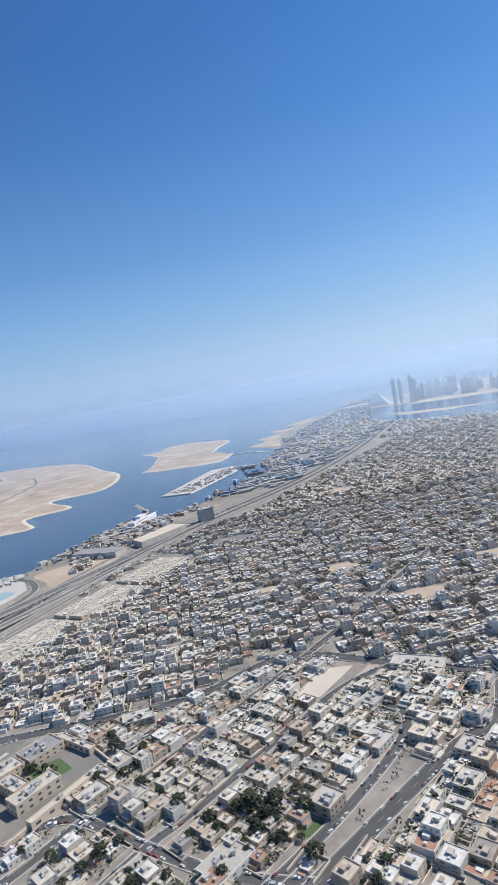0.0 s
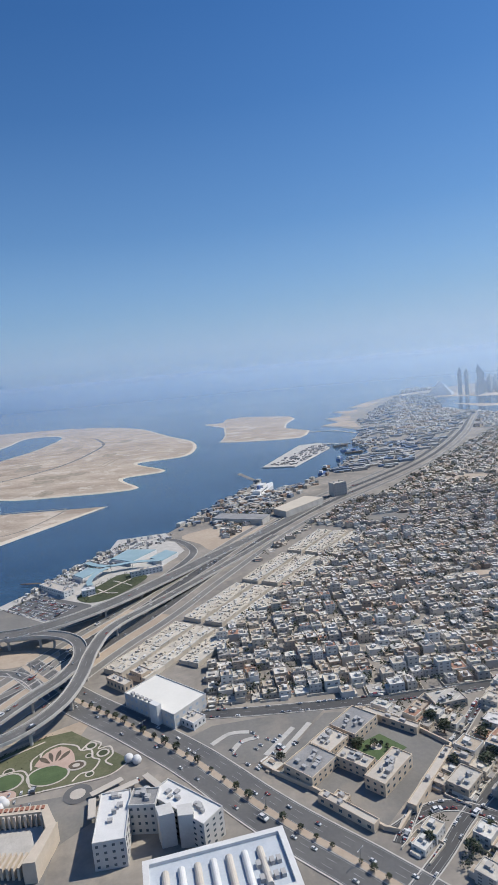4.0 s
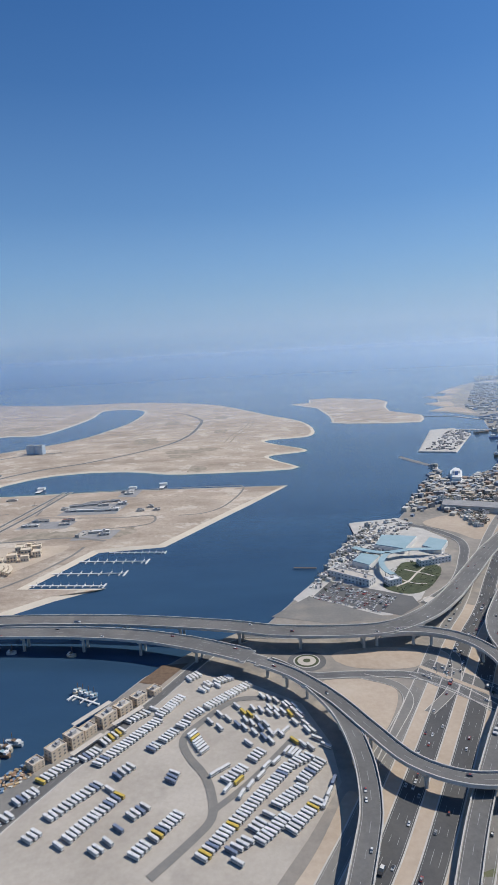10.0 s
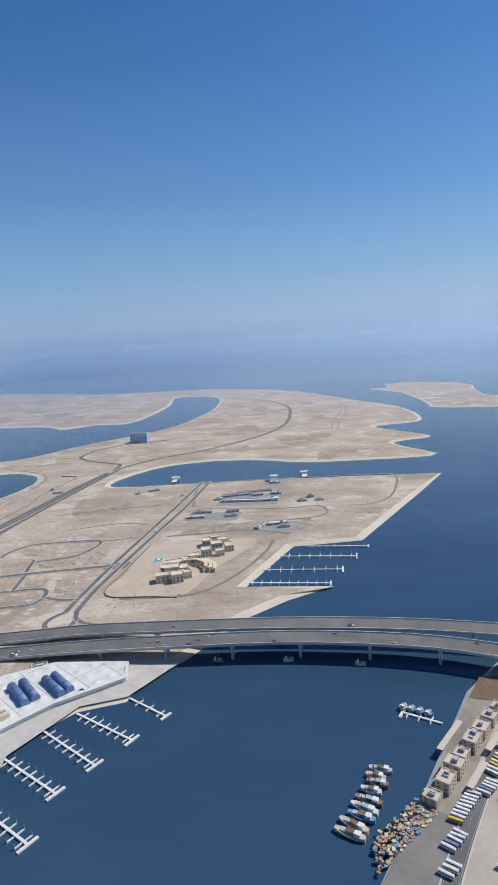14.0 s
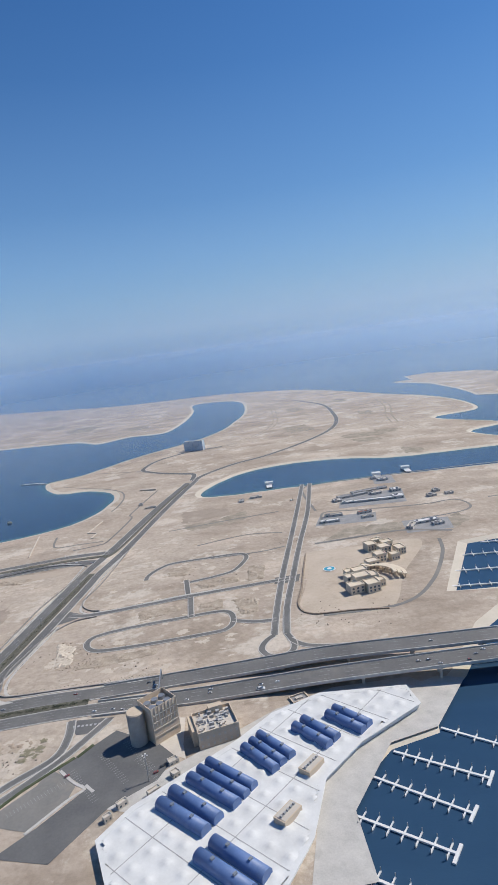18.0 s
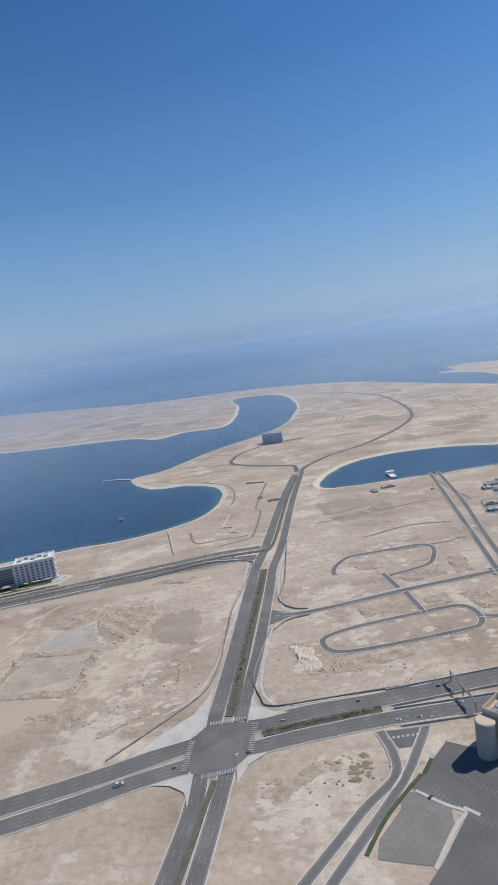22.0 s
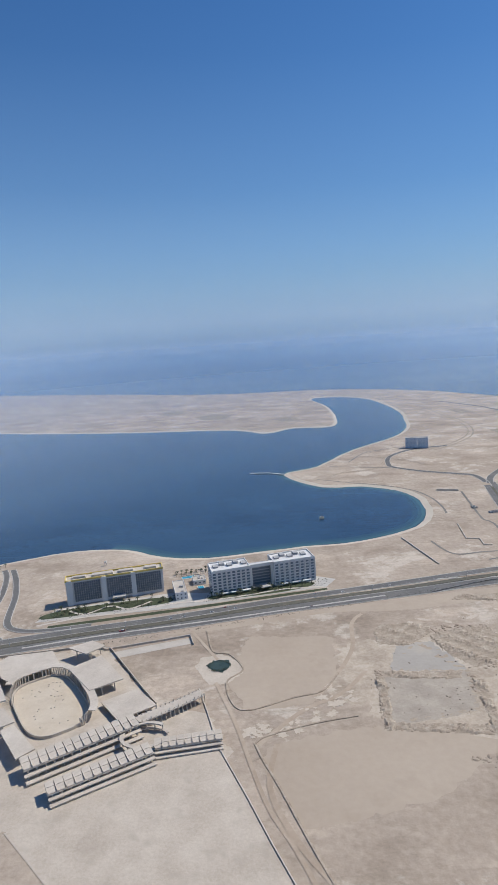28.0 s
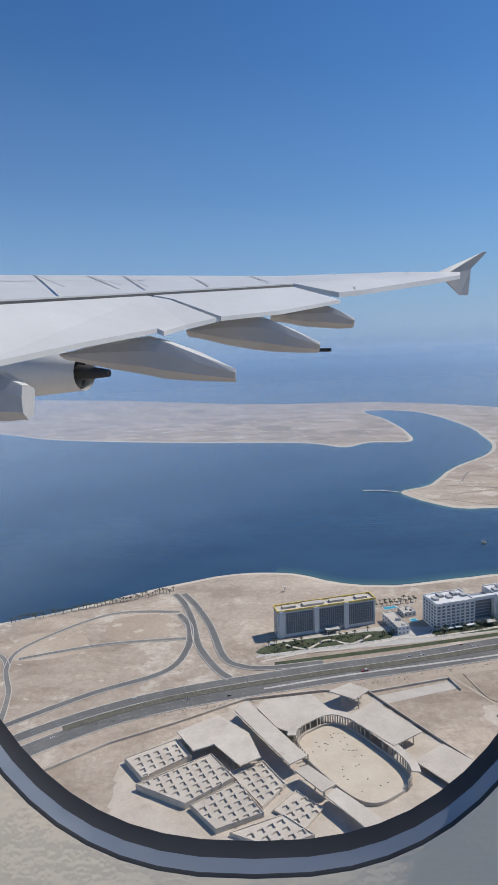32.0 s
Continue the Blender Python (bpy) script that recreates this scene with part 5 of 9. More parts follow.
scatter([(-722, 425), (-700, 425), (-690, 445), (-718, 452)], 50, 0.8, 2.5, DUG, "brown dug-over patches on bare sand", 33, 0.1)
SPOIL = surface("spoil", (0.25, 0.195, 0.14), (0.47, 0.395, 0.305), 0.25, 1.4, 0.95, 0.8, stain=(0.2, 0.5, (0.54, 0.47, 0.38)))
DAMP = surface("damp_sand", (0.27, 0.215, 0.165), (0.37, 0.305, 0.24), 0.08, 0.7, 0.95, 0.4, stain=(0.08, 0.5, (0.44, 0.365, 0.285)))
for pts in ([(-809, 505), (-792, 508), (-779, 487), (-782, 472), (-802, 481)], [(-829, 532), (-812, 526), (-809, 517), (-826, 522)], [(-806, 516), (-784, 519), (-779, 504), (-785, 488), (-810, 491)], [(-684, 708), (-640, 704), (-633, 680), (-679, 668)]):
    patch("ground", pts, 0.15, DAMP, "damp brown hollow on bare sand", smooth=3, ragged=2.5)


def heap(zone, high, mat, label, seed, grid=1.1):
    """Dumped soil: a lumpy low sheet that runs out into the ground at its rim."""
    rng = random.Random(seed)
    x0, x1 = min(p[0] for p in zone) - grid, max(p[0] for p in zone) + grid
    y0, y1 = min(p[1] for p in zone) - grid, max(p[1] for p in zone) + grid
    nx, ny = int((x1 - x0) / grid) + 1, int((y1 - y0) / grid) + 1
    bm, vs, keep = bmesh.new(), {}, set()
    waves = [(rng.uniform(0.15, 0.6), rng.uniform(0.15, 0.6), rng.uniform(0, 6.28)) for k in range(5)]
    for i in range(nx):
        for j in range(ny):
            x, y = x0 + (i + rng.uniform(-0.3, 0.3)) * grid, y0 + (j + rng.uniform(-0.3, 0.3)) * grid
            swell = sum(math.sin(a_ * x + b_ * y + c_) for a_, b_, c_ in waves) / 5
            up = high * max(0.0, 0.35 + swell) * rng.uniform(0.3, 1.5) + 0.12
            if inside((x, y), zone):
                keep.add((i, j))
            vs[i, j] = (x, y, up if (i, j) in keep else -0.15)
    made = {}
    for i in range(nx - 1):
        for j in range(ny - 1):
            ring = ((i, j), (i + 1, j), (i + 1, j + 1), (i, j + 1))
            if any(k in keep for k in ring):
                for k in ring:
                    if k not in made:
                        made[k] = bm.verts.new(vs[k])
                bm.faces.new([made[k] for k in ring[:3]])
                bm.faces.new([made[k] for k in (ring[0], ring[2], ring[3])])
    return tagged(link("soil_heap", bm, mat), label, "soil heap", kind="stuff")


for k, (zone, high, mat_) in enumerate((([(-878, 531), (-872, 541), (-845, 540), (-844, 529), (-862, 515), (-878, 518)], 0.5, SPOIL), ([(-848, 524), (-833, 530), (-812, 532), (-810, 519), (-818, 495), (-834, 489), (-843, 502)], 0.8, SPOIL),
                                       ([(-886, 490), (-881, 490), (-886, 445), (-890, 445)], 0.9, SPOIL), ([(-883, 491), (-843, 486), (-844, 480), (-883, 485)], 0.7, SPOIL), ([(-888, 450), (-842, 444), (-843, 437), (-889, 445)], 0.7, SPOIL), ([(-840, 480), (-834, 479), (-841, 438), (-845, 438)], 0.9, SPOIL),
                                       ([(-838, 430), (-831, 429), (-836, 412), (-843, 410), (-851, 424)], 0.6, SPOIL), ([(-821, 568), (-813, 575), (-786, 573), (-793, 563)], 0.6, SPOIL),
                                       ([(-730, 456), (-718, 450), (-715, 430), (-723, 428)], 1.1, CRUST), ([(-715, 424), (-698, 435), (-668, 437), (-668, 430), (-697, 423)], 0.5, SPOIL), ([(-655, 521), (-625, 526), (-625, 515), (-649, 510)], 0.8, SPOIL), ([(-688, 486), (-664, 489), (-661, 481), (-685, 473)], 0.5, SPOIL),
                                       ([(-649, 487), (-634, 490), (-634, 477), (-649, 475)], 0.5, SPOIL), ([(-628, 486), (-613, 487), (-612, 466), (-622, 464)], 0.6, SPOIL), ([(-679, 556), (-661, 555), (-662, 538), (-676, 540)], 0.5, SPOIL), ([(-618, 540), (-606, 539), (-608, 515), (-619, 513)], 0.6, SPOIL),
                                       ([(-749, 353), (-727, 366), (-724, 361), (-742, 348)], 0.5, SPOIL), ([(-789, 454), (-783, 455), (-781, 438), (-787, 437)], 0.6, SPOIL))):
    heap(zone, high, mat_, "lumpy brown dumped soil on bare sand" if mat_ is SPOIL else "lumpy pale dumped sand on bare ground", 60 + k)
scatter([(-714, 350), (-715, 359), (-708, 368), (-702, 366), (-705, 358)], 60, 0.8, 2.2, surface("olive_scrub", (0.17, 0.155, 0.095), (0.29, 0.25, 0.17), 0.4, 1.5, 0.95, 0.6), "olive scrub on a roadside bank", 34, 0.2)
# low soil banks round the smooth fields
for pts in ([(-975, 545), (-970, 521), (-961, 517.5), (-953, 501), (-961, 491), (-959, 474), (-951, 465), (-928, 473), (-914, 477), (-904, 492)], [(-915, 350), (-928, 385), (-938, 414), (-946, 436), (-945, 444), (-922, 452), (-900, 456)]):
    free_wall("soil_bank", pts, 0.35, 0.9, SPOIL, "low soil bank round a smooth sand field", "soil bank", 3.0)
# far block on the inner island, and a sandbank wall
CITY_BLUE = surface("dull_blue_glass", (0.16, 0.22, 0.29), (0.24, 0.31, 0.38), 0.2, 1.0, 0.25, 0.05)
HAZY_GLASS = surface("pale_blue_glass", (0.34, 0.42, 0.50), (0.44, 0.51, 0.58), 0.2, 1.0, 0.3, 0.05)
building("apartment_building", "pale grey glass apartment slabs alone on sand", "building", -711, 1071.5, 16, 9, 15, -18, 8, 8, 4, HAZY_GLASS, PALE, CITY_BLUE, sides='s')
building("apartment_building", "pale grey glass apartment slabs alone on sand", "building", -695.5, 1066.5, 15, 9, 15, -18, 8, 8, 4, HAZY_GLASS, PALE, CITY_BLUE, sides='s')
free_wall("breakwater", [(-905, 955), (-925, 968), (-948, 972)], -0.4, 3.0, CONCRETE, "thin rock breakwater off the sand spit", "breakwater", 6)
# ---- market tents, tower, plant building ----
market = thing("market_hall", "white membrane market hall with blue barrel vaults", "market", at=(0, 0, 0))
OUT = [(-668, 305), (-659, 317), (-622, 346), (-607, 361), (-586, 371), (-549, 369), (-547, 357), (-575, 338), (-591, 321), (-598, 296), (-612, 272), (-650, 262)]
ax, ay = Vector((0.745, -0.667)), Vector((0.667, 0.745))
bm = bmesh.new()
grid = {}
for i in range(-80, 81):
    for j in range(-80, 81):
        q = Vector((-607, 322)) + ax * i * 1.1 + ay * j * 1.1
        if inside((q.x, q.y), OUT):
            u, v = (i * 1.1) / 7.7, (j * 1.1) / 7.7
            peak = max(0.0, 1 - 2.3 * math.hypot(u - round(u), (v - round(v)) * 0.9))
            grid[i, j] = bm.verts.new((q.x, q.y, 2.6 + 1.1 * peak ** 2.2))
for (i, j), v in list(grid.items()):
    if (i + 1, j) in grid and (i, j + 1) in grid and (i + 1, j + 1) in grid:
        bm.faces.new((v, grid[i + 1, j], grid[i + 1, j + 1], grid[i, j + 1]))
for f in bm.faces:
    f.smooth = True
part("membrane", bm, FABRIC, market, "white peaked tent membrane")
bm = bmesh.new()
ribbon(bm, [Vector(q) for q in OUT], 2.6, 2.66, 0.2, closed=True)
part("eave_trim", bm, FABRIC, market, "white tent edge")
SEAM = surface("seam_gutter", (0.30, 0.29, 0.28), (0.48, 0.47, 0.45), 0.3, 1.5, 0.85, 0.2)
for along, across in ((ax, ay), (ay, ax)):
    for k in range(-8, 9):
        if (k % 2 if along is ax else k % 3):
            continue
        run = [Vector((-607, 322)) + across * (k + 0.5) * 7.7 + along * s * 0.5 for s in range(-160, 161)]
        run = [q for q in run if inside((q.x, q.y), OUT)]
        if len(run) > 16:
            bm = bmesh.new()
            ribbon(bm, [run[1], run[len(run) // 2], run[-2]], 0.32, 2.66, 0.12)
            part("seam", bm, SEAM, market, "thin grey gutter seam")
bm = bmesh.new()
ribbon(bm, [Vector(q) for q in OUT], 0.3, 2.5, 2.6, closed=True)
part("side_wall", bm, WHITE, market)


def vault(a, b, w):
    a, b = Vector(a), Vector(b)
    d = (b - a).normalized()
    s = Vector((-d.y, d.x))
    bm = bmesh.new()
    n_ = 12
    ringa, ringb = [], []
    for k in range(n_ + 1):
        t = math.pi * k / n_
        o, z = s * (w / 2) * math.cos(t), 4.1 + 0.42 * w * math.sin(t)
        ringa.append(bm.verts.new((a.x + o.x, a.y + o.y, z)))
        ringb.append(bm.verts.new((b.x + o.x, b.y + o.y, z)))
    for k in range(n_):
        bm.faces.new((ringa[k], ringb[k], ringb[k + 1], ringa[k + 1])).smooth = True
    bm.faces.new(ringa)
    bm.faces.new(ringb[::-1])
    box(bm, (a.x + b.x) / 2 - (b - a).length / 2, (a.y + b.y) / 2 - w / 2, 2.6, (a.x + b.x) / 2 + (b - a).length / 2, (a.y + b.y) / 2 + w / 2, 4.15, 0, math.atan2(d.y, d.x))
    v = part("vault", bm, BLUE, market, "blue corrugated barrel vault")
    for k in (0.3, 0.72):
        q = a + (b - a) * k
        piece("vent", STEEL, v, q.x, q.y, 4.1 + 0.41 * w, 0.9, 1.3, 0.6, math.degrees(math.atan2(d.y, d.x)))


for a, b, w in (((-649, 317), (-631.5, 302), 4.6), ((-645.2, 322), (-627.5, 306.5), 4.6), ((-639.5, 328), (-621.5, 312), 4.2), ((-636.3, 332), (-618.2, 316), 3.4), ((-633.2, 335.3), (-615.5, 319.5), 3.6),
                ((-619.5, 341), (-607.5, 326.5), 3.8), ((-616.5, 344.2), (-604.5, 329.8), 3.4), ((-613.5, 347.5), (-601, 333), 3.6), ((-599, 350), (-586.5, 336.2), 4.0), ((-595.2, 353.5), (-583, 339.6), 4.0),
                ((-585, 355.3), (-572.3, 342.3), 3.8), ((-581.8, 358.3), (-569.3, 345.4), 3.8), ((-629, 297.5), (-612, 282.5), 4.6), ((-633.5, 293), (-616.5, 278), 4.6)):
    vault(a, b, w)
for x, y, t_ in ((-594.5, 326.2, 48), (-604.5, 305, 48)):
    piece("roof_block", BEIGE, market, x, y, 2.4, 9.0, 5.0, 2.4, t_)
    piece("roof_deck", PALE, market, x, y, 4.81, 8.0, 4.2, 0.15, t_)
    for k in range(5):
        piece("roof_unit", FURNITURE, market, x - 2.2 + 1.1 * k, y - 2.4 + 1.2 * k, 4.95, 0.8, 0.8, 0.7, t_)
patch("pavement", [(-600, 278), (-592, 321), (-575, 339), (-547, 358), (-549, 372), (-533, 378), (-522, 374), (-543, 344), (-563, 338), (-582, 307), (-580, 280)], 0.1, CONCRETE, "pale paved quay walk beside the market", "pavement")
patch("pavement", [(-672, 322), (-655, 335), (-640, 345), (-606, 368), (-580, 379), (-545, 380), (-540, 374), (-584, 372), (-608, 362), (-624, 347), (-660, 318)], 0.08, CONCRETE, "pale paved strip behind the market", "pavement")
# cooling tower block with a tank
root = thing("cooling_tower", "beige cooling tower block with rooftop fans and lattice screens", "tower", at=(-655, 361, 0), turn=40)
bm = bmesh.new()
box(bm, -6, -5.2, 0, 6, 5.2, 14)
part("wall", bm, BEIGE, root)
bm = bmesh.new()
rim(bm, 12.4, 10.8, 13.9, 2.6, 0.25)
part("screen", bm, BEIGE, root, "beige lattice roof screen")
for k in range(8):
    piece("screen_post", PALE, root, -6.0 + 12 * k / 7, -5.5, 8, 0.3, 0.3, 8.6)
    piece("screen_post", PALE, root, 6.3, -5 + 10 * k / 7, 1, 0.3, 0.3, 15.6)
for z_ in (4, 7, 10, 13):
    piece("screen_rail", PALE, root, 0, -5.55, z_, 12, 0.2, 0.25)
    piece("screen_rail", PALE, root, 6.35, 0, z_, 0.2, 10.4, 0.25)
for x in (-3.6, 0, 3.6):
    for y in (-2.2, 2.2):
        bm = bmesh.new()
        bmesh.ops.create_cone(bm, cap_ends=True, segments=16, radius1=1.7, radius2=1.45, depth=1.3, matrix=pose(x, y, 14.7))
        part("fan", bm, STEEL, root)
bm = bmesh.new()
bmesh.ops.create_cone(bm, cap_ends=True, segments=32, radius1=3.6, radius2=3.6, depth=14, matrix=pose(-9.4, 2.6, 7))
tank = part("tank", bm, surface("grey_tank", (0.30, 0.28, 0.25), (0.40, 0.37, 0.33), 0.3, 2.0, 0.7, 0.1), root, "tall round grey tank")
bm = bmesh.new()
bmesh.ops.create_cone(bm, cap_ends=True, segments=32, radius1=3.7, radius2=3.4, depth=0.5, matrix=pose(-9.4, 2.6, 14.2))
part("tank_lid", bm, BEIGE, tank)
root = building("plant_building", "beige plant building with open roof full of ducts", "building", -631.5, 356.5, 17, 15, 6, 17, 2, 7, 5, BEIGE, PALE, PALE, clutter=0, sides="s")
bm = bmesh.new()
rim(bm, 17, 15, 6, 1.4, 0.4)
part("roof_wall", bm, BEIGE, root)
rng = random.Random(6)
for k in range(34):
    piece("duct", FURNITURE if k % 3 else PALE, root, rng.uniform(-7, 7), rng.uniform(-6, 6), 6.05, rng.uniform(0.6, 2.4), rng.uniform(0.5, 1.6), rng.uniform(0.5, 1.5))
piece("stair_house", BEIGE, root, 2, 7, 0, 6, 3, 8.6)
piece("annex", BEIGE, root, -9.2, 2, 0, 2.2, 12, 6.5)
patch("ground", [(-695, 346), (-676, 367), (-655, 354), (-647, 346), (-653, 333), (-669, 322), (-684, 300), (-705, 305), (-694, 316), (-680, 333)], 0.09, ASPHALT, "dark empty asphalt car park", "car park")
patch("ground", [(-699, 347), (-692, 342), (-685, 335), (-686, 329), (-697, 315), (-713, 320), (-711, 327), (-701, 338)], 0.09, DUSTY, "smaller grey asphalt car park", "car park")
patch("pavement", [(-699, 378), (-679, 377), (-687, 367), (-694, 367)], 0.1, ASPHALT, "dark asphalt entrance apron", "road")
patch("pavement", [(-655, 372), (-646, 370), (-645, 352), (-643, 343), (-648, 346), (-655, 354)], 0.1, PALE, "pale paved plaza beside the plant building", "pavement")
bm = bmesh.new()
for k in range(7):
    box(bm, -697 + 1.9 * k, 372.6, 0.2, -695.9 + 1.9 * k, 373.9, 0.23)
tagged(link("road_lettering", bm, LINE), "row of pale bars painted on the entrance apron", "marking", kind="structure")
bm = bmesh.new()
for r, (x0, y0) in enumerate(((-690, 343), (-680, 351), (-671, 357), (-664, 346))):
    for k in range(16):
        q = Vector((x0, y0)) + Vector((0.62, -0.785)) * 1.5 * k
        if q.y > 318:
            ribbon(bm, [q, q + Vector((0.785, 0.62)) * 2.6], 0.09, 0.15)
for k in range(18):
    q = Vector((-708, 325)) + Vector((0.785, 0.62)) * 1.3 * k
    if q.x < -688:
        ribbon(bm, [q, q + Vector((0.62, -0.785)) * 2.6], 0.09, 0.15)
tagged(link("parking_lines", bm, LINE), "faded white parking bay lines", "marking", kind="structure")
for pts in ([(-694, 345), (-686, 337), (-681, 333), (-686, 328), (-697, 314)], [(-681, 335), (-677, 331)]):
    bm = bmesh.new()
    ribbon(bm, smooth_line(pts, 1.5), 1.3, 0.2, 0.15)
    tagged(link("kerb_island", bm, CONCRETE), "pale kerbed parking island", "kerb", kind="structure")
for line in ([(-690, 352), (-706, 336), (-716, 322)], [(-684, 359), (-689, 352)]):
    bm = bmesh.new()
    ribbon(bm, smooth_line(line, 2), 1.4, 0.3, 0.3)
    tagged(link("pavement", bm, GREEN), "narrow brown and green planted strip", "planting", kind="structure")
root = thing("light_mast", "tall steel floodlight mast in the car park", "light mast", at=(-656, 333, 0))
piece("pole", STEEL, root, 0, 0, 0, 0.3, 0.3, 11)
for a in range(4):
    piece("lamp_head", WHITE, root, 0.9 * math.cos(a * 1.57), 0.9 * math.sin(a * 1.57), 10.8, 0.5, 0.5, 0.25)
for x, y, w, d, h, t_ in ((-653, 326, 5, 2, 2, 40), (-646, 334, 3, 3, 2, 40), (-648, 342, 4, 3, 1.2, 30), (-664, 322, 4, 2, 1.8, 40), (-668, 316, 3, 2, 1.8, 40), (-610, 358, 5, 2, 1.6, 30)):
    building("kiosk", "small pale service kiosk beside the market", "kiosk", x, y, w, d, h, t_, 1, 2, 1, PALE, group="service kiosks", clutter=0)
root = thing("sunken_garden", "small walled square planter in paving", "planter", at=(-595.5, 373.5, 0), turn=20)
bm = bmesh.new()
rim(bm, 8, 5.5, 0, 1.0, 0.5)
part("wall", bm, BEIGE, root)
piece("soil", ROOFING, root, 0, 0, 0.05, 7, 4.5, 0.3)
piece("planter_box", PALE, root, 0, 0, 0.3, 3.4, 1.6, 0.7)
# roadside wall and gantry on the boulevard
KERBWALL = surface("dark_planter_wall", (0.16, 0.15, 0.14), (0.34, 0.32, 0.29), 0.5, 2.0, 0.9, 0.3)
for pts, lab in (([(-738, 478), (-744, 455), (-749, 430), (-746, 413), (-741, 405), (-712, 405), (-678, 406), (-662, 407)], "low dark kerb wall along the boulevard"), ([(-812, 384), (-787, 408), (-773, 424), (-767, 444), (-763, 481), (-760, 511), (-753, 541), (-746, 574), (-751, 587), (-781, 594), (-830, 580)], "low dark kerb wall along the spine road"),
                 ([(-718, 620), (-725, 545), (-731, 514), (-724, 499), (-715, 495)], "low dark kerb wall along the spine road"), ([(-715, 487), (-728, 484), (-737, 474)], "low dark kerb wall at the cross road")):
    free_wall("boundary_wall", pts, 0.8, 0.5, KERBWALL, lab, step=3)
bm = bmesh.new()
rng = random.Random(9)
for pts in ([(-771, 428), (-764, 481), (-761, 511), (-755, 541), (-748, 572)], [(-751, 432), (-738, 476)], [(-738, 406), (-700, 408), (-664, 409)]):
    for q in smooth_line(pts, 1.7):
        s_ = rng.uniform(0.35, 0.6)
        first = len(bm.verts)
        leaf_crown(bm, rng, s_, 0.5, 4)
        bm.verts.ensure_lookup_table()
        for v in bm.verts[first:]:
            v.co.x += q.x + rng.uniform(-0.2, 0.2)
            v.co.y += q.y
tagged(link("hedge", bm, LEAF), "dotted row of dusty roadside shrubs", "hedge", kind="stuff")
root = thing("sign_gantry", "grey steel sign gantry across the boulevard", "gantry", at=(-660, 392, 0), turn=5)
for y in (-12, 0, 12):
    piece("post", STEEL, root, 0, y, 0, 0.5, 0.5, 5)
piece("beam", STEEL, root, 0, 0, 5, 0.5, 24.5, 0.6)
piece("sign", ROOFING, root, 0.3, -6, 4.4, 0.15, 4, 1.4)
piece("sign", ROOFING, root, 0.3, 6, 4.4, 0.15, 4, 1.4)

# ---- palace compound, sheds, marinas ----
patch("ground", [(-588, 462), (-580, 500), (-577, 548), (-535, 552), (-492, 549), (-518, 494), (-538, 448), (-580, 452)], 0.05, surface("raked_sand", (0.42, 0.34, 0.255), (0.53, 0.44, 0.345), 0.06, 0.5, 0.95, 0.5, stain=(0.07, 0.6, (0.33, 0.26, 0.195))), "raked brown building plot", smooth=5)
free_wall("boundary_wall", [(-576, 549), (-580, 520), (-584, 490), (-588, 466), (-581, 453), (-556, 451), (-538, 448)], 0.8, 0.9, surface("brown_rubble", (0.20, 0.15, 0.105), (0.36, 0.28, 0.205), 0.4, 2.0, 0.95, 0.8), "low brown plot wall of rubble", step=4)
PALACE = surface("palace_render", (0.60, 0.50, 0.37), (0.70, 0.60, 0.46), 0.2, 1.5, 0.85, 0.15, stain=(0.25, 0.3, (0.46, 0.38, 0.28)))
palace = thing("palace", "sand-coloured palace of stepped blocks round a curved gallery", "villa", at=(0, 0, 0))
for x, y, w, d, h in ((-552, 476, 9, 8, 5), (-542, 475, 8, 8, 5.5), (-547, 484, 10, 8, 7), (-553, 490, 6, 7, 4.5), (-540, 488, 7, 8, 5), (-546, 497, 9, 7, 5.5), (-536, 481, 5, 6, 4), (-552, 500, 6, 6, 4), (-535, 510, 8, 7, 5), (-528, 520, 7, 8, 5.5), (-518, 520, 6, 6, 4), (-540, 505, 6, 5, 4.5),
                      (-522, 534, 8, 8, 5), (-530, 542, 7, 9, 5), (-518, 545, 8, 6, 4), (-512, 530, 6, 9, 4.5), (-524, 551, 7, 5, 4)):
    bm = bmesh.new()
    box(bm, -w / 2, -d / 2, 0, w / 2, d / 2, h)
    rim(bm, w + 0.3, d + 0.3, h, 0.6, 0.4)
    blk = part("block", bm, PALACE, palace)
    blk.matrix_local = pose(x, y, 0, 0, 0, 14)
    for k in range(3):
        for z_ in (1.0, 3.0):
            if z_ + 1.4 < h:
                piece("window", GLASS, blk, -w / 2 + w * (k + 0.5) / 3, -d / 2, z_, w * 0.14, 0.15, 1.2)
                piece("window", GLASS, blk, w / 2, -d / 2 + d * (k + 0.5) / 3, z_, 0.15, d * 0.14, 1.2)
for r, z_ in ((12.5, 4.6), (15.5, 3.8), (18.5, 3.0)):
    bm = bmesh.new()
    ribbon(bm, [Vector((-537 + r * math.cos(t), 490 + r * math.sin(t))) for t in np.linspace(-0.2, 2.5, 26)], 2.2, z_, 0.7)
    part("gallery", bm, PALACE, palace, "curved sand-coloured gallery roof")
    for t in np.linspace(-0.15, 2.45, 10):
        piece("gallery_post", BEIGE, palace, -537 + r * math.cos(t), 490 + r * math.sin(t), 0, 0.6, 0.6, z_ - 0.7)
root = thing("fountain", "round pale blue ornamental fountain basin", "fountain", at=(-563, 516, 0))
for r, z_, m_, nm in ((4.2, 0.25, WHITE, "rim"), (3.5, 0.32, POOL, "water"), (1.6, 0.4, WHITE, "centre")):
    bm = bmesh.new()
    bmesh.ops.create_cone(bm, cap_ends=True, segments=28, radius1=r, radius2=r, depth=z_ * 2, matrix=pose(0, 0, z_ / 2))
    part(nm, bm, m_, root)
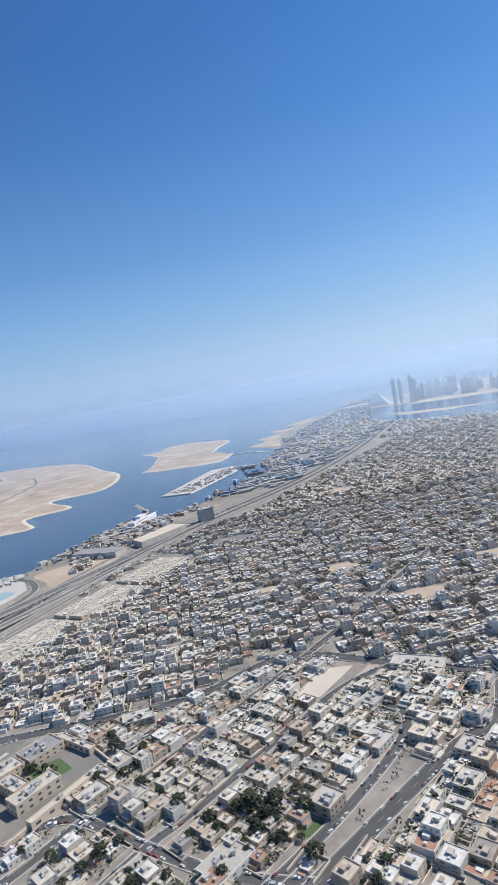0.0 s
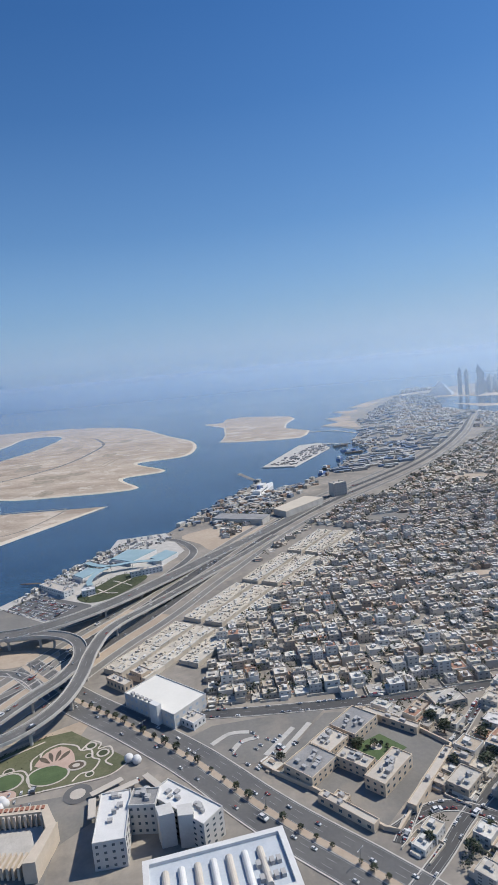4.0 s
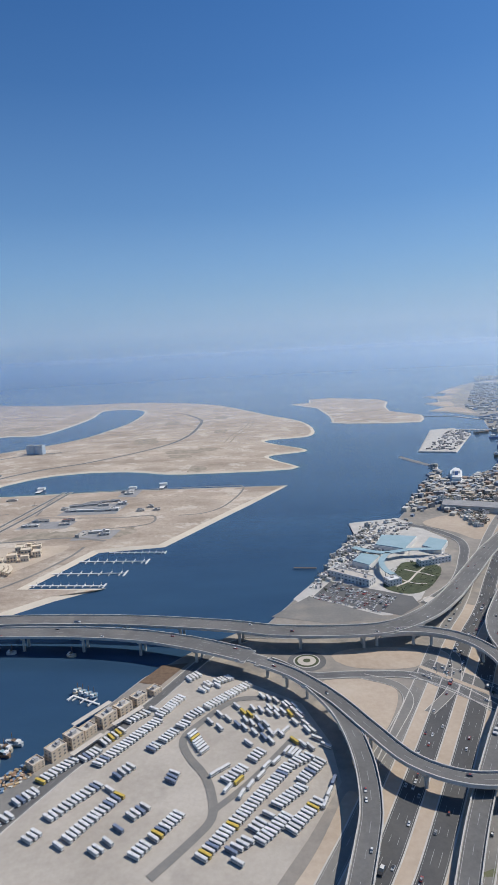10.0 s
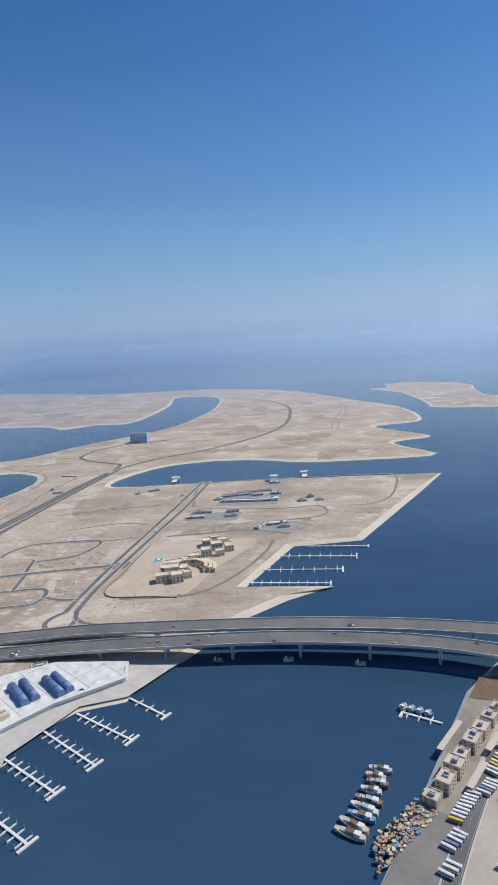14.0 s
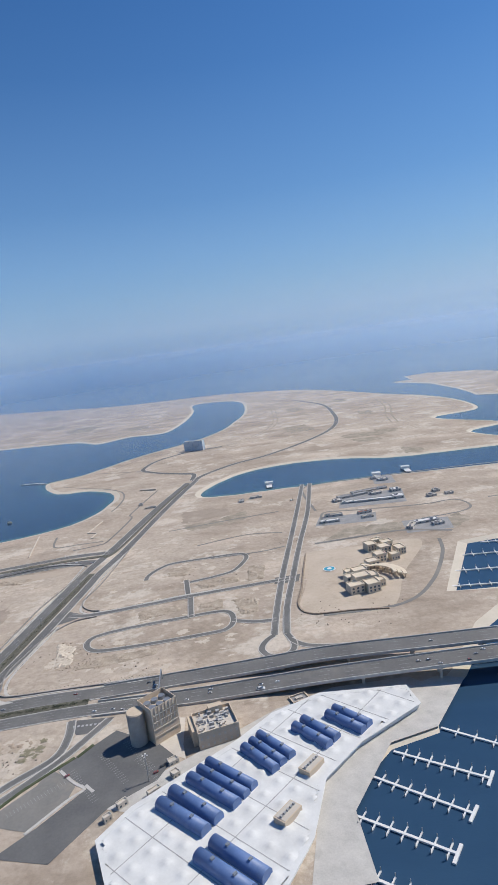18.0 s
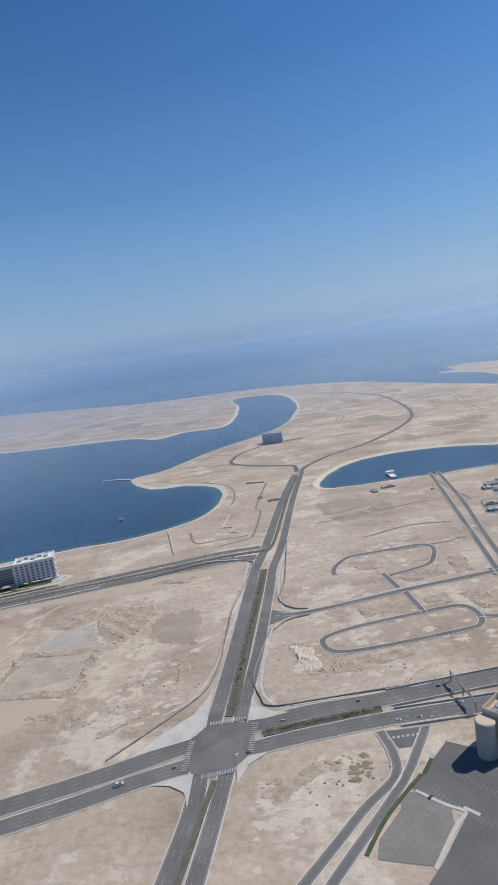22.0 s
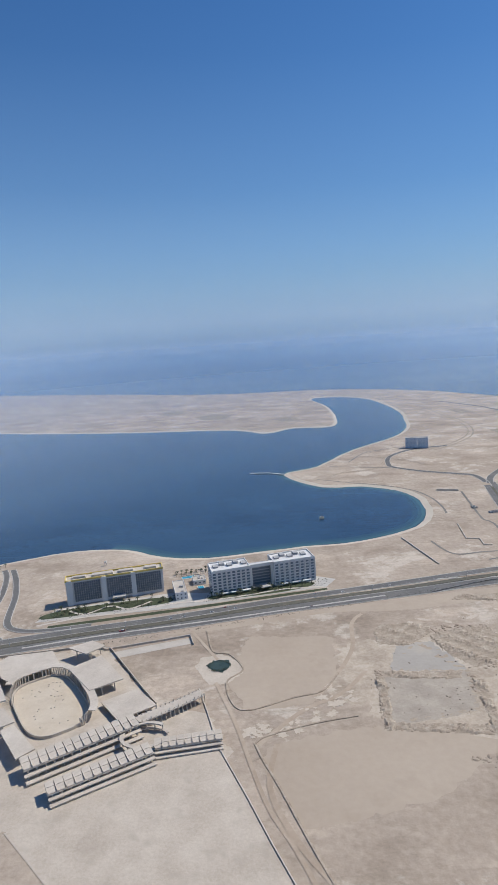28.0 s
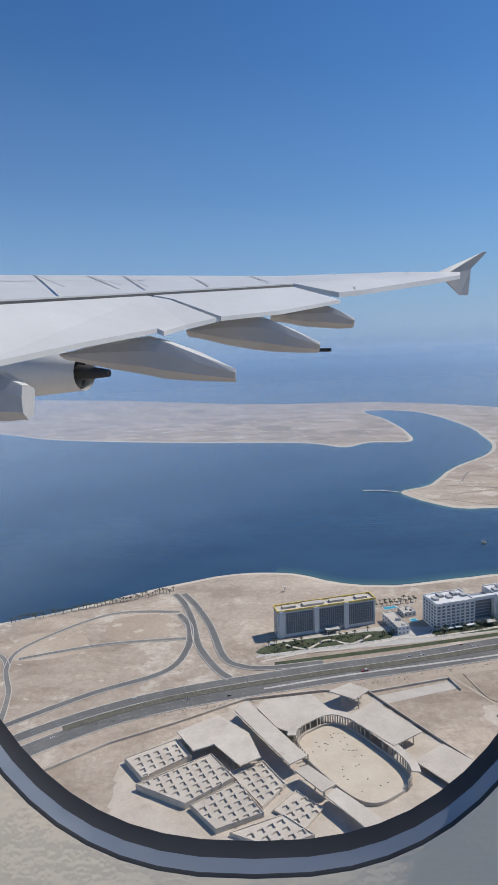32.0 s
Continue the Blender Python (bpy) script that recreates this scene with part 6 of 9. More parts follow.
patch("pavement", [(-536, 652), (-476, 648), (-470, 690), (-528, 697)], 0.07, ROOFING, "grey paved yard of the far depot", "pavement")
patch("pavement", [(-562, 610), (-512, 605), (-508, 628), (-556, 634)], 0.07, ROOFING, "grey paved yard of the far depot", "pavement")
patch("pavement", [(-497, 566), (-462, 565), (-458, 592), (-494, 596)], 0.07, ROOFING, "grey paved yard of the far depot", "pavement")
patch("pavement", [(-490, 720), (-469, 716), (-467, 748), (-487, 750)], 0.07, ROOFING, "grey rectangular yard near the channel", "pavement")
rng = random.Random(21)
for x, y, w, d, h, t_, m_ in ((-518, 687, 30, 6, 3, 12, ROOFING), (-504, 664, 54, 5, 3, -5, WHITE), (-496, 685, 10, 7, 3.4, 10, WHITE), (-477, 687, 9, 8, 4, 8, WHITE), (-480, 664, 10, 9, 4, -4, WHITE), (-534, 676, 8, 7, 3, 5, CONCRETE), (-500, 698, 36, 5, 2.6, 10, ROOFING),
                          (-549, 617, 16, 5, 3, 0, WHITE), (-544, 632, 16, 3.5, 3, -3, WHITE), (-517, 617, 10, 4, 2.5, 8, WHITE), (-517, 630, 12, 4, 3, 8, TERRA), (-490, 580, 5, 13, 3.4, -28, WHITE), (-477, 587, 19, 6, 3, 8, WHITE), (-470, 578, 9, 5, 3, 8, CONCRETE),
                          (-479, 733, 10, 8, 3, 5, CONCRETE), (-487, 741, 5, 5, 3, 5, ROOFING), (-452, 655, 8, 6, 3, 5, PALE), (-444, 668, 6, 6, 3, 5, PALE), (-436, 655, 7, 5, 2.5, 5, PALE), (-610, 728, 12, 5, 2.5, 5, WHITE), (-625, 720, 5, 8, 2.5, 5, CONCRETE), (-722, 742, 12, 3, 2, 8, WHITE), (-735, 760, 4, 6, 2, 8, CONCRETE)):
    building("shed", "low depot shed with a long flat roof", "shed", x, y, w, d, h * 0.55, t_, 1, 3, 1, CONCRETE, PALE if m_ is WHITE and int(abs(x)) % 3 else m_, group="depot sheds", clutter=2)
for pts, w in (([(-555, 610), (-551, 645), (-522, 641), (-467, 633), (-438, 635), (-432, 613), (-444, 601), (-477, 596)], 2.2), ([(-557, 654), (-562, 735), (-540, 750), (-480, 752), (-373, 747), (-350, 735), (-365, 665), (-385, 635), (-411, 630)], 2.4),
               ([(-567, 569), (-533, 572), (-499, 574), (-465, 560)], 3.4), ([(-647, 566), (-610, 567), (-590, 572)], 2.0), ([(-575, 450), (-530, 452), (-505, 477), (-485, 520), (-479, 547)], 2.6), ([(-660, 600), (-620, 612), (-590, 606)], 2.0), ([(-690, 650), (-640, 660), (-590, 668)], 2.0)):
    carriageway(pts, w, "faint wheel track worn into sand", 1, 0.05, DUSTY, 0, 5.0, False)
SCRUB = surface("dark_scrub_sand", (0.20, 0.17, 0.125), (0.40, 0.34, 0.265), 0.12, 0.7, 0.95, 0.8, stain=(0.1, 0.6, (0.46, 0.39, 0.31)))
for pts in ([(-562, 570), (-534, 597), (-491, 593), (-497, 576), (-537, 576)], [(-489, 566), (-447, 599), (-440, 585), (-461, 566)], [(-646, 666), (-623, 685), (-618, 660), (-634, 652)], [(-419, 886), (-398, 867), (-407, 838), (-427, 846)],
            [(-1074, 1597), (-1031, 1640), (-986, 1603), (-999, 1529), (-1050, 1535)], [(-1296, 2096), (-1232, 2090), (-1211, 1977), (-1269, 1998)], [(-560, 1180), (-520, 1190), (-505, 1120), (-545, 1110)], [(-680, 660), (-650, 668), (-640, 650), (-668, 645)], [(-470, 980), (-440, 985), (-430, 955), (-460, 950)],
            [(-1180, 1720), (-1120, 1750), (-1100, 1690), (-1150, 1670)], [(-900, 1480), (-850, 1500), (-840, 1440), (-880, 1430)],
            [(-534, 1455), (-506, 1465), (-500, 1395), (-532, 1385)], [(-425, 1040), (-390, 1030), (-400, 1000), (-430, 1005)], [(-480, 1020), (-455, 1032), (-405, 1012), (-420, 990), (-470, 996)], [(-425, 1520), (-395, 1510), (-400, 1450), (-425, 1460)], [(-412, 1265), (-385, 1255), (-390, 1210), (-412, 1215)]):
    patch("ground", pts, 0.04, SCRUB, "dark scrubby patch on reclaimed sand", smooth=4, ragged=3.0)
for pts, w in (([(-562, 1540), (-563, 1366), (-570, 1240), (-598, 1148), (-645, 1084), (-690, 1045)], 8), ([(-338, 1417), (-347, 1290), (-371, 1173), (-382, 1082)], 10),
               ([(-1500, 1660), (-1250, 1560), (-1000, 1480), (-860, 1420)], 10), ([(-1700, 1900), (-1300, 1800), (-1000, 1750), (-780, 1700)], 12), ([(-1160, 1640), (-1060, 1680), (-960, 1620)], 8), ([(-620, 1700), (-560, 1850), (-430, 1700)], 9), ([(-860, 900), (-840, 935), (-790, 950), (-770, 985)], 3), ([(-800, 1040), (-750, 1000), (-720, 950)], 3)):
    base = smooth_line(pts, 10.0)
    for off in (-w * 0.5, w * 0.5):
        carriageway([tuple(q) for q in offset_line(base, off)], w * 0.28, "long shallow grading rut on reclaimed sand", 1, 0.05, SCRUB, 0, 14.0, False)
for x, y in ((-480, 750), (-446, 762), (-595, 771)):
    root = thing("jetty", "short white jetty with a pavilion on the channel", "jetty", "channel jetties", (x, y, -1.2))
    piece("deck", WHITE, root, 0, 0, 0.9, 6, 14, 0.3)
    piece("pavilion", WHITE, root, 0, 9, 1.2, 9, 6, 2.4)


def pontoon(a, b, fingers, length, side=0):
    """A floating walkway with cross fingers, boat fenders and piles."""
    a, b = Vector(a), Vector(b)
    d = (b - a).normalized()
    t_ = math.degrees(math.atan2(d.y, d.x))
    root = thing("pontoon", "white floating marina pontoon with finger berths", "pontoon", "marina pontoons", (a.x, a.y, -1.2), t_)
    ln = (b - a).length
    piece("walkway", WHITE, root, ln / 2, 0, 0.1, ln, 0.95, 0.6)
    for k in range(fingers):
        x = ln * (k + 0.9) / (fingers + 0.4)
        piece("finger", WHITE, root, x, 0, 0.1, 0.45, length, 0.5)
        for s in (-1, 1):
            piece("pile", STEEL, root, x, s * length / 2, -0.5, 0.25, 0.25, 2.4)
    piece("end_bar", WHITE, root, ln, 0, 0.1, 1.1, length * 1.2, 0.55)
    return root


for a, b, n_, w in (((-455, 531), (-409, 525), 8, 5), ((-474, 513), (-420, 506), 7, 9), ((-488, 489), (-432, 483), 7, 9), ((-497, 468), (-442, 461), 9, 6)):
    pontoon(a, b, n_, w)
for a, b, n_, w in (((-542, 344), (-523, 330), 3, 5), ((-563, 334), (-534, 315), 7, 6.5), ((-574, 323), (-545, 301), 7, 6.5), ((-584, 307), (-555, 287), 7, 6.5), ((-584, 284), (-556, 265), 7, 6.5), ((-586, 258), (-558, 240), 7, 6.5)):
    pontoon(a, b, n_, w)
# scrub mounds and rubble on the plots
rng = random.Random(33)
RUBBLE = surface("rubble", (0.33, 0.265, 0.20), (0.50, 0.42, 0.33), 0.4, 2.0, 0.95, 0.8, vary=0.35)
bm = bmesh.new()
for k in range(420):
    cx, cy, r = rng.choice(((-715, 440, 14), (-820, 505, 40), (-860, 470, 26), (-690, 425, 40), (-640, 540, 45), (-800, 430, 30), (-560, 450, 30), (-720, 355, 16), (-575, 585, 30)))
    x, y = rng.gauss(cx, r * 0.6), rng.gauss(cy, r * 0.4)
    s = rng.uniform(0.12, 0.5)
    bmesh.ops.create_icosphere(bm, subdivisions=1, radius=s, matrix=pose(x, y, 0.05, rng.uniform(0, 90), 0, rng.uniform(0, 360)) @ Matrix.Diagonal((1, rng.uniform(0.5, 1.4), 0.5, 1))) if k < 160 else box(bm, x - s, y - s * 0.6, -0.05, x + s, y + s * 0.6, s * 0.6, 0, rng.uniform(0, 3))
tagged(link("rubble", bm, RUBBLE), "brown rubble and dumped soil scattered over sand", "rubble", kind="stuff")
# bulldozed banks of brown soil round the empty plots
SPOIL = surface("spoil_soil", (0.26, 0.20, 0.145), (0.47, 0.385, 0.295), 0.25, 1.6, 0.95, 0.9)
bm = bmesh.new()
for pts, wide in (([(-865, 517), (-851, 529), (-833, 532), (-813, 530)], 3.0), ([(-889, 447), (-884, 491)], 1.6), ([(-884, 491), (-862, 487)], 0.8), ([(-840, 481), (-840, 439)], 2.0), ([(-889, 447), (-840, 439)], 1.6), ([(-831, 491), (-818, 494), (-806, 508)], 3.6),
                  ([(-818, 401), (-810, 407), (-797, 414)], 0.9), ([(-788, 452), (-786, 439)], 1.4), ([(-727, 457), (-723, 445), (-719, 428), (-700, 429)], 3.0), ([(-746, 358), (-733, 360), (-714, 366)], 2.4), ([(-862, 424), (-840, 420), (-826, 412)], 2.2)):
    for q in smooth_line(pts, 0.9):
        for k in range(2):
            if rng.random() < 0.72:
                s = rng.uniform(0.3, 1.15)
                bmesh.ops.create_icosphere(bm, subdivisions=1, radius=s, matrix=pose(q.x + rng.gauss(0, wide * 0.6), q.y + rng.gauss(0, wide * 0.6), 0.06, 0, 0, rng.uniform(0, 360)) @ Matrix.Diagonal((1, rng.uniform(0.6, 1.7), rng.uniform(0.25, 0.5), 1)))
tagged(link("soil_banks", bm, SPOIL), "low brown banks of bulldozed soil on sand", "soil", kind="stuff")
bm = bmesh.new()
for k in range(800):
    t = rng.random()
    x, y = [(-760 + 21.5 * t, 402 + 160 * t), (-746 + 51 * t, 387.5 + 4.5 * t), (-1180 + 440 * t, 512 + 92 * t - 20 * t * (1 - t))][k % 3]
    x, y = x + rng.uniform(-1.2, 1.2), y + rng.uniform(-1, 1)
    s = rng.uniform(0.5, 0.95)
    first = len(bm.verts)
    leaf_crown(bm, rng, s, 0.45, 5)
    bm.verts.ensure_lookup_table()
    for v in bm.verts[first:]:
        v.co.x += x
        v.co.y += y
tagged(link("shrubs", bm, LEAF), "dusty green shrubs along the road medians", "shrub", kind="stuff")
EDGES = [[(-819, 601), (-783, 599), (-753, 589), (-751, 564), (-757, 506), (-764, 468), (-769.5, 441), (-778, 420), (-791, 410)], [(-717, 625), (-729, 545), (-730, 504), (-723, 493)], [(-737, 479), (-745, 430), (-743, 411), (-734, 404.5), (-708, 405), (-682, 407), (-640, 408)],
         [(-721, 493.5), (-700, 495.5), (-664, 503), (-636, 506)], [(-1085, 539), (-1033, 550), (-965, 561), (-860, 580)]]
bm = bmesh.new()
for edge in EDGES:
    line = smooth_line(edge, 1.1)
    strip = bmesh.new()
    ribbon(strip, line, 1.5, 0.2, 0.2)
    tagged(link("pavement", strip, CONCRETE), "pale footpath strip round an empty plot", "pavement", kind="structure")
    for i, q in enumerate(line[1:-1]):
        if rng.random() < 0.75:
            first = len(bm.verts)
            leaf_crown(bm, rng, rng.uniform(0.35, 0.7), 0.5, 5)
            bm.verts.ensure_lookup_table()
            for v in bm.verts[first:]:
                v.co.x += q.x + 0.9
                v.co.y += q.y
tagged(link("edge_shrubs", bm, LEAF), "dotted dark shrubs along the plot edges", "shrub", kind="stuff")
# ---- coach yard by the creek ----
YARD = [(-432, 250), (-374, 342), (-345, 331), (-320, 311), (-311, 284), (-310, 262), (-324, 238), (-352, 196), (-440, 190)]
patch("ground", YARD, 0.06, surface("yard_dust", (0.34, 0.30, 0.25), (0.48, 0.43, 0.365), 0.04, 0.5, 0.95, 0.3, stain=(0.06, 0.5, (0.27, 0.24, 0.205))), "dusty sand lot full of parked coaches", "yard", 0)
for lane, wide in (([(-328, 314), (-348, 316), (-364, 299), (-369, 290), (-366, 280), (-359, 269), (-355.6, 258.6), (-355, 248), (-361, 239), (-372, 226)], 3.2), ([(-354, 252), (-341, 266), (-325, 288)], 2.6)):
    carriageway(lane, wide, "grey worn lane through the coach yard", 1, 0.09, DUSTY, 0, 3.0, False)
COACH = palette("coach_paint", [(0.70, 0.70, 0.68), (0.74, 0.74, 0.73), (0.66, 0.65, 0.62), (0.72, 0.71, 0.69), (0.76, 0.76, 0.75), (0.68, 0.67, 0.64), (0.62, 0.45, 0.08), (0.70, 0.70, 0.69), (0.20, 0.24, 0.33), (0.72, 0.72, 0.70), (0.74, 0.73, 0.72), (0.70, 0.69, 0.67), (0.73, 0.73, 0.72), (0.66, 0.66, 0.65), (0.75, 0.74, 0.72), (0.71, 0.70, 0.68), (0.69, 0.69, 0.68), (0.72, 0.71, 0.70), (0.66, 0.66, 0.66), (0.73, 0.72, 0.70), (0.70, 0.70, 0.69), (0.64, 0.64, 0.63), (0.71, 0.71, 0.70)], 0.45, "Random", 0.8)
TYRE = surface("tyre_rubber", (0.02, 0.02, 0.02), (0.04, 0.04, 0.04), 1.0, 5.0, 0.9, 0.2)


def make_coach():
    bm = bmesh.new()
    box(bm, -2.3, -0.56, 0.25, 2.3, 0.56, 1.5)
    bmesh.ops.bevel(bm, geom=[e for e in bm.edges], offset=0.1, segments=1, affect="EDGES")
    root = tagged(link("coach", bm, COACH), "parked coach with a dusty roof on sand", "coach", "coaches in the yard")
    bm = bmesh.new()
    box(bm, -2.1, -0.58, 0.85, 2.32, 0.58, 1.15)
    part("window_band", bm, GLASS, root, "dark tinted window band")
    bm = bmesh.new()
    box(bm, -2.2, -0.5, 0.12, 2.2, 0.5, 0.3)
    for x in (-1.6, 1.65):
        box(bm, x - 0.3, -0.55, 0.0, x + 0.3, 0.55, 0.42)
    part("chassis", bm, TYRE, root, "black running gear")
    return root


coach = make_coach()
rng = random.Random(41)
spots = []


def coach_row(a, b, step, turn, keep=0.9):
    a, b = Vector(a), Vector(b)
    n_ = max(1, int((b - a).length / step))
    for k in range(n_ + 1):
        if rng.random() < keep:
            q = a + (b - a) * k / n_
            spots.append((q.x + rng.uniform(-0.15, 0.15), q.y + rng.uniform(-0.15, 0.15), turn + rng.uniform(-4, 4)))


QUAY_ROWS = [((-400, 277), (-380, 304), -29), ((-394, 303), (-384, 311), -32), ((-402, 288), (-395, 297), -45), ((-381, 306), (-373, 319), -36), ((-419, 269), (-410, 280), -30), ((-408, 279), (-402, 285), -38), ((-381, 284), (-367, 303), -35), ((-410, 251), (-397, 266), -34), ((-403, 239), (-388, 260), -33), ((-394, 264), (-387, 260), -38), ((-414, 242), (-412, 245), -31), ((-427, 250), (-424, 253), -33), ((-424, 259), (-419, 264), -35), ((-391, 236), (-386, 241), -37), ((-385, 245), (-383, 246), -34), ((-382, 250), (-378, 254), -37), ((-378, 234), (-366, 250), -35), ((-391, 270), (-387, 275), -42)]
LONG_ROWS = [((-366, 306), (-343, 327), -44), ((-357, 232), (-328, 271), -33), ((-328, 271), (-320, 276), -42), ((-348, 234), (-343, 238), -36), ((-341, 242), (-336, 248), -39), ((-333, 252), (-324, 260), -37), ((-324, 263), (-316, 273), -44), ((-329, 241), (-319, 253), -39), ((-351, 265), (-347, 269), -37), ((-348, 267), (-338, 280), -39), ((-316, 286), (-310, 277), -37), ((-371, 266), (-370, 270), -33), ((-373, 247), (-369, 249), -23)]
BACK_ROWS = [((-364, 328), (-350, 334), -47), ((-371, 334), (-366, 339), -50), ((-366, 293), (-360, 282), 49), ((-362, 293), (-358, 283), 53), ((-359, 300), (-352, 293), -58), ((-355, 305), (-349, 299), -60), ((-348, 310), (-344, 304), -58), ((-344, 300), (-334, 291), -65), ((-341, 308), (-331, 303), -63), ((-337, 317), (-331, 313), -65), ((-334, 308), (-324, 302), -66), ((-334, 290), (-328, 292), 53), ((-324, 310), (-321, 302), -58), ((-324, 297), (-317, 289), -62), ((-325, 285), (-319, 281), -55), ((-328, 280), (-324, 277), 55), ((-343, 285), (-337, 280), -52), ((-355, 269), (-350, 273), 44), ((-350, 261), (-345, 266), 54)]
CLOSE_ROWS = [((-345, 258), (-342, 262), 63), ((-339, 265), (-336, 272), 56), ((-334, 273), (-329, 276), 53), ((-317, 252), (-312, 264), 64), ((-371, 266), (-370, 270), -33), ((-373, 247), (-369, 249), -23), ((-354, 303), (-334, 286), -60), ((-348, 310), (-329, 289), -60),
              ((-339, 307), (-331, 303), -60), ((-336, 315), (-326, 308), -60), ((-326, 310), (-316, 288), -60), ((-364, 324), (-351, 331), -44), ((-374, 297), (-346, 328), -40), ((-346, 230), (-330, 247), -37)]
for a, b, turn in QUAY_ROWS + LONG_ROWS + BACK_ROWS + CLOSE_ROWS:
    coach_row(a, b, 1.66, turn, 0.95)
kept = []
for x, y, t_ in spots:
    c_, s_ = math.cos(radians(t_)), math.sin(radians(t_))
    if inside((x, y), YARD) and all(abs((x - u) * c_ + (y - v) * s_) > 4.3 or abs((y - v) * c_ - (x - u) * s_) > 1.25 for u, v, _ in kept):
        kept.append((x, y, t_))
kept.sort(key=lambda q: q[1] - 0.3 * abs(q[0] + 370))
for k, (x, y, t_) in enumerate(kept[:290]):
    m_ = pose(x, y, 0.08, 0, 0, t_)
    if k == 0:
        coach.matrix_world = m_
    else:
        copy_thing(coach, m_)
bm = bmesh.new()
for x, y, t_ in kept[290:]:
    box(bm, x - 2.3, y - 0.56, 0.3, x + 2.3, y + 0.56, 1.5, 0, radians(t_))
if kept[290:]:
    tagged(link("parked_coaches", bm, palette("coach_paint_joined", [(0.70, 0.70, 0.68), (0.74, 0.74, 0.73), (0.66, 0.65, 0.62), (0.72, 0.71, 0.69)], 0.45)), "more pale coaches parked in close rows", "coach", kind="stuff")
# quay houses, sheds along the road, dhows
for k, (x, y, w, d, h) in enumerate(((-418, 284, 7, 5, 4.2), (-413, 291, 6, 6, 4.6), (-409, 297, 6, 4.5, 3.2), (-403, 304, 8, 5, 4.4), (-397.5, 311, 7, 5, 3.8), (-392, 318, 6, 5, 3.4), (-424, 278, 5, 5, 2.6), (-386, 325, 5, 5, 2.2))):
    building("quay_house", "sand-coloured quayside house with small windows", "house", x, y, w, d, h, 54, 3, 3, 2, BEIGE, PALE, group="quayside houses", clutter=2, seed=k)
for a, b in (((-411, 281), (-402, 293)), ((-399, 299), (-389, 311)), ((-416, 300), (-404, 316))):
    q = (Vector(a) + Vector(b)) / 2
    d = Vector(b) - Vector(a)
    root = thing("canopy_shed", "long pale roofed parking canopy beside the road", "shed", "parking canopies", (q.x, q.y, 0), math.degrees(math.atan2(d.y, d.x)))
    piece("roof", PALE, root, 0, 0, 2.2, d.length, 2.4, 0.2)
    for k in range(8):
        piece("post", STEEL, root, -d.length / 2 + d.length * (k + 0.5) / 8, 0.9, 0, 0.18, 0.18, 2.2)
patch("pavement", [(-395, 334), (-386, 349), (-373, 350), (-384, 331)], 0.1, WOOD, "brown gravel quay platform", "pavement")
patch("pavement", [(-450, 240), (-428, 276), (-412, 268), (-436, 232)], 0.1, DUSTY, "cluttered working quay", "pavement")


TEALROOF = surface("pale_teal_roof", (0.25, 0.36, 0.385), (0.33, 0.44, 0.465), 0.1, 0.8, 0.5, 0.1)


def make_dhow(x, y, t_, ln=11.0, lab="moored wooden dhow with a cluttered white deckhouse"):
    bm = bmesh.new()
    st = []
    for k in range(7):
        u = k / 6
        hw = 1.7 * math.sin(math.pi * (0.12 + 0.8 * u)) ** 0.8
        st.append([bm.verts.new((ln * (u - 0.5), s * hw * f, z + 0.5 * abs(u - 0.5) * 2 * (z > 0))) for s, f, z in ((-1, 1, 1.3), (-1, 0.55, 0.0), (1, 0.55, 0.0), (1, 1, 1.3))])
    for a, b in zip(st, st[1:]):
        for i in range(3):
            bm.faces.new((a[i], a[i + 1], b[i + 1], b[i]))
        bm.faces.new((a[3], a[0], b[0], b[3]))
    bm.faces.new(st[0])
    bm.faces.new(st[-1][::-1])
    root = tagged(link("dhow", bm, HULL), lab, "boat", "moored boats")
    root.matrix_world = pose(x, y, -1.4, 0, 0, t_)
    piece("deckhouse", WHITE, root, -ln * 0.25, 0, 1.3, ln * 0.2, 1.8, 1.3)
    piece("awning", TEALROOF if ln % 1 > 0.4 else WOOD, root, -ln * 0.02, 0, 2.3, ln * 0.26, 1.7, 0.12)
    piece("mast", WOOD, root, ln * 0.1, 0, 1.2, 0.18, 0.18, 4.2)
    piece("cargo", FURNITURE, root, ln * 0.2, 0, 1.4, ln * 0.25, 1.6, 0.6)
    return root


for k in range(5):
    make_dhow(-452 + 1.8 * k + rng.uniform(-1, 1), 266 + 3.4 * k, 150 + rng.uniform(-9, 9), rng.uniform(8, 11))
for k in range(4):
    make_dhow(-443 + 1.6 * k + rng.uniform(-1, 1), 284 + 3.3 * k, 155 + rng.uniform(-9, 9), rng.uniform(7, 10))
pontoon((-410, 319), (-424, 327), 3, 6)
for k in range(4):
    make_dhow(-423 + 3 * k, 330 - 1.6 * k, 60, 4.5, "small moored white motorboat")
for x, y, t_ in ((-470, 371, 10), (-505, 373, 5), (-436, 365, -10), (-575, 700, 40), (-880, 760, 20)):
    make_dhow(x, y, t_, 5, "small white motorboat on open water")
rng = random.Random(77)
bm = bmesh.new()
for k in range(300):
    x, y = rng.uniform(-446, -424), 0
    y = 258 + (x + 446) * 0.95 + rng.uniform(-7, 5)
    s = rng.uniform(0.2, 0.75)
    box(bm, x - s, y - s * 0.7, 0, x + s, y + s * 0.7, s * rng.uniform(0.5, 1.4), 0, rng.uniform(0, 3))
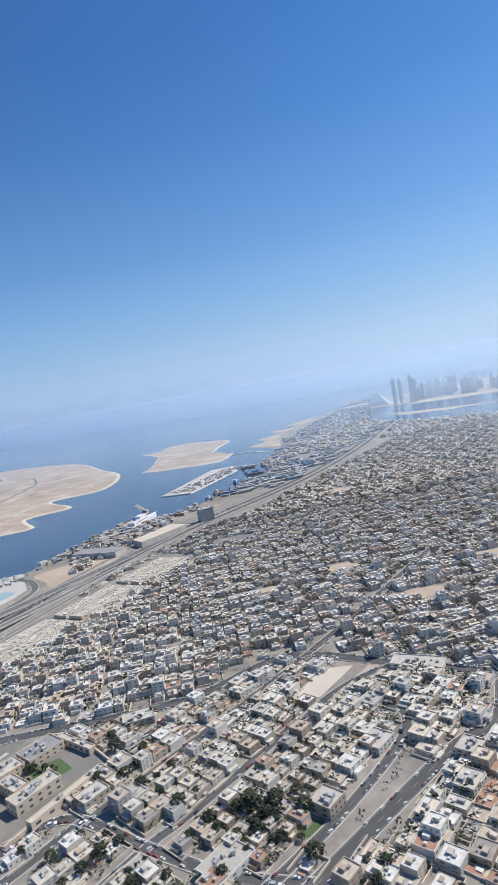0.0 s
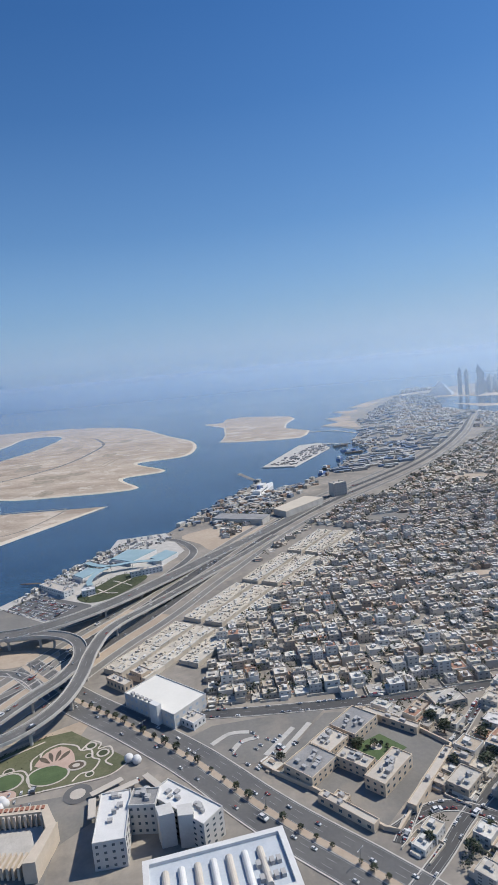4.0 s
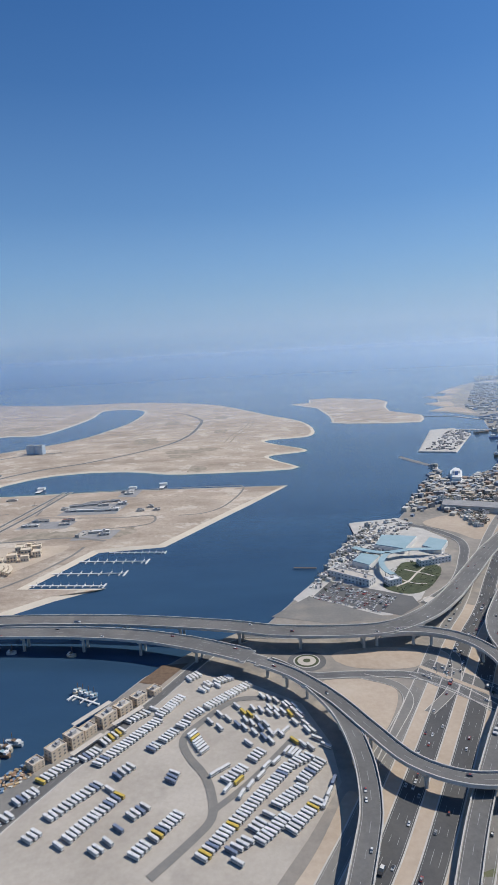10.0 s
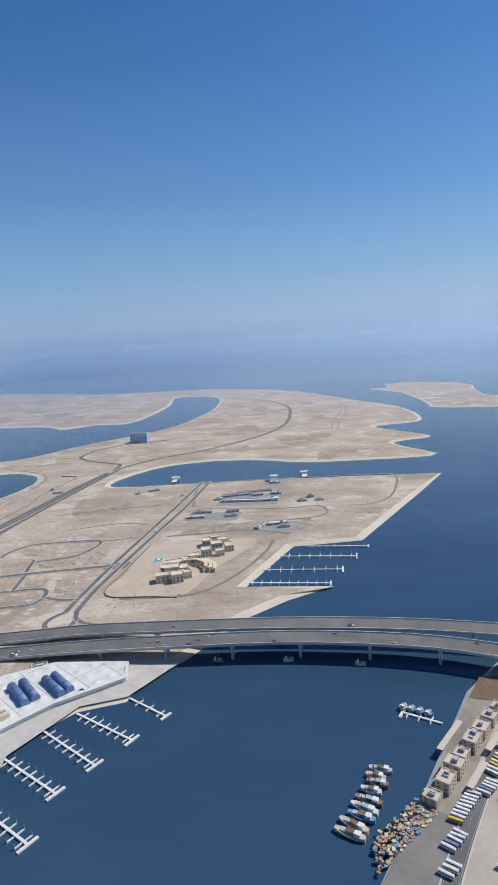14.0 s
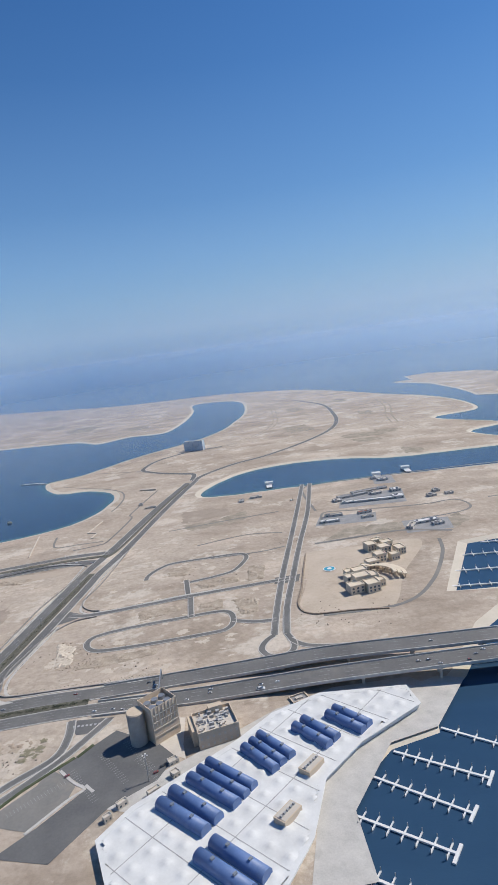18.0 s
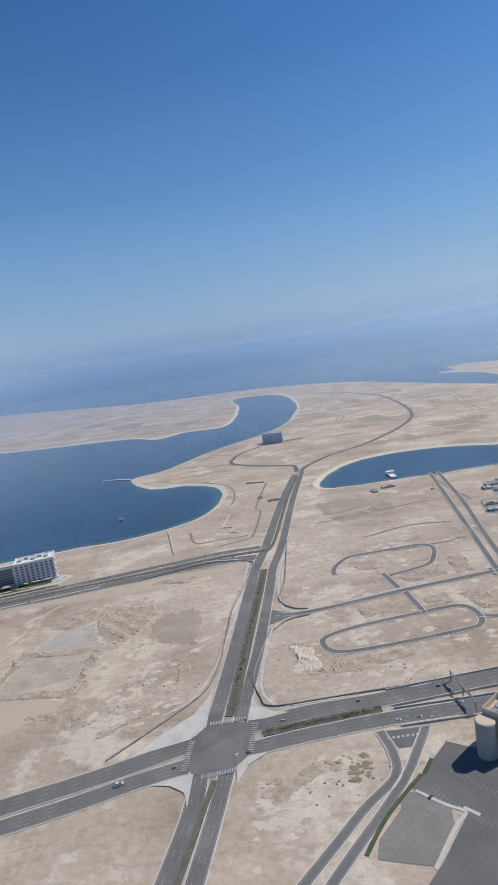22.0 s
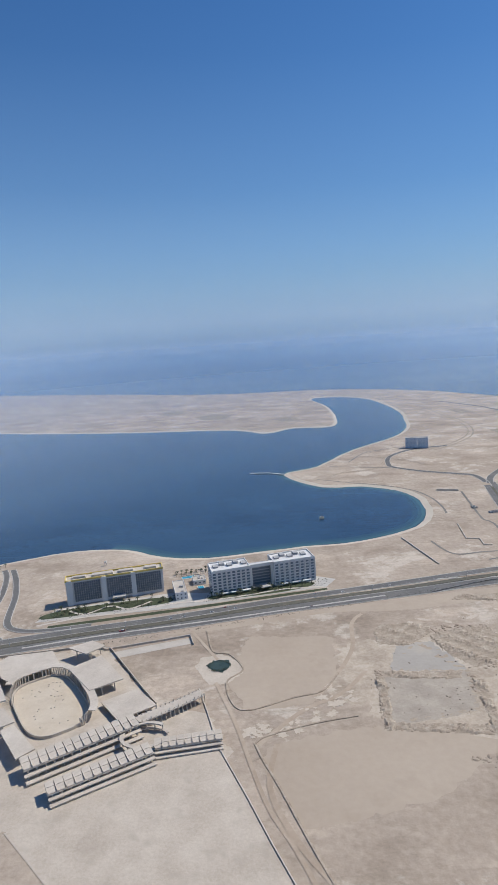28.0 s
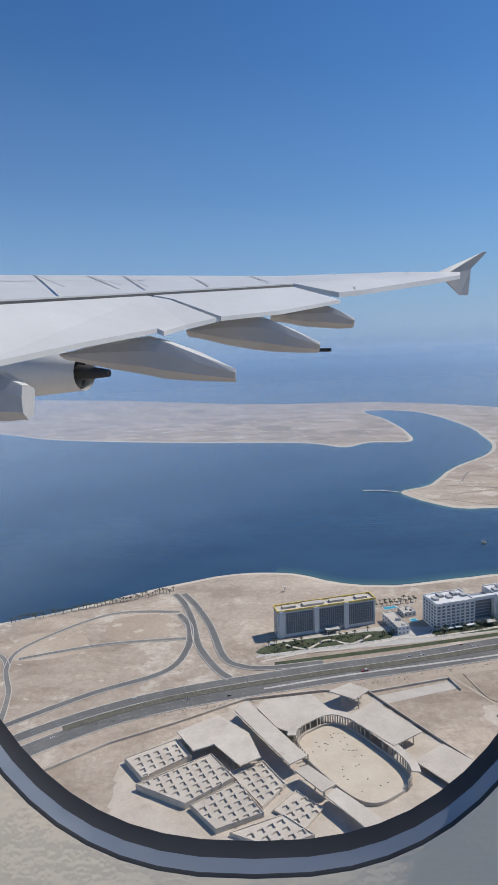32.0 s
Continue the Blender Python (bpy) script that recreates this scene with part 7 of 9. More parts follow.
tagged(link("quay_cargo", bm, palette("crate_paint", [(0.45, 0.30, 0.16), (0.55, 0.40, 0.22), (0.60, 0.57, 0.50), (0.16, 0.26, 0.38), (0.35, 0.22, 0.14)], 0.8)), "heaps of crates, nets and timber on the quay", "cargo", kind="stuff")

# ---- park with paths ----
PARK = [(-280, 221.5), (-271, 224.5), (-259, 244), (-249.8, 252.5), (-229, 267.5), (-218.7, 270), (-189.5, 246.5), (-196, 237.8), (-212, 234.2), (-231, 230.3), (-253.5, 224.6), (-264, 221.8)]
patch("ground", PARK, 0.09, surface("park_lawn", (0.075, 0.088, 0.042), (0.165, 0.16, 0.09), 0.06, 0.8, 0.95, 0.6, stain=(0.1, 0.5, (0.22, 0.18, 0.115))), "olive park lawn with curling paths", "park")


def disc(name, x, y, r, z, mat, label, category, sy=1.0):
    bm = bmesh.new()
    bmesh.ops.create_circle(bm, cap_ends=True, segments=40, radius=r, matrix=pose(x, y, z) @ Matrix.Diagonal((1, sy, 1, 1)))
    return tagged(link(name, bm, mat), label, category, kind="structure")


LAWN = surface("mown_lawn", (0.065, 0.10, 0.04), (0.10, 0.145, 0.06), 0.2, 2.0, 0.95, 0.5)
PINKPAVE = surface("pink_paving", (0.44, 0.31, 0.24), (0.54, 0.40, 0.32), 0.3, 2.0, 0.9, 0.2)
HEDGE = surface("brown_hedge_bed", (0.07, 0.055, 0.04), (0.16, 0.125, 0.09), 0.3, 2.0, 0.95, 0.7)
disc("lawn", -235.3, 240.2, 6.3, 0.2, PALE, "pale ring path round a lawn", "path", 0.86)
disc("lawn", -235.3, 240.2, 5.4, 0.23, LAWN, "round mown green lawn", "lawn", 0.86)
disc("lawn", -220.3, 242.0, 8.2, 0.2, PALE, "pale ring path round a lawn", "path", 0.76)
disc("lawn", -220.3, 241.9, 7.4, 0.23, LAWN, "oval mown green lawn", "lawn", 0.74)
patch("pavement", [(-227.5, 248), (-225.2, 256.2), (-220.2, 259.6), (-214.8, 256), (-212.4, 251), (-211.6, 247), (-213.5, 244.6), (-219.8, 247.8), (-224, 246.6)], 0.26, PINKPAVE, "pale fan-shaped park terrace", "terrace", 2)
for a_, wd in ((2.5, 1.1), (2.05, 0.9), (1.6, 0.9), (1.15, 1.1)):
    q = Vector((math.cos(a_), math.sin(a_)))
    patch("ground", [(-219.5 + q.x * 2.5 - q.y * 0.2, 247.6 + q.y * 2.5 + q.x * 0.2), (-219.5 + q.x * 7 - q.y * wd, 247.6 + q.y * 7 + q.x * wd), (-219.5 + q.x * 9.5, 247.6 + q.y * 9.5), (-219.5 + q.x * 7 + q.y * wd, 247.6 + q.y * 7 - q.x * wd)], 0.3, HEDGE, "leaf-shaped planting bed in the terrace", "planter", 1.0)
disc("planter", -210.6, 246.2, 3.9, 0.27, PALE, "oval pale-edged planting bed", "planter", 0.8)
disc("planter", -210.6, 246.2, 3.0, 0.3, HEDGE, "oval planting bed of shrubs", "planter", 0.75)
disc("planter", -210.6, 246.2, 1.5, 0.33, PALE, "round paved heart of a planting bed", "planter", 0.75)
disc("terrace", -233.9, 231.9, 5.0, 0.2, PINKPAVE, "salmon half-round paved terrace", "terrace", 0.75)
for r, x, y in ((2.2, -237, 246.6), (1.6, -206.8, 251.6), (2.4, -207.5, 258), (2.6, -201.5, 252.5), (1.8, -204, 240.2), (3.4, -256.2, 231.6), (1.5, -244.6, 246)):
    disc("planter", x, y, r, 0.21, PALE, "round pale-edged planting bed", "planter")
    disc("planter", x, y, r * 0.7, 0.24, GREEN, "round planting bed of shrubs", "planter")
for pts in ([(-271, 222.5), (-262, 223.6), (-250.1, 226), (-240, 228.2), (-231, 230.6), (-220, 233), (-208, 235.4), (-196, 238.4), (-190, 245.5)], [(-250.1, 226.7), (-249, 231.8), (-243, 230.8), (-241.7, 236.7), (-243.2, 241.1), (-239.4, 244.8), (-232.2, 246.4), (-228.3, 242.8), (-225.7, 236.7), (-222.9, 234.5), (-222.8, 232.2)],
            [(-226.1, 250.3), (-226.8, 256.9), (-222, 261), (-217.6, 260.6), (-213.2, 258.6), (-211.1, 255.6), (-206.8, 255.2), (-205, 250), (-201.9, 248.1), (-203.4, 242), (-207.5, 240.9), (-209.7, 236.8)], [(-211, 255.6), (-208, 261), (-203.6, 259), (-204, 255.4), (-199.6, 256.4), (-197.4, 251), (-199.4, 247), (-196, 244)],
            [(-259.6, 231.4), (-257.5, 236), (-253, 235.2), (-250.6, 231), (-254.4, 229.2), (-258.4, 227)], [(-262, 226), (-258, 240), (-250, 249), (-240, 256), (-228, 264)], [(-241.7, 236.7), (-246, 238), (-249, 243), (-247, 247)], [(-228, 246), (-229.6, 252), (-226.8, 256.9)]):
    carriageway(pts, 0.75, "thin pale curling park path", 1, 0.1, PALE, 0, 1.0, False)
rng = random.Random(91)
bm = bmesh.new()
for k in range(520):
    x, y = rng.uniform(-278, -190), rng.uniform(222, 269)
    if k < 200:
        q = smooth_line(PARK[2:7], 1.0)[rng.randrange(40)]
        x, y = q.x + rng.uniform(-0.6, 0.9), q.y + rng.uniform(-1.4, -0.2)
    if not inside((x, y), PARK) or (x + 235.3) ** 2 + (y - 240.2) ** 2 < 40 or (x + 220.3) ** 2 + (y - 245) ** 2 < 130:
        continue
    first = len(bm.verts)
    leaf_crown(bm, rng, rng.uniform(0.25, 0.7), 0.4, 5)
    bm.verts.ensure_lookup_table()
    for v in bm.verts[first:]:
        v.co.x += x
        v.co.y += y
tagged(link("park_shrubs", bm, LEAF), "low dark shrubs scattered over the park lawn", "shrub", kind="stuff")
root = thing("dome_cluster", "cluster of four small white domes in the park", "dome", "park domes", (-232.6, 226.6, 0))
for x, y in ((-1.6, 0), (1.6, 0.3), (0, 1.7), (0.2, -1.6)):
    bm = bmesh.new()
    bmesh.ops.create_uvsphere(bm, u_segments=18, v_segments=10, radius=1.75, matrix=pose(x, y, 1.3))
    for f in bm.faces:
        f.smooth = True
    part("dome", bm, WHITE, root)
root = thing("dome_cluster", "pair of small white domes beside the street", "dome", "park domes", (-188.4, 245, 0))
for x, y in ((-1.5, 0.6), (1.8, -0.8)):
    bm = bmesh.new()
    bmesh.ops.create_uvsphere(bm, u_segments=18, v_segments=10, radius=1.8, matrix=pose(x, y, 1.3))
    part("dome", bm, WHITE, root)
disc("roundabout", -205.8, 229.6, 5.2, 0.22, ASPHALT, "small paved park roundabout", "roundabout")
disc("roundabout", -205.8, 229.6, 2.8, 0.26, PALE, "pink and pale roundabout centre", "roundabout")
patch("ground", [(-262, 224), (-213, 229), (-200, 229), (-196, 216), (-207, 205), (-206, 190), (-260, 190), (-275, 210)], 0.05, DUSTY, "grey paved car park beside the courtyard building", "car park")
for k in range(6):
    q = (-252 + 7.5 * k, 221 + 1.1 * k)
    patch("road", [(q[0], q[1]), (q[0] + 5, q[1] + 0.7), (q[0] + 5.2, q[1] + 3.0), (q[0] + 0.2, q[1] + 2.3)], 0.1, DUSTY, "grey parking bay strip", "car park")
# courtyard building with an arcade
court = thing("courtyard_building", "sand-beige arcaded building round a large courtyard", "building", at=(0, 0, 0))
PINK = surface("pink_render", (0.50, 0.42, 0.325), (0.60, 0.51, 0.40), 0.2, 1.5, 0.85, 0.2)
for pts, h in (([(-258, 213), (-243, 219.5), (-241, 216), (-256, 210)], 5), ([(-243, 219.5), (-213, 219.5), (-214, 216), (-241, 216)], 5), ([(-213, 219.5), (-206, 208), (-209, 206), (-214, 216)], 5), ([(-206, 208), (-208, 192), (-212, 192), (-209, 206)], 7),
               ([(-256, 210), (-241, 206), (-240, 203), (-258, 206)], 4)):
    bm = bmesh.new()
    prism(bm, pts, 0, h)
    part("wing", bm, PINK, court)
bm = bmesh.new()
sheet(bm, [(-240, 215.5), (-214, 215.5), (-209, 206), (-212, 196), (-238, 203)], 0.2)
part("court_floor", bm, CONCRETE, court)
for k in range(16):
    t = k / 15
    piece("arch_pier", PALE, court, -241 + 27 * t, 215.4, 0, 0.7, 0.7, 4.6)
    piece("rib", PINK, court, -239 + 27 * t, 199.5 - 3 * t, 0, 0.8, 6, 4.2, -8)
    piece("skylight", TERRA, court, -241 + 27 * t, 218, 5.0, 1.0, 1.6, 0.4)
# white office complex
OFFICE = surface("office_cladding", (0.50, 0.48, 0.445), (0.61, 0.59, 0.55), 0.2, 1.5, 0.6, 0.1, stain=(0.3, 0.3, (0.42, 0.40, 0.37)))
building("office_building", "white office block with a broad flat roof", "office", -187.3, 205.3, 10, 22, 9, 5, 4, 4, 6, OFFICE, WHITE, clutter=7)
building("office_building", "white office slab with dark glazed storeys", "office", -164.3, 207.8, 25, 9, 9.5, -40, 5, 9, 3, OFFICE, WHITE, clutter=8)
building("office_building", "white office link with roof plant", "office", -178, 211, 9, 8, 10, -5, 4, 4, 3, OFFICE, ROOFING, clutter=6)
for x, y, t_ in ((-170, 203, 20), (-163.5, 202, 10)):
    root = thing("stair_tower", "tall white wedge-shaped stair tower", "tower", "office stair towers", (x, y, 0), t_)
    bm = bmesh.new()
    prism(bm, [(-2.6, -2.2), (2.2, -3.0), (2.2, 2.2), (-2.6, 2.6)], 0, 11.2)
    part("wall", bm, OFFICE, root)
    piece("slot_window", GLASS, root, 2.25, -0.4, 1.5, 0.15, 0.9, 8.5)
for a, b in (((-200, 226), (-190, 233)), ((-196.5, 224), (-184, 231)), ((-199, 224), (-197, 214)), ((-182, 234), (-175, 226))):
    q, d = (Vector(a) + Vector(b)) / 2, Vector(b) - Vector(a)
    root = thing("canopy_shed", "long pale car canopy beside the office", "shed", "parking canopies", (q.x, q.y, 0), math.degrees(math.atan2(d.y, d.x)))
    piece("roof", PALE, root, 0, 0, 1.8, d.length, 2.6, 0.25)
    for k in range(5):
        piece("post", STEEL, root, -d.length / 2 + d.length * (k + 0.5) / 5, 1.0, 0, 0.2, 0.2, 1.8)
# big block with ribbed roof
root = thing("hall_building", "large pale hall with long ribbed roof lights", "hall", at=(-154, 183, 0), turn=11)
bm = bmesh.new()
box(bm, -20, -14, 0, 22, 8, 6.5)
part("wall", bm, surface("blue_grey_panel", (0.42, 0.46, 0.50), (0.54, 0.57, 0.60), 0.2, 1.5, 0.6, 0.1), root)
bm = bmesh.new()
rim(bm, 42.4, 22.4, 6.4, 1.2, 1.8)
for v in bm.verts:
    v.co.x += 1
    v.co.y -= 3
part("parapet", bm, WHITE, root)
for k in range(7):
    bm = bmesh.new()
    bmesh.ops.create_cone(bm, cap_ends=True, segments=12, radius1=1.1, radius2=1.1, depth=13, matrix=pose(-14 + 4.6 * k, -4, 6.8, 90))
    part("roof_light", bm, WHITE if k % 2 else PALE, root, "long pale barrel roof light")
for k in range(8):
    piece("roof_unit", FURNITURE, root, 12 + (k % 4) * 2.0, -8 + (k // 4) * 5, 6.5, 1.3, 2.0, 1.2)
for k in range(9):
    piece("window", GLASS, root, -18 + 4.7 * k, -14, 2.0, 3.2, 0.15, 2.5)
    piece("window", GLASS, root, -18 + 4.7 * k, 8, 2.0, 3.2, 0.15, 2.5)
# school compound
SCHOOL = surface("school_render", (0.52, 0.42, 0.31), (0.62, 0.52, 0.40), 0.2, 1.5, 0.85, 0.15)
for x, y, w, d, h, t_, rf in ((-121, 229, 15, 13, 6, 45, ROOFING), (-112.5, 241, 12, 10, 5, 45, PALE), (-101, 251, 16, 12, 5.5, 45, ROOFING), (-105, 228, 13, 6.5, 6, -42, PALE), (-94.5, 221, 19, 8, 7, 46, PALE), (-113, 212, 5, 3.5, 3, -42, PALE)):
    building("school_building", "ochre school block with a cluttered flat roof", "school", x, y, w, d, h * 0.66, t_, 2, 5, 3, SCHOOL, rf, group="school blocks", clutter=9)
free_wall("boundary_wall", [(-135, 230), (-121, 218), (-102, 198), (-98, 196), (-68, 234), (-88, 261), (-100, 264)], 1.6, 0.8, SCHOOL, "ochre school boundary wall")
patch("ground", [(-104, 240), (-92, 246), (-84, 236), (-95, 229)], 0.1, LAWN, "green school courtyard lawn", "lawn")
disc("terrace", -95, 238.5, 2.2, 0.16, PALE, "round pale seat in the school lawn", "terrace")
patch("ground", [(-134, 233), (-101, 199), (-70, 234), (-90, 262), (-111, 264)], 0.05, DUSTY, "paved school yard", "yard")
for x, y, w, t_ in ((-112, 206, 22, -46), (-81, 217, 34, 51), (-86, 252, 24, -42)):
    building("school_building", "long low ochre classroom range with a pale roof", "school", x, y, w, 3.2, 2.6, t_, 1, 6, 0, SCHOOL, PALE, group="school blocks", clutter=3)
# car park beside the street
patch("ground", [(-168, 256), (-158, 263), (-130, 266), (-111, 266), (-135, 236), (-150, 237)], 0.1, DUSTY, "grey open car park with kerbed islands", "car park")
for pts in ([(-158, 250), (-151, 256), (-143, 256)], [(-150, 244), (-146, 250), (-139, 252)], [(-137, 240), (-125, 256)], [(-131, 240), (-118, 258)]):
    bm = bmesh.new()
    ribbon(bm, smooth_line(pts, 2), 2.2, 0.25, 0.2)
    tagged(link("kerb_island", bm, CONCRETE), "pale kerbed parking island", "kerb", kind="structure")
# white mall hall
root = building("mall", "white hall with a broad blank roof and blue glazing", "mall", -179.5, 281.5, 33, 19, 6.2, -42, 2, 10, 5, OFFICE, surface("white_roofing", (0.68, 0.65, 0.58), (0.77, 0.735, 0.66), 0.1, 1.0, 0.7, 0.1, stain=(0.2, 0.3, (0.60, 0.58, 0.54))), HAZY_GLASS, clutter=0)
for k in range(6):
    piece("roof_unit", FURNITURE, root, -12 + 3 * k, -8.2, 6.2, 1.6, 1.4, 1.2)
piece("entrance", WHITE, root, 6, -10.5, 0, 5, 2.5, 9)
building("mall", "small white annex with a flat roof", "mall", -167, 267, 10, 7, 3, -42, 1, 4, 3, WHITE, PALE, clutter=3)
for x, y, w, d, h in ((-204, 303, 14, 5, 4), (-195, 310, 9, 6, 4)):
    building("warehouse", "dark-walled low warehouse beside the street", "warehouse", x, y, w, d, h, -42, 1, 5, 2, BEIGE, PALE, clutter=2)

# ---- leisure pier and port ----
patch("pavement", [(-316, 421), (-294, 458), (-284, 491), (-258, 541), (-257, 575), (-213, 583), (-190, 520), (-205, 480), (-240, 412), (-262, 392), (-300, 395)], 0.05, CONCRETE, "pale paved leisure waterfront", "pavement")
patch("ground", [(-303, 424), (-290, 446), (-244, 416), (-243, 404), (-257, 391), (-279, 404)], 0.1, ASPHALT, "full asphalt car park at the waterfront", "car park")
patch("ground", [(-330, 398), (-306, 424), (-280, 402), (-262, 388), (-300, 386)], 0.08, DUSTY, "grey gravel yard by the bridge", "yard")
patch("ground", [(-258, 433), (-246, 420), (-230, 428), (-213, 462), (-234, 474), (-246, 455)], 0.12, GREEN, "green leisure park garden with paths", "garden", 4)
for pts in ([(-250, 432), (-240, 440), (-232, 452), (-224, 462)], [(-246, 445), (-238, 436), (-230, 434)], [(-238, 460), (-228, 452), (-222, 446)]):
    carriageway(pts, 1.4, "thin pale garden path", 1, 0.16, PALE, 0, 2.0, False)
for pts in ([(-249, 504), (-239, 527), (-213, 519), (-230, 491)], [(-216, 496), (-205, 515), (-194, 505), (-205, 485)], [(-271, 472), (-262, 487), (-250, 480), (-261, 462)]):
    root = thing("leisure_hall", "low leisure hall with a pale teal roof", "hall", "leisure halls")
    bm = bmesh.new()
    prism(bm, pts, 0, 3.4)
    part("wall", bm, WHITE, root)
    c = sum((Vector(p) for p in pts), Vector((0, 0))) / 4
    bm = bmesh.new()
    prism(bm, [tuple(c + (Vector(p) - c) * 0.96) for p in pts], 3.3, 4.0)
    part("roof", bm, TEALROOF, root)
for pts, w in (([(-266, 497), (-256, 487), (-244, 482), (-228, 486), (-206, 484)], 5.0), ([(-244, 482), (-252, 466), (-253, 450), (-250, 441)], 4.0)):
    root = thing("canopy_roof", "winding pale blue membrane canopy", "canopy", "winding canopies")
    bm = bmesh.new()
    ribbon(bm, smooth_line(pts, 2), w, 5.2, 0.4)
    part("membrane", bm, TEALROOF, root)
    for q in smooth_line(pts, 6)[::2]:
        piece("post", STEEL, root, q.x, q.y, 0, 0.3, 0.3, 4.9)
rng = random.Random(19)
building("leisure_hall", "long white leisure block with dark glazing", "hall", -276, 447, 32, 8, 4.5, -42, 2, 12, 3, WHITE, PALE, clutter=6)
building("leisure_hall", "long white leisure block with dark glazing", "hall", -215, 470, 24, 6, 4, 20, 2, 9, 2, WHITE, PALE, clutter=5)
building("leisure_hall", "white oval-roofed leisure pavilion", "hall", -251, 437, 9, 7, 4, 20, 2, 4, 3, WHITE, WHITE, clutter=1)
for k in range(28):
    x, y = rng.uniform(-300, -215), 0
    t = rng.random()
    x, y = -300 + 60 * t + rng.uniform(-2, 16), 450 + 110 * t + rng.uniform(-8, 10)
    building("pavilion", "small white waterfront pavilion with a flat roof", "pavilion", x, y, rng.uniform(3, 7), rng.uniform(3, 6), rng.uniform(2, 3.5), rng.uniform(-45, 45), 1, 2, 0, rng.choice((WHITE, PALE, CONCRETE)), rng.choice((WHITE, PALE)), group="waterfront pavilions", clutter=1, sides="s")
bm = bmesh.new()
for k in range(330):
    x, y = rng.uniform(-262, -205), rng.uniform(415, 480)
    if k > 220:
        t = rng.random()
        x, y = -312 + 60 * t + rng.uniform(0, 14), 418 + 140 * t + rng.uniform(-6, 6)
    elif not inside((x, y), [(-260, 434), (-246, 418), (-228, 427), (-211, 463), (-234, 476), (-248, 455)]):
        continue
    first = len(bm.verts)
    leaf_crown(bm, rng, rng.uniform(0.8, 1.9), 1.4, 8)
    bm.verts.ensure_lookup_table()
    for v in bm.verts[first:]:
        v.co.x += x
        v.co.y += y
tagged(link("garden_trees", bm, LEAF), "dark green garden trees at the leisure waterfront", "trees", kind="stuff")
bm = bmesh.new()
for k in range(420):
    t = rng.random()
    x, y = -306 + 66 * t + rng.uniform(0, 34), 440 + 130 * t + rng.uniform(-12, 10)
    s_ = rng.uniform(0.4, 1.5)
    box(bm, x - s_, y - s_ * 0.6, 0, x + s_, y + s_ * 0.6, rng.uniform(0.6, 2.2), 0, rng.choice((0.3, -0.7)))
tagged(link("waterfront_clutter", bm, FURNITURE), "small kiosks, shades and stores on the waterfront", "kiosk", kind="stuff")
root = thing("jetty", "short wooden jetty off the waterfront", "jetty", at=(-296, 472, -1.2), turn=170)
piece("deck", WOOD, root, 8, 0, 1.0, 16, 1.6, 0.3)
disc("roundabout", -235, 410, 4.5, 0.2, PALE, "pale sandy roundabout centre", "roundabout")
patch("ground", [(-196, 560), (-186, 575), (-150, 590), (-118, 574), (-140, 540), (-166, 514), (-178, 535)], 0.06, SAND, "bare sand field beside the coast road", smooth=5)
for pts, h, rf in (([(-169, 600), (-121, 577), (-113, 594), (-161, 618)], 5, ROOFING), ([(-108, 611), (-72, 655), (-54, 640), (-97, 594)], 6, BEACH)):
    root = thing("warehouse", "large port warehouse with a long plain roof", "warehouse", "port warehouses")
    bm = bmesh.new()
    prism(bm, pts, 0, h)
    part("wall", bm, CONCRETE, root)
    bm = bmesh.new()
    prism(bm, [tuple(Vector(p) * 1.0) for p in pts], h - 0.05, h + 0.5)
    part("roof", bm, rf, root)
building("tower_block", "grey port office tower", "tower", -33, 672, 16, 11, 14, 20, 5, 5, 4, CONCRETE, PALE, clutter=3, sides='s')
bm = bmesh.new()
for k in range(1500):
    t = rng.random()
    x, y = -190 + 250 * t + rng.uniform(-20, 60), 610 + 480 * t + rng.uniform(-30, 30)
    if not inside((x, y), MAIN_SHORE) or x > -205 + (y - 394) * 0.72 - 14:
        continue
    s, h = rng.uniform(1.2, 4.5), rng.uniform(1.2, 4)
    box(bm, x - s, y - s * 0.6, 0, x + s, y + s * 0.6, h, 0, rng.choice((0.4, 0.95)))
tagged(link("port_sheds", bm, palette("port_paint", [(0.50, 0.48, 0.44), (0.36, 0.36, 0.36), (0.44, 0.38, 0.31), (0.20, 0.24, 0.30), (0.58, 0.56, 0.52), (0.30, 0.22, 0.17), (0.26, 0.27, 0.28), (0.48, 0.44, 0.38)], 0.8)), "crowded port sheds, stores and stacked goods", "shed", kind="stuff")
bm = bmesh.new()
for k in range(420):
    y = 800 + 600 * rng.random()
    lo_ = 66 + max(0.0, y - 1080) * 0.22 if y > 945 else -31 + (y - 800) * 0.66
    hi_ = (160 + (y - 915) * 0.57 if y > 915 else 72 + (y - 790) * 0.7) - 16
    x = lo_ + 8 + (hi_ - lo_ - 8) * rng.random()
    y = 12 * round(y / 12) + rng.uniform(-1, 1)
    w, d = rng.uniform(3.5, 11), rng.uniform(1.5, 3.0)
    box(bm, x - w, y - d, 0, x + w, y + d, rng.uniform(1.8, 3.6), 0, 0.16 if k % 5 else 1.2)
for k in range(900):
    y = 1380 + 740 * rng.random()
    x = 125 + (y - 1380) * 0.4 + (130 + (2120 - y) * 0.12) * rng.random()
    s, h = rng.uniform(2.0, 6), rng.uniform(1.5, 5)
    box(bm, x - s, y - s * 0.7, 0, x + s, y + s * 0.7, h, 0, rng.choice((0.16, 0.95)))
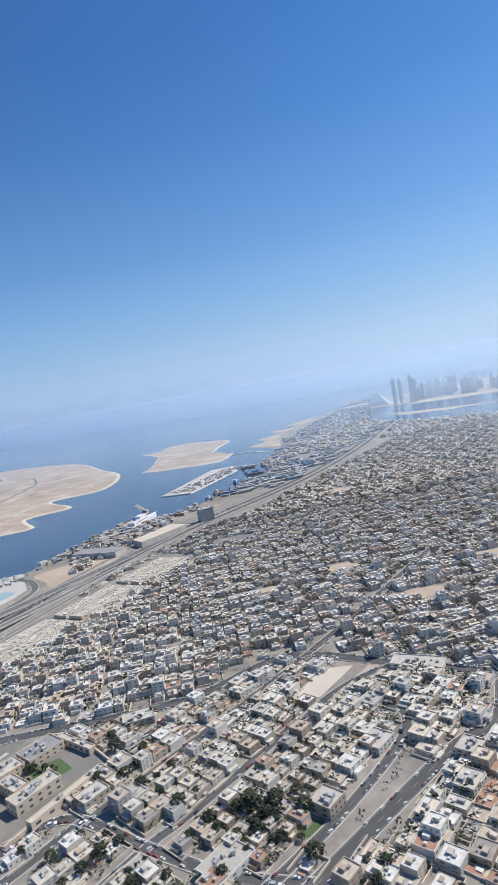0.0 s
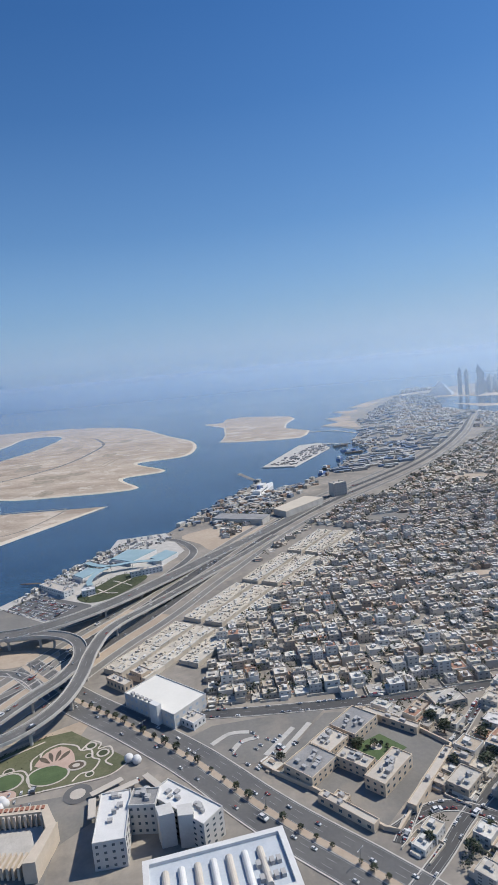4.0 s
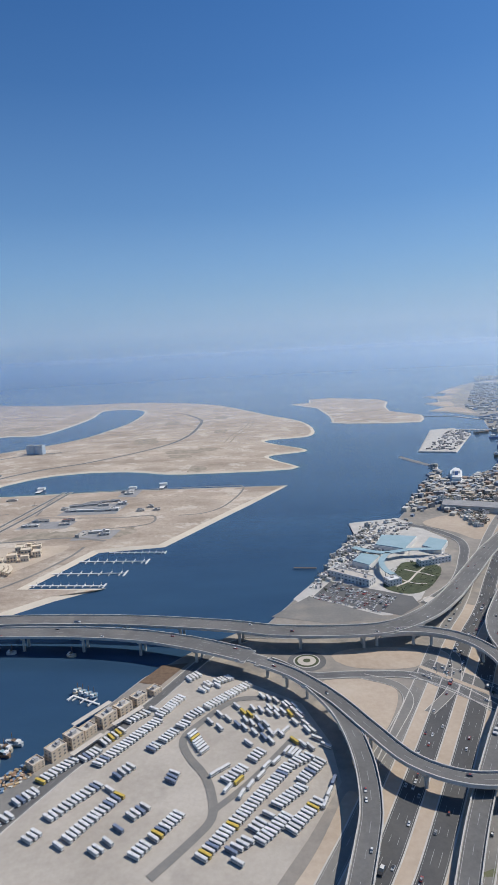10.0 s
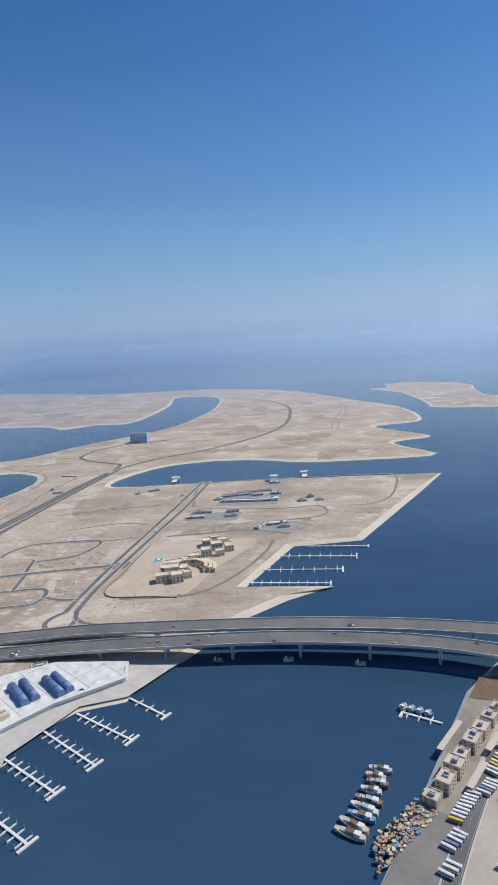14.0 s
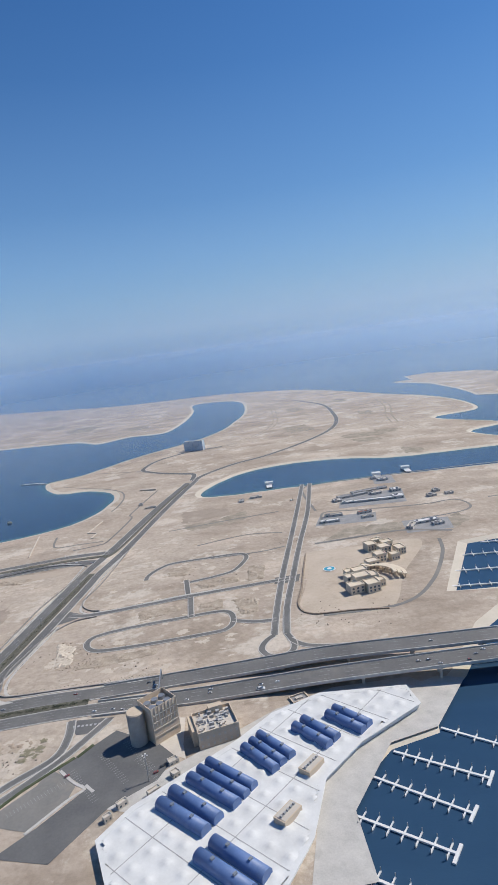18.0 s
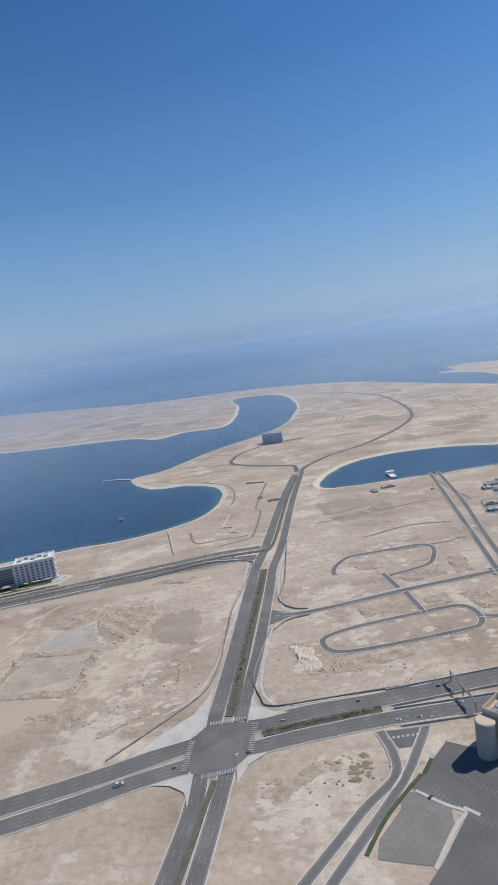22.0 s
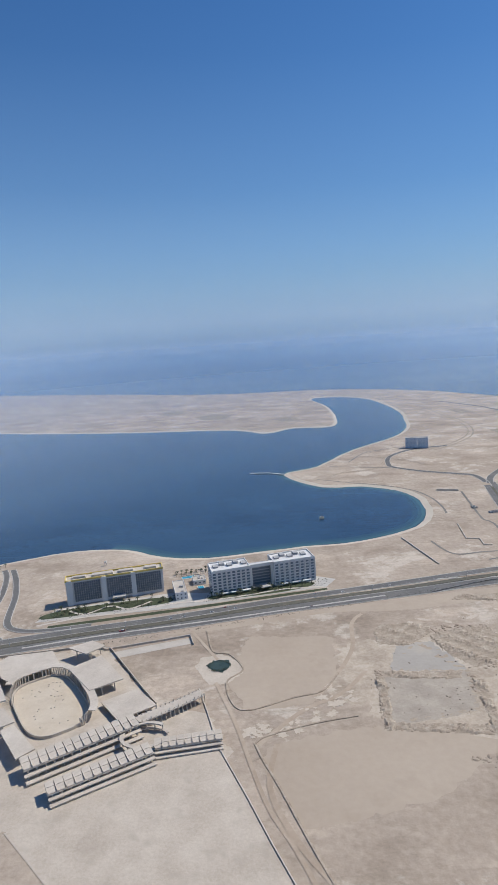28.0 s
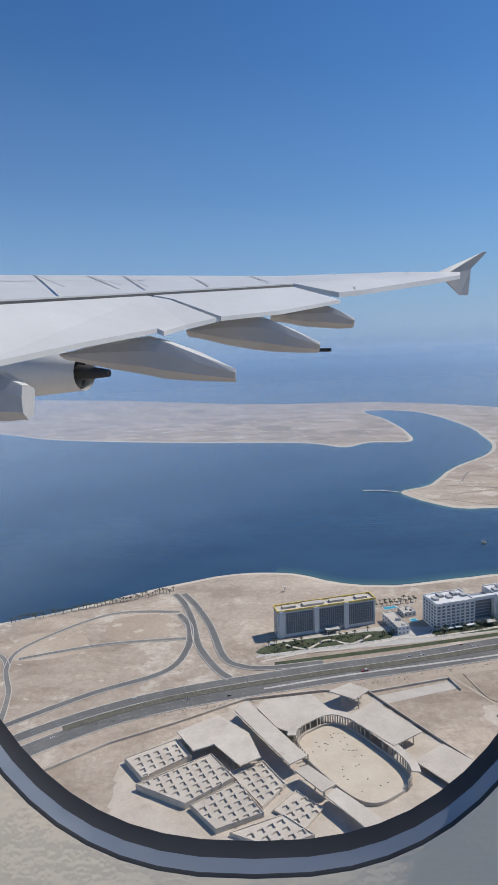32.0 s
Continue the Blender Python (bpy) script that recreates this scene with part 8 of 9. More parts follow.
tagged(link("port_sheds", bm, palette("warehouse_paint", [(0.46, 0.46, 0.45), (0.36, 0.36, 0.36), (0.44, 0.40, 0.34), (0.20, 0.25, 0.32), (0.52, 0.51, 0.48), (0.28, 0.27, 0.25), (0.15, 0.22, 0.34), (0.42, 0.40, 0.37)], 0.7)), "long pale warehouses in rows behind the harbour", "shed", kind="stuff")
bm = bmesh.new()
for k in range(210):
    u, v = rng.random(), rng.random()
    x, y = -96 + 38 * u + 92 * v, 908 - 12 * u + 180 * v
    s = rng.uniform(0.6, 1.8)
    box(bm, x - s, y - s, 0, x + s, y + s * 0.8, rng.uniform(0.5, 1.8), 0, 0.35)
tagged(link("pier_goods", bm, ROOFING), "scattered goods and sheds on the pier", "cargo", kind="stuff")
# ship at the quay
root = thing("ship", "white ship moored in the harbour", "ship", at=(-112, 729, -1.6), turn=72)
bm = bmesh.new()
prism(bm, [(-36, -6), (20, -6.5), (34, -3), (40, 0), (34, 3), (20, 6.5), (-36, 6)], 0, 5)
part("hull", bm, WHITE, root)
piece("superstructure", WHITE, root, -14, 0, 5, 36, 9, 4)
piece("bridge_deck", WHITE, root, -6, 0, 9, 14, 7, 3)
piece("funnel", BLUE, root, -20, 0, 9, 4, 3, 4)
for k in range(10):
    piece("window", GLASS, root, -28 + 3.2 * k, -4.55, 6.2, 1.8, 0.15, 1.0)
for k, (x, y, t_, ln) in enumerate(((-18, 850, 68, 24), (12, 915, 66, 22), (44, 962, 10, 30), (40, 990, 8, 26), (38, 1050, 12, 26), (-30, 810, 65, 18))):
    root = thing("ship", "long moored cargo boat with a pale deckhouse", "ship", "harbour boats", (x, y, -1.6), t_)
    bm = bmesh.new()
    prism(bm, [(-ln / 2, -3), (ln * 0.35, -3), (ln / 2, 0), (ln * 0.35, 3), (-ln / 2, 3)], 0, 3)
    part("hull", bm, BLUE if k % 2 else WOOD, root)
    piece("deckhouse", WHITE, root, -ln * 0.3, 0, 3, ln * 0.22, 4.5, 3)
# ---- the city: dense low houses ----
PAINTS = [surface("paint_cream", (0.61, 0.54, 0.44), (0.71, 0.64, 0.53), 0.2, 1.2, 0.85, 0.15, stain=(0.3, 0.4, (0.44, 0.38, 0.31)), vary=0.18),
          surface("paint_white", (0.66, 0.63, 0.57), (0.76, 0.73, 0.67), 0.2, 1.2, 0.8, 0.15, stain=(0.3, 0.3, (0.54, 0.51, 0.46)), vary=0.14),
          surface("paint_sand", (0.54, 0.46, 0.36), (0.64, 0.55, 0.44), 0.2, 1.2, 0.85, 0.15, stain=(0.3, 0.4, (0.36, 0.30, 0.23)), vary=0.2),
          surface("paint_grey", (0.50, 0.465, 0.415), (0.61, 0.575, 0.52), 0.2, 1.2, 0.85, 0.15, stain=(0.3, 0.4, (0.36, 0.34, 0.31)), vary=0.2),
          surface("paint_tan", (0.42, 0.33, 0.25), (0.53, 0.43, 0.33), 0.2, 1.2, 0.85, 0.15, stain=(0.3, 0.4, (0.30, 0.23, 0.17)), vary=0.2)]
CITY_GLASS = surface("shaded_window", (0.10, 0.10, 0.10), (0.19, 0.185, 0.175), 0.5, 3.0, 0.3, 0.02)
TONES = [(0.62, 0.58, 0.51), (0.54, 0.47, 0.38), (0.70, 0.67, 0.61), (0.44, 0.41, 0.37), (0.58, 0.52, 0.43), (0.64, 0.57, 0.46), (0.33, 0.31, 0.285), (0.67, 0.65, 0.62), (0.50, 0.42, 0.33), (0.40, 0.235, 0.165), (0.60, 0.56, 0.49)]
ROOF_ONE, ROOF_MANY = palette("roof_tones", TONES, 0.9, "Random", 0.4), palette("roof_tones_joined", TONES, 0.9, "Random Per Island", 0.4)
ROOFS = [surface("roof_screed", (0.54, 0.50, 0.43), (0.70, 0.65, 0.57), 0.25, 1.5, 0.9, 0.2, stain=(0.3, 0.5, (0.33, 0.29, 0.24)), vary=0.25), ]


def house_shape(rng, w, d, h, storeys):
    """The pieces of one flat-roofed house: name, material slot and blocks (x0, y0, z0, x1, y1, z1)."""
    out = [("wall", 0, [(-w / 2, -d / 2, -0.2, w / 2, d / 2, h)])]
    low, lows = h * 0.52, []
    for k in range(rng.choice((1, 2, 2))):
        c, u = rng.choice((-1, 1)), rng.uniform(0.2, 0.36)
        if k == 0:
            lows.append((w / 2 - 0.01, -d / 2 + 0.3, w / 2 + w * u, d * rng.uniform(0.0, 0.4)) if c > 0 else (-w / 2 - w * u, -d * rng.uniform(0.1, 0.4), -w / 2 + 0.01, d / 2 - 0.3))
        else:
            lows.append((-w * rng.uniform(0.1, 0.4), d / 2 - 0.01, w * rng.uniform(0.0, 0.45), d / 2 + d * u) if c > 0 else (-w * rng.uniform(0.0, 0.4), -d / 2 - d * u, w * rng.uniform(0.05, 0.4), -d / 2 + 0.01))
    for x0, y0, x1, y1 in lows:
        out[0][2].append((x0, y0, -0.2, x1, y1, low))
    out.append(("roof", 1, [(-w / 2 + 0.2, -d / 2 + 0.2, h, w / 2 - 0.2, d / 2 - 0.2, h + 0.06)] + [(x0 + 0.15, y0 + 0.15, low, x1 - 0.15, y1 - 0.15, low + 0.05) for x0, y0, x1, y1 in lows]))
    t, z = 0.18, h - 0.01
    out.append(("parapet", 0, [(-w / 2, -d / 2, z, w / 2, -d / 2 + t, z + 0.35), (-w / 2, d / 2 - t, z, w / 2, d / 2, z + 0.35), (-w / 2, -d / 2 + t, z, -w / 2 + t, d / 2 - t, z + 0.35), (w / 2 - t, -d / 2 + t, z, w / 2, d / 2 - t, z + 0.35)]))
    sx, sy = rng.uniform(-w * 0.3, w * 0.2), rng.uniform(-d * 0.25, d * 0.25)
    out.append(("stair_tower", 0, [(sx - w * 0.16, sy - d * 0.14, h, sx + w * 0.16, sy + d * 0.14, h + 0.9)]))
    tx = -sx * 0.8 + 0.3
    out.append(("water_tank", 3, [(tx - 0.45, -sy - 0.45, h + 0.05, tx + 0.35, -sy + 0.35, h + 0.65)]))
    if rng.random() < 0.6:
        out.append(("roof_unit", 3, [(tx + 0.8, sy * 0.4 - 0.3, h + 0.05, tx + 1.4, sy * 0.4 + 0.3, h + 0.5)]))
    sh = h / storeys
    for s in range(storeys):
        z0, z1 = sh * (s + 0.4), sh * (s + 0.75)
        for k in range(3):
            u = -w / 2 + w * (k + 0.5) / 3
            out.append(("window", 2, [(u - w * 0.05, -d / 2 - 0.04, z0, u + w * 0.05, -d / 2 + 0.05, z1)]))
        for k in range(2):
            u = -d / 2 + d * (k + 0.5) / 2
            out.append(("window", 2, [(w / 2 - 0.05, u - d * 0.09, z0, w / 2 + 0.04, u + d * 0.09, z1)]))
            out.append(("window", 2, [(-w / 2 - 0.04, u - d * 0.09, z0, -w / 2 + 0.05, u + d * 0.09, z1)]))
    return out


shape_rng = random.Random(55)
SHAPES = [house_shape(shape_rng, w, d, h, s) for w, d, h, s in ((5.6, 4.8, 2.3, 2), (6.0, 5.2, 2.5, 2), (4.8, 5.6, 3.4, 3), (5.8, 4.4, 1.4, 1), (6.4, 5.6, 3.0, 2), (5.2, 5.4, 4.2, 4), (6.6, 4.4, 2.4, 2), (4.4, 4.4, 2.2, 2), (5.8, 6.0, 2.6, 2), (3.8, 5.0, 2.4, 2), (5.0, 3.8, 1.5, 1), (4.6, 4.8, 3.2, 3))]


def model_house(shape, paint):
    mats = [paint, ROOF_ONE, CITY_GLASS, FURNITURE]
    root = None
    for name, slot, blocks in shape:
        if name == "window" and blocks[0][3] < 0 and blocks[0][1] > -2.2 or name == "roof_unit":
            continue
        bm = bmesh.new()
        for b in blocks:
            box(bm, *b)
        ob = link("house" if root is None else name, bm, mats[slot], root)
        if root is None:
            root = tagged(ob, "flat-roofed city house with parapet and roof tanks", "house", "city houses")
    return root


KEEP_OUT = [[(-136, 230), (-99, 193), (-66, 234), (-90, 266), (-112, 268)], [(-170, 256), (-156, 266), (-110, 268), (-136, 233), (-152, 233)], [(-205, 292), (-186, 306), (-156, 274), (-172, 254)],
            [(8, 253), (26, 278), (50, 276), (50, 262), (30, 250)], [(-222, 325), (-179, 318), (-38, 532), (-74, 562)], [(-210, 250), (-150, 255), (-110, 180), (-150, 150), (-230, 180)]]
STREET_LINES = [(smooth_line(pts, 4.0), w / 2 + 2.6) for pts, w in STREETS] + [(smooth_line(SE, 5.0), 16.0), (smooth_line(HWY, 8.0), 27.0)]


def free_spot(x, y):
    if any(inside((x, y), k) for k in KEEP_OUT) or any(((x - u) / a) ** 2 + ((y - v) / b) ** 2 < 1 for u, v, a, b in VACANT):
        return False
    return all(min((x - q.x) ** 2 + (y - q.y) ** 2 for q in line) > r * r for line, r in STREET_LINES)


lots, tree_spots = [], []
VACANT = [(102, 345, 16, 11), (-6, 560, 22, 16), (240, 470, 30, 16), (70, 420, 14, 10), (150, 300, 18, 12), (170, 390, 20, 9), (10, 400, 12, 9), (330, 640, 34, 18), (120, 700, 30, 14), (-60, 400, 10, 7)]
rng = random.Random(61)


def fill(origin, ang, na, nb, sa, sb, lane_a, lane_b, ok, drop=0.12, lo=0.8, hi=1.15, lane=3.4):
    a, b = Vector((math.cos(ang), math.sin(ang))), Vector((-math.sin(ang), math.cos(ang)))
    for i in range(-na, na):
        for j in range(-nb, nb):
            q = Vector(origin) + a * (i * sa + (i // lane_a) * lane) + b * (j * sb + (j // lane_b) * lane)
            x, y = q.x + rng.uniform(-0.8, 0.8), q.y + rng.uniform(-0.8, 0.8)
            if not ok(x, y) or not free_spot(x, y):
                continue
            if rng.random() < drop:
                tree_spots.append((x, y))
                continue
            lots.append((x, y, math.degrees(ang) + rng.choice((0, 90, 180, 270)) + rng.uniform(-3, 3), rng.uniform(lo, hi)))
            if rng.random() < (0.95 if y < 300 else 0.75):
                tree_spots.append((x + a.x * sa * 0.5 + rng.uniform(-1, 1), y + a.y * sa * 0.5 + rng.uniform(-1, 1)))


def south_side(x, y):
    yr = 272 if x < -37 else (272 + (x + 37) * 0.5 if x < 13 else 297 - (x - 13) * 0.6)
    return y < yr


# villa quarter, then the dense quarter, then the quarters farther out
fill((-20, 215), 0.775, 50, 50, 6.7, 6.3, 6, 3, lambda x, y: south_side(x, y) and y > 120 and x > -135 and x < 190 and y > 150 - x * 0.2, 0.07, 0.95, 1.3, 1.2)
fill((0, 330), 0.06, 46, 60, 6.3, 5.9, 6, 3, lambda x, y: not south_side(x, y) and y < 640 and x > -160 and x < 330 + (y - 300) * 0.6, 0.10, 0.85, 1.2, 2.4)
fill((200, 800), 0.95, 56, 56, 8.0, 7.4, 6, 3, lambda x, y: 640 <= y < 1100 and x < 430 + (y - 600) * 0.6 and x > -205 + (y - 394) * 0.72 + 20, 0.06, 0.9, 1.4)
fill((300, 1500), 0.8, 52, 52, 17.0, 15.0, 6, 2, lambda x, y: 1100 <= y < 2500 and x < 620 + (y - 1100) * 0.6 and (x > 125 + (y - 1100) * 0.31) and not inside((x, y), [(430, 2300), (360, 1740), (390, 1472), (445, 1290), (610, 1115), (1010, 985), (1500, 1400), (1500, 2600)]), 0.06, 1.4, 2.3)
near = sorted((q for q in lots if q[1] < 288), key=lambda q: (q[0] + 20) ** 2 + (q[1] - 200) ** 2)[:66]
far = [q for q in lots if q not in set(near)]
models = {}
for k, (x, y, t_, s) in enumerate(near):
    key = (k * 5) % len(SHAPES), (k * 7 + k // 9) % len(PAINTS)
    m_ = pose(x, y, 0, 0, 0, t_)
    if key not in models:
        models[key] = model_house(SHAPES[key[0]], PAINTS[key[1]])
        models[key].matrix_world = m_
    else:
        copy_thing(models[key], m_)


def joined(shape, low=False):
    """One house shape as plain arrays, for the joined quarters."""
    vs, fs, ms = [], [], []
    for name, slot, blocks in shape:
        if low and name in ("window", "roof_unit", "roof") and not (name == "window" and slot == 2 and len(vs) < 400):
            continue
        for x0, y0, z0, x1, y1, z1 in blocks:
            b = len(vs)
            vs += [(x0, y0, z0), (x1, y0, z0), (x1, y1, z0), (x0, y1, z0), (x0, y0, z1), (x1, y0, z1), (x1, y1, z1), (x0, y1, z1)]
            for q in ((4, 5, 6, 7), (0, 1, 5, 4), (1, 2, 6, 5), (2, 3, 7, 6), (3, 0, 4, 7)):
                fs.append([b + i for i in q])
                ms.append(slot)
    return np.array(vs), np.array(fs), np.array(ms)


FLAT = [joined(s) for s in SHAPES]
bins = [([], [], []) for _ in PAINTS]
count = [0] * len(PAINTS)
for k, (x, y, t_, s) in enumerate(far):
    c = (k * 3 + k // 11) % len(PAINTS) if k % 4 else 1
    v, f, m_ = FLAT[(k * 5 + k // 7) % len(SHAPES)]
    a = radians(t_)
    r = np.array([[math.cos(a), math.sin(a), 0], [-math.sin(a), math.cos(a), 0], [0, 0, 1]])
    roll = ((k * 7919) % 101) / 101
    grow = (0.5 + 0.75 * roll) * (1.5 if y > 1100 else 1.45 if not south_side(x, y) and y < 400 else 1.15 if y < 640 else 1.0)
    if roll < 0.13 and y < 1100:
        grow = 0.4
    vv = (v * np.array([s, s, grow])) @ r + np.array([x, y, 0])
    bins[c][0].append(vv)
    bins[c][1].append(f + count[c])
    bins[c][2].append(m_)
    count[c] += len(v)
for c, (vs, fs, ms) in enumerate(bins):
    me = bpy.data.meshes.new("city_quarter")
    me.from_pydata(np.concatenate(vs).tolist(), [], np.concatenate(fs).tolist())
    for m_ in (PAINTS[c], ROOF_MANY, CITY_GLASS, FURNITURE):
        me.materials.append(m_)
    me.polygons.foreach_set("material_index", np.concatenate(ms))
    tagged(new("city_quarter", me), ("cream", "white", "sand-coloured", "grey", "tan")[c] + " flat-roofed houses packed in dense city blocks", "houses", kind="stuff")
# rows of alike workers' houses beside the highway
a, b = Vector((0.545, 0.838)), Vector((0.838, -0.545))
for j in range(6):
    for block in range(4):
        root = thing("row_house_terrace", "long terrace of alike cream low houses beside the highway", "terrace house", "row house terraces")
        tops = bmesh.new()
        for i in range(9 * block, 9 * block + 8):
            if i < 3 and j > 3:
                continue
            q = Vector((-213, 322)) + a * i * 7.4 + b * (j * 6.2 + (j // 2) * 3.0 + 3)
            s, h = rng.uniform(2.9, 3.15), rng.uniform(2.2, 2.8)
            walls = bmesh.new()
            box(walls, q.x - 3.66, q.y - s, -0.1, q.x + 3.66, q.y + s, h, 0, 0.994)
            part("house", walls, PAINTS[0], root)
            for k in range(5):
                o = q + a * rng.uniform(-2.8, 2.8) + b * rng.uniform(-2.2, 2.2)
                t = rng.uniform(0.25, 0.75)
                box(tops, o.x - t, o.y - t, h, o.x + t, o.y + t, h + rng.uniform(0.3, 1.0), 0, 0.994)
            for off in (-2.9, 2.9):
                o = q + b * off
                box(tops, o.x - 3.5, o.y - 0.1, h, o.x + 3.5, o.y + 0.1, h + 0.4, 0, 0.994)
        part("roof_clutter", tops, PAINTS[(j + block) % 2], root)["kind"] = "stuff"
# villa garden walls
bm = bmesh.new()
for x, y, t_, s in lots:
    if y < 290 and x < 120 and rng.random() < 0.8:
        w = 4.6
        c_, s_ = math.cos(radians(t_)), math.sin(radians(t_))
        for k in range(3):
            p0 = [(-w, -w), (w, -w), (w, w), (-w, w)][k]
            p1 = [(-w, -w), (w, -w), (w, w), (-w, w)][k + 1]
            ribbon(bm, [Vector((x + c_ * u - s_ * v, y + s_ * u + c_ * v)) for u, v in (p0, p1)], 0.25, 0.9, 1.0)
tagged(link("garden_walls", bm, PAINTS[0]), "cream garden walls round the villas", "wall", kind="stuff")
# vacant sandy lots
for k, (x, y, a_, b_) in enumerate(VACANT):
    patch("ground", [(x + a_ * 0.95 * math.cos(t), y + b_ * 0.95 * math.sin(t)) for t in (0.5, 1.2, 2.4, 3.4, 4.2, 5.6)], 0.07, (SAND, DUSTY, FIELD)[k % 3], "bare vacant lot between city houses", "ground", 4, 0.9)
# some larger landmarks in the villa quarter
for x, y, w, d, h, t_, p_ in ((-22, 168, 15, 11, 3.2, 44, 1), (-5, 190, 20, 4, 2.4, -46, 0), (12, 184, 9, 9, 5, 44, 4), (36, 211, 11, 9, 3.4, 44, 1), (43, 240, 12, 8, 3.0, 40, 1), (-55, 208, 8, 8, 4.2, 44, 1), (-71, 213, 11, 8, 4.2, 44, 2), (58, 180, 10, 8, 4, 44, 0), (66, 196, 9, 8, 4, 44, 0), (-60, 262, 14, 10, 4, 10, 2), (70, 262, 24, 10, 3, -32, 1)):
    building("villa", "large pale villa with a broad flat roof", "villa", x, y, w, d, h * 0.75, t_, 2, 4, 2, PAINTS[p_], ROOFS[0], group="large villas", clutter=5)
patch("ground", [(8, 254), (28, 277), (42, 274), (22, 252)], 0.07, BEACH, "empty pale sand lot", "ground")
patch("ground", [(30, 253), (50, 273), (62, 258), (44, 243)], 0.07, SAND, "empty brown sand lot", "ground")
patch("ground", [(-2, 176), (3, 182), (10, 178), (5, 172)], 0.08, LAWN, "small bright green garden lawn", "lawn")
# far towers behind the haze, with haze also put into their blue-grey colour
TOWER = surface("haze_tinted_tower", (0.26, 0.31, 0.37), (0.36, 0.41, 0.46), 0.01, 0.1, 0.4, 0.0)
rng = random.Random(88)
skyline = [(575, 1914, 10, 78), (590, 1895, 10, 74), (609, 1850, 8, 84), (628, 1880, 18, 70)]
for k in range(40):
    u = rng.random()
    skyline.append((640 + 330 * u + rng.uniform(-20, 30), 1900 - 190 * u + rng.uniform(-10, 200), rng.uniform(9, 20), rng.uniform(28, 62) * (0.7 + 0.4 * math.sin(u * 9.0) ** 2)))
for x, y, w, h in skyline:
    root = thing("skyscraper", "distant tower tinted blue-grey for haze", "skyscraper", "far skyline", (x, y, 0), rng.uniform(0, 40))
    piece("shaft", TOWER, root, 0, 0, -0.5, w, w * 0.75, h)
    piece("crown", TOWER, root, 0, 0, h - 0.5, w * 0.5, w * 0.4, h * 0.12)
root = thing("skyscraper", "distant pyramid building tinted blue-grey for haze", "skyscraper", "far skyline", (545, 2010, 0), 20)
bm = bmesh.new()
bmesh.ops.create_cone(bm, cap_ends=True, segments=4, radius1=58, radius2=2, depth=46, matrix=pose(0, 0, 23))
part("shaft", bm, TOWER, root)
# trees
rng = random.Random(14)
near_trees = [q for q in tree_spots if q[1] < 292 and -135 < q[0] < 90][:75]
for x, y in near_trees:
    plant("tree", x, y, rng, 1.25)
for k in range(34):
    q = se[min(len(se) - 1, 6 + k)]
    plant("tree", q.x, q.y, rng, 0.8, 0.3)
for k in range(20):
    plant("tree", rng.uniform(-18, 6), rng.uniform(172, 196), rng, 1.5)
for k in range(12):
    plant("tree", -98 + rng.uniform(-5, 8), 236 + rng.uniform(-6, 6), rng, 0.9)


def clump(bm, x, y, r, h, n_):
    first = len(bm.verts)
    leaf_crown(bm, rng, r, h, n_)
    bm.verts.ensure_lookup_table()
    for v in bm.verts[first:]:
        v.co.x += x
        v.co.y += y


bm = bmesh.new()
for x, y in [q for q in tree_spots if q not in set(near_trees)]:
    if y < 1100:
        clump(bm, x, y, rng.uniform(1.4, 3.0) * (1 if y < 600 else 1.4), 2.3, 13)
for k in range(2600):
    x, y = rng.uniform(-130, 160), rng.uniform(150, 290)
    if south_side(x, y) and free_spot(x, y):
        clump(bm, x, y, rng.uniform(0.9, 2.0), 1.3, 12)
tagged(link("far_trees", bm, LEAF), "dark green trees scattered between city houses", "trees", kind="stuff")
# ---- cars ----
CARS = palette("car_paint", [(0.70, 0.70, 0.70), (0.74, 0.74, 0.73), (0.05, 0.05, 0.055), (0.30, 0.31, 0.32), (0.66, 0.65, 0.62), (0.28, 0.06, 0.05), (0.45, 0.46, 0.48), (0.72, 0.72, 0.71)], 0.3, "Random")
CARS_JOINED = palette("car_paint_joined", [(0.70, 0.70, 0.70), (0.74, 0.74, 0.73), (0.05, 0.05, 0.055), (0.30, 0.31, 0.32), (0.66, 0.65, 0.62), (0.28, 0.06, 0.05), (0.45, 0.46, 0.48), (0.72, 0.72, 0.71)], 0.3)


def car_body(bm, mat_paint=0, mat_glass=None):
    """A saloon outline swept across the width, with a narrower cabin."""
    side = [(-1.0, 0.16), (1.0, 0.16), (1.03, 0.36), (0.55, 0.44), (-0.85, 0.46), (-1.02, 0.38)]
    a = [bm.verts.new((x, -0.42, z)) for x, z in side]
    b = [bm.verts.new((x, 0.42, z)) for x, z in side]
    bm.faces.new(a)
    bm.faces.new(b[::-1])
    for i in range(6):
        bm.faces.new((a[i], b[i], b[(i + 1) % 6], a[(i + 1) % 6]))
    top = [(-0.62, 0.3, 0.66), (0.15, 0.3, 0.66)]
    base = [(-0.86, 0.4, 0.45), (0.5, 0.4, 0.44)]
    t = [bm.verts.new((x, s * y, z)) for x, y, z in top for s in (-1, 1)]
    l_ = [bm.verts.new((x, s * y, z)) for x, y, z in base for s in (-1, 1)]
    bm.faces.new((t[0], t[2], t[3], t[1]))
    if mat_glass is None:
        return
    for q in ((l_[0], l_[2], t[2], t[0]), (l_[3], l_[1], t[1], t[3]), (l_[2], l_[3], t[3], t[2]), (l_[1], l_[0], t[0], t[1])):
        bm.faces.new(q).material_index = mat_glass


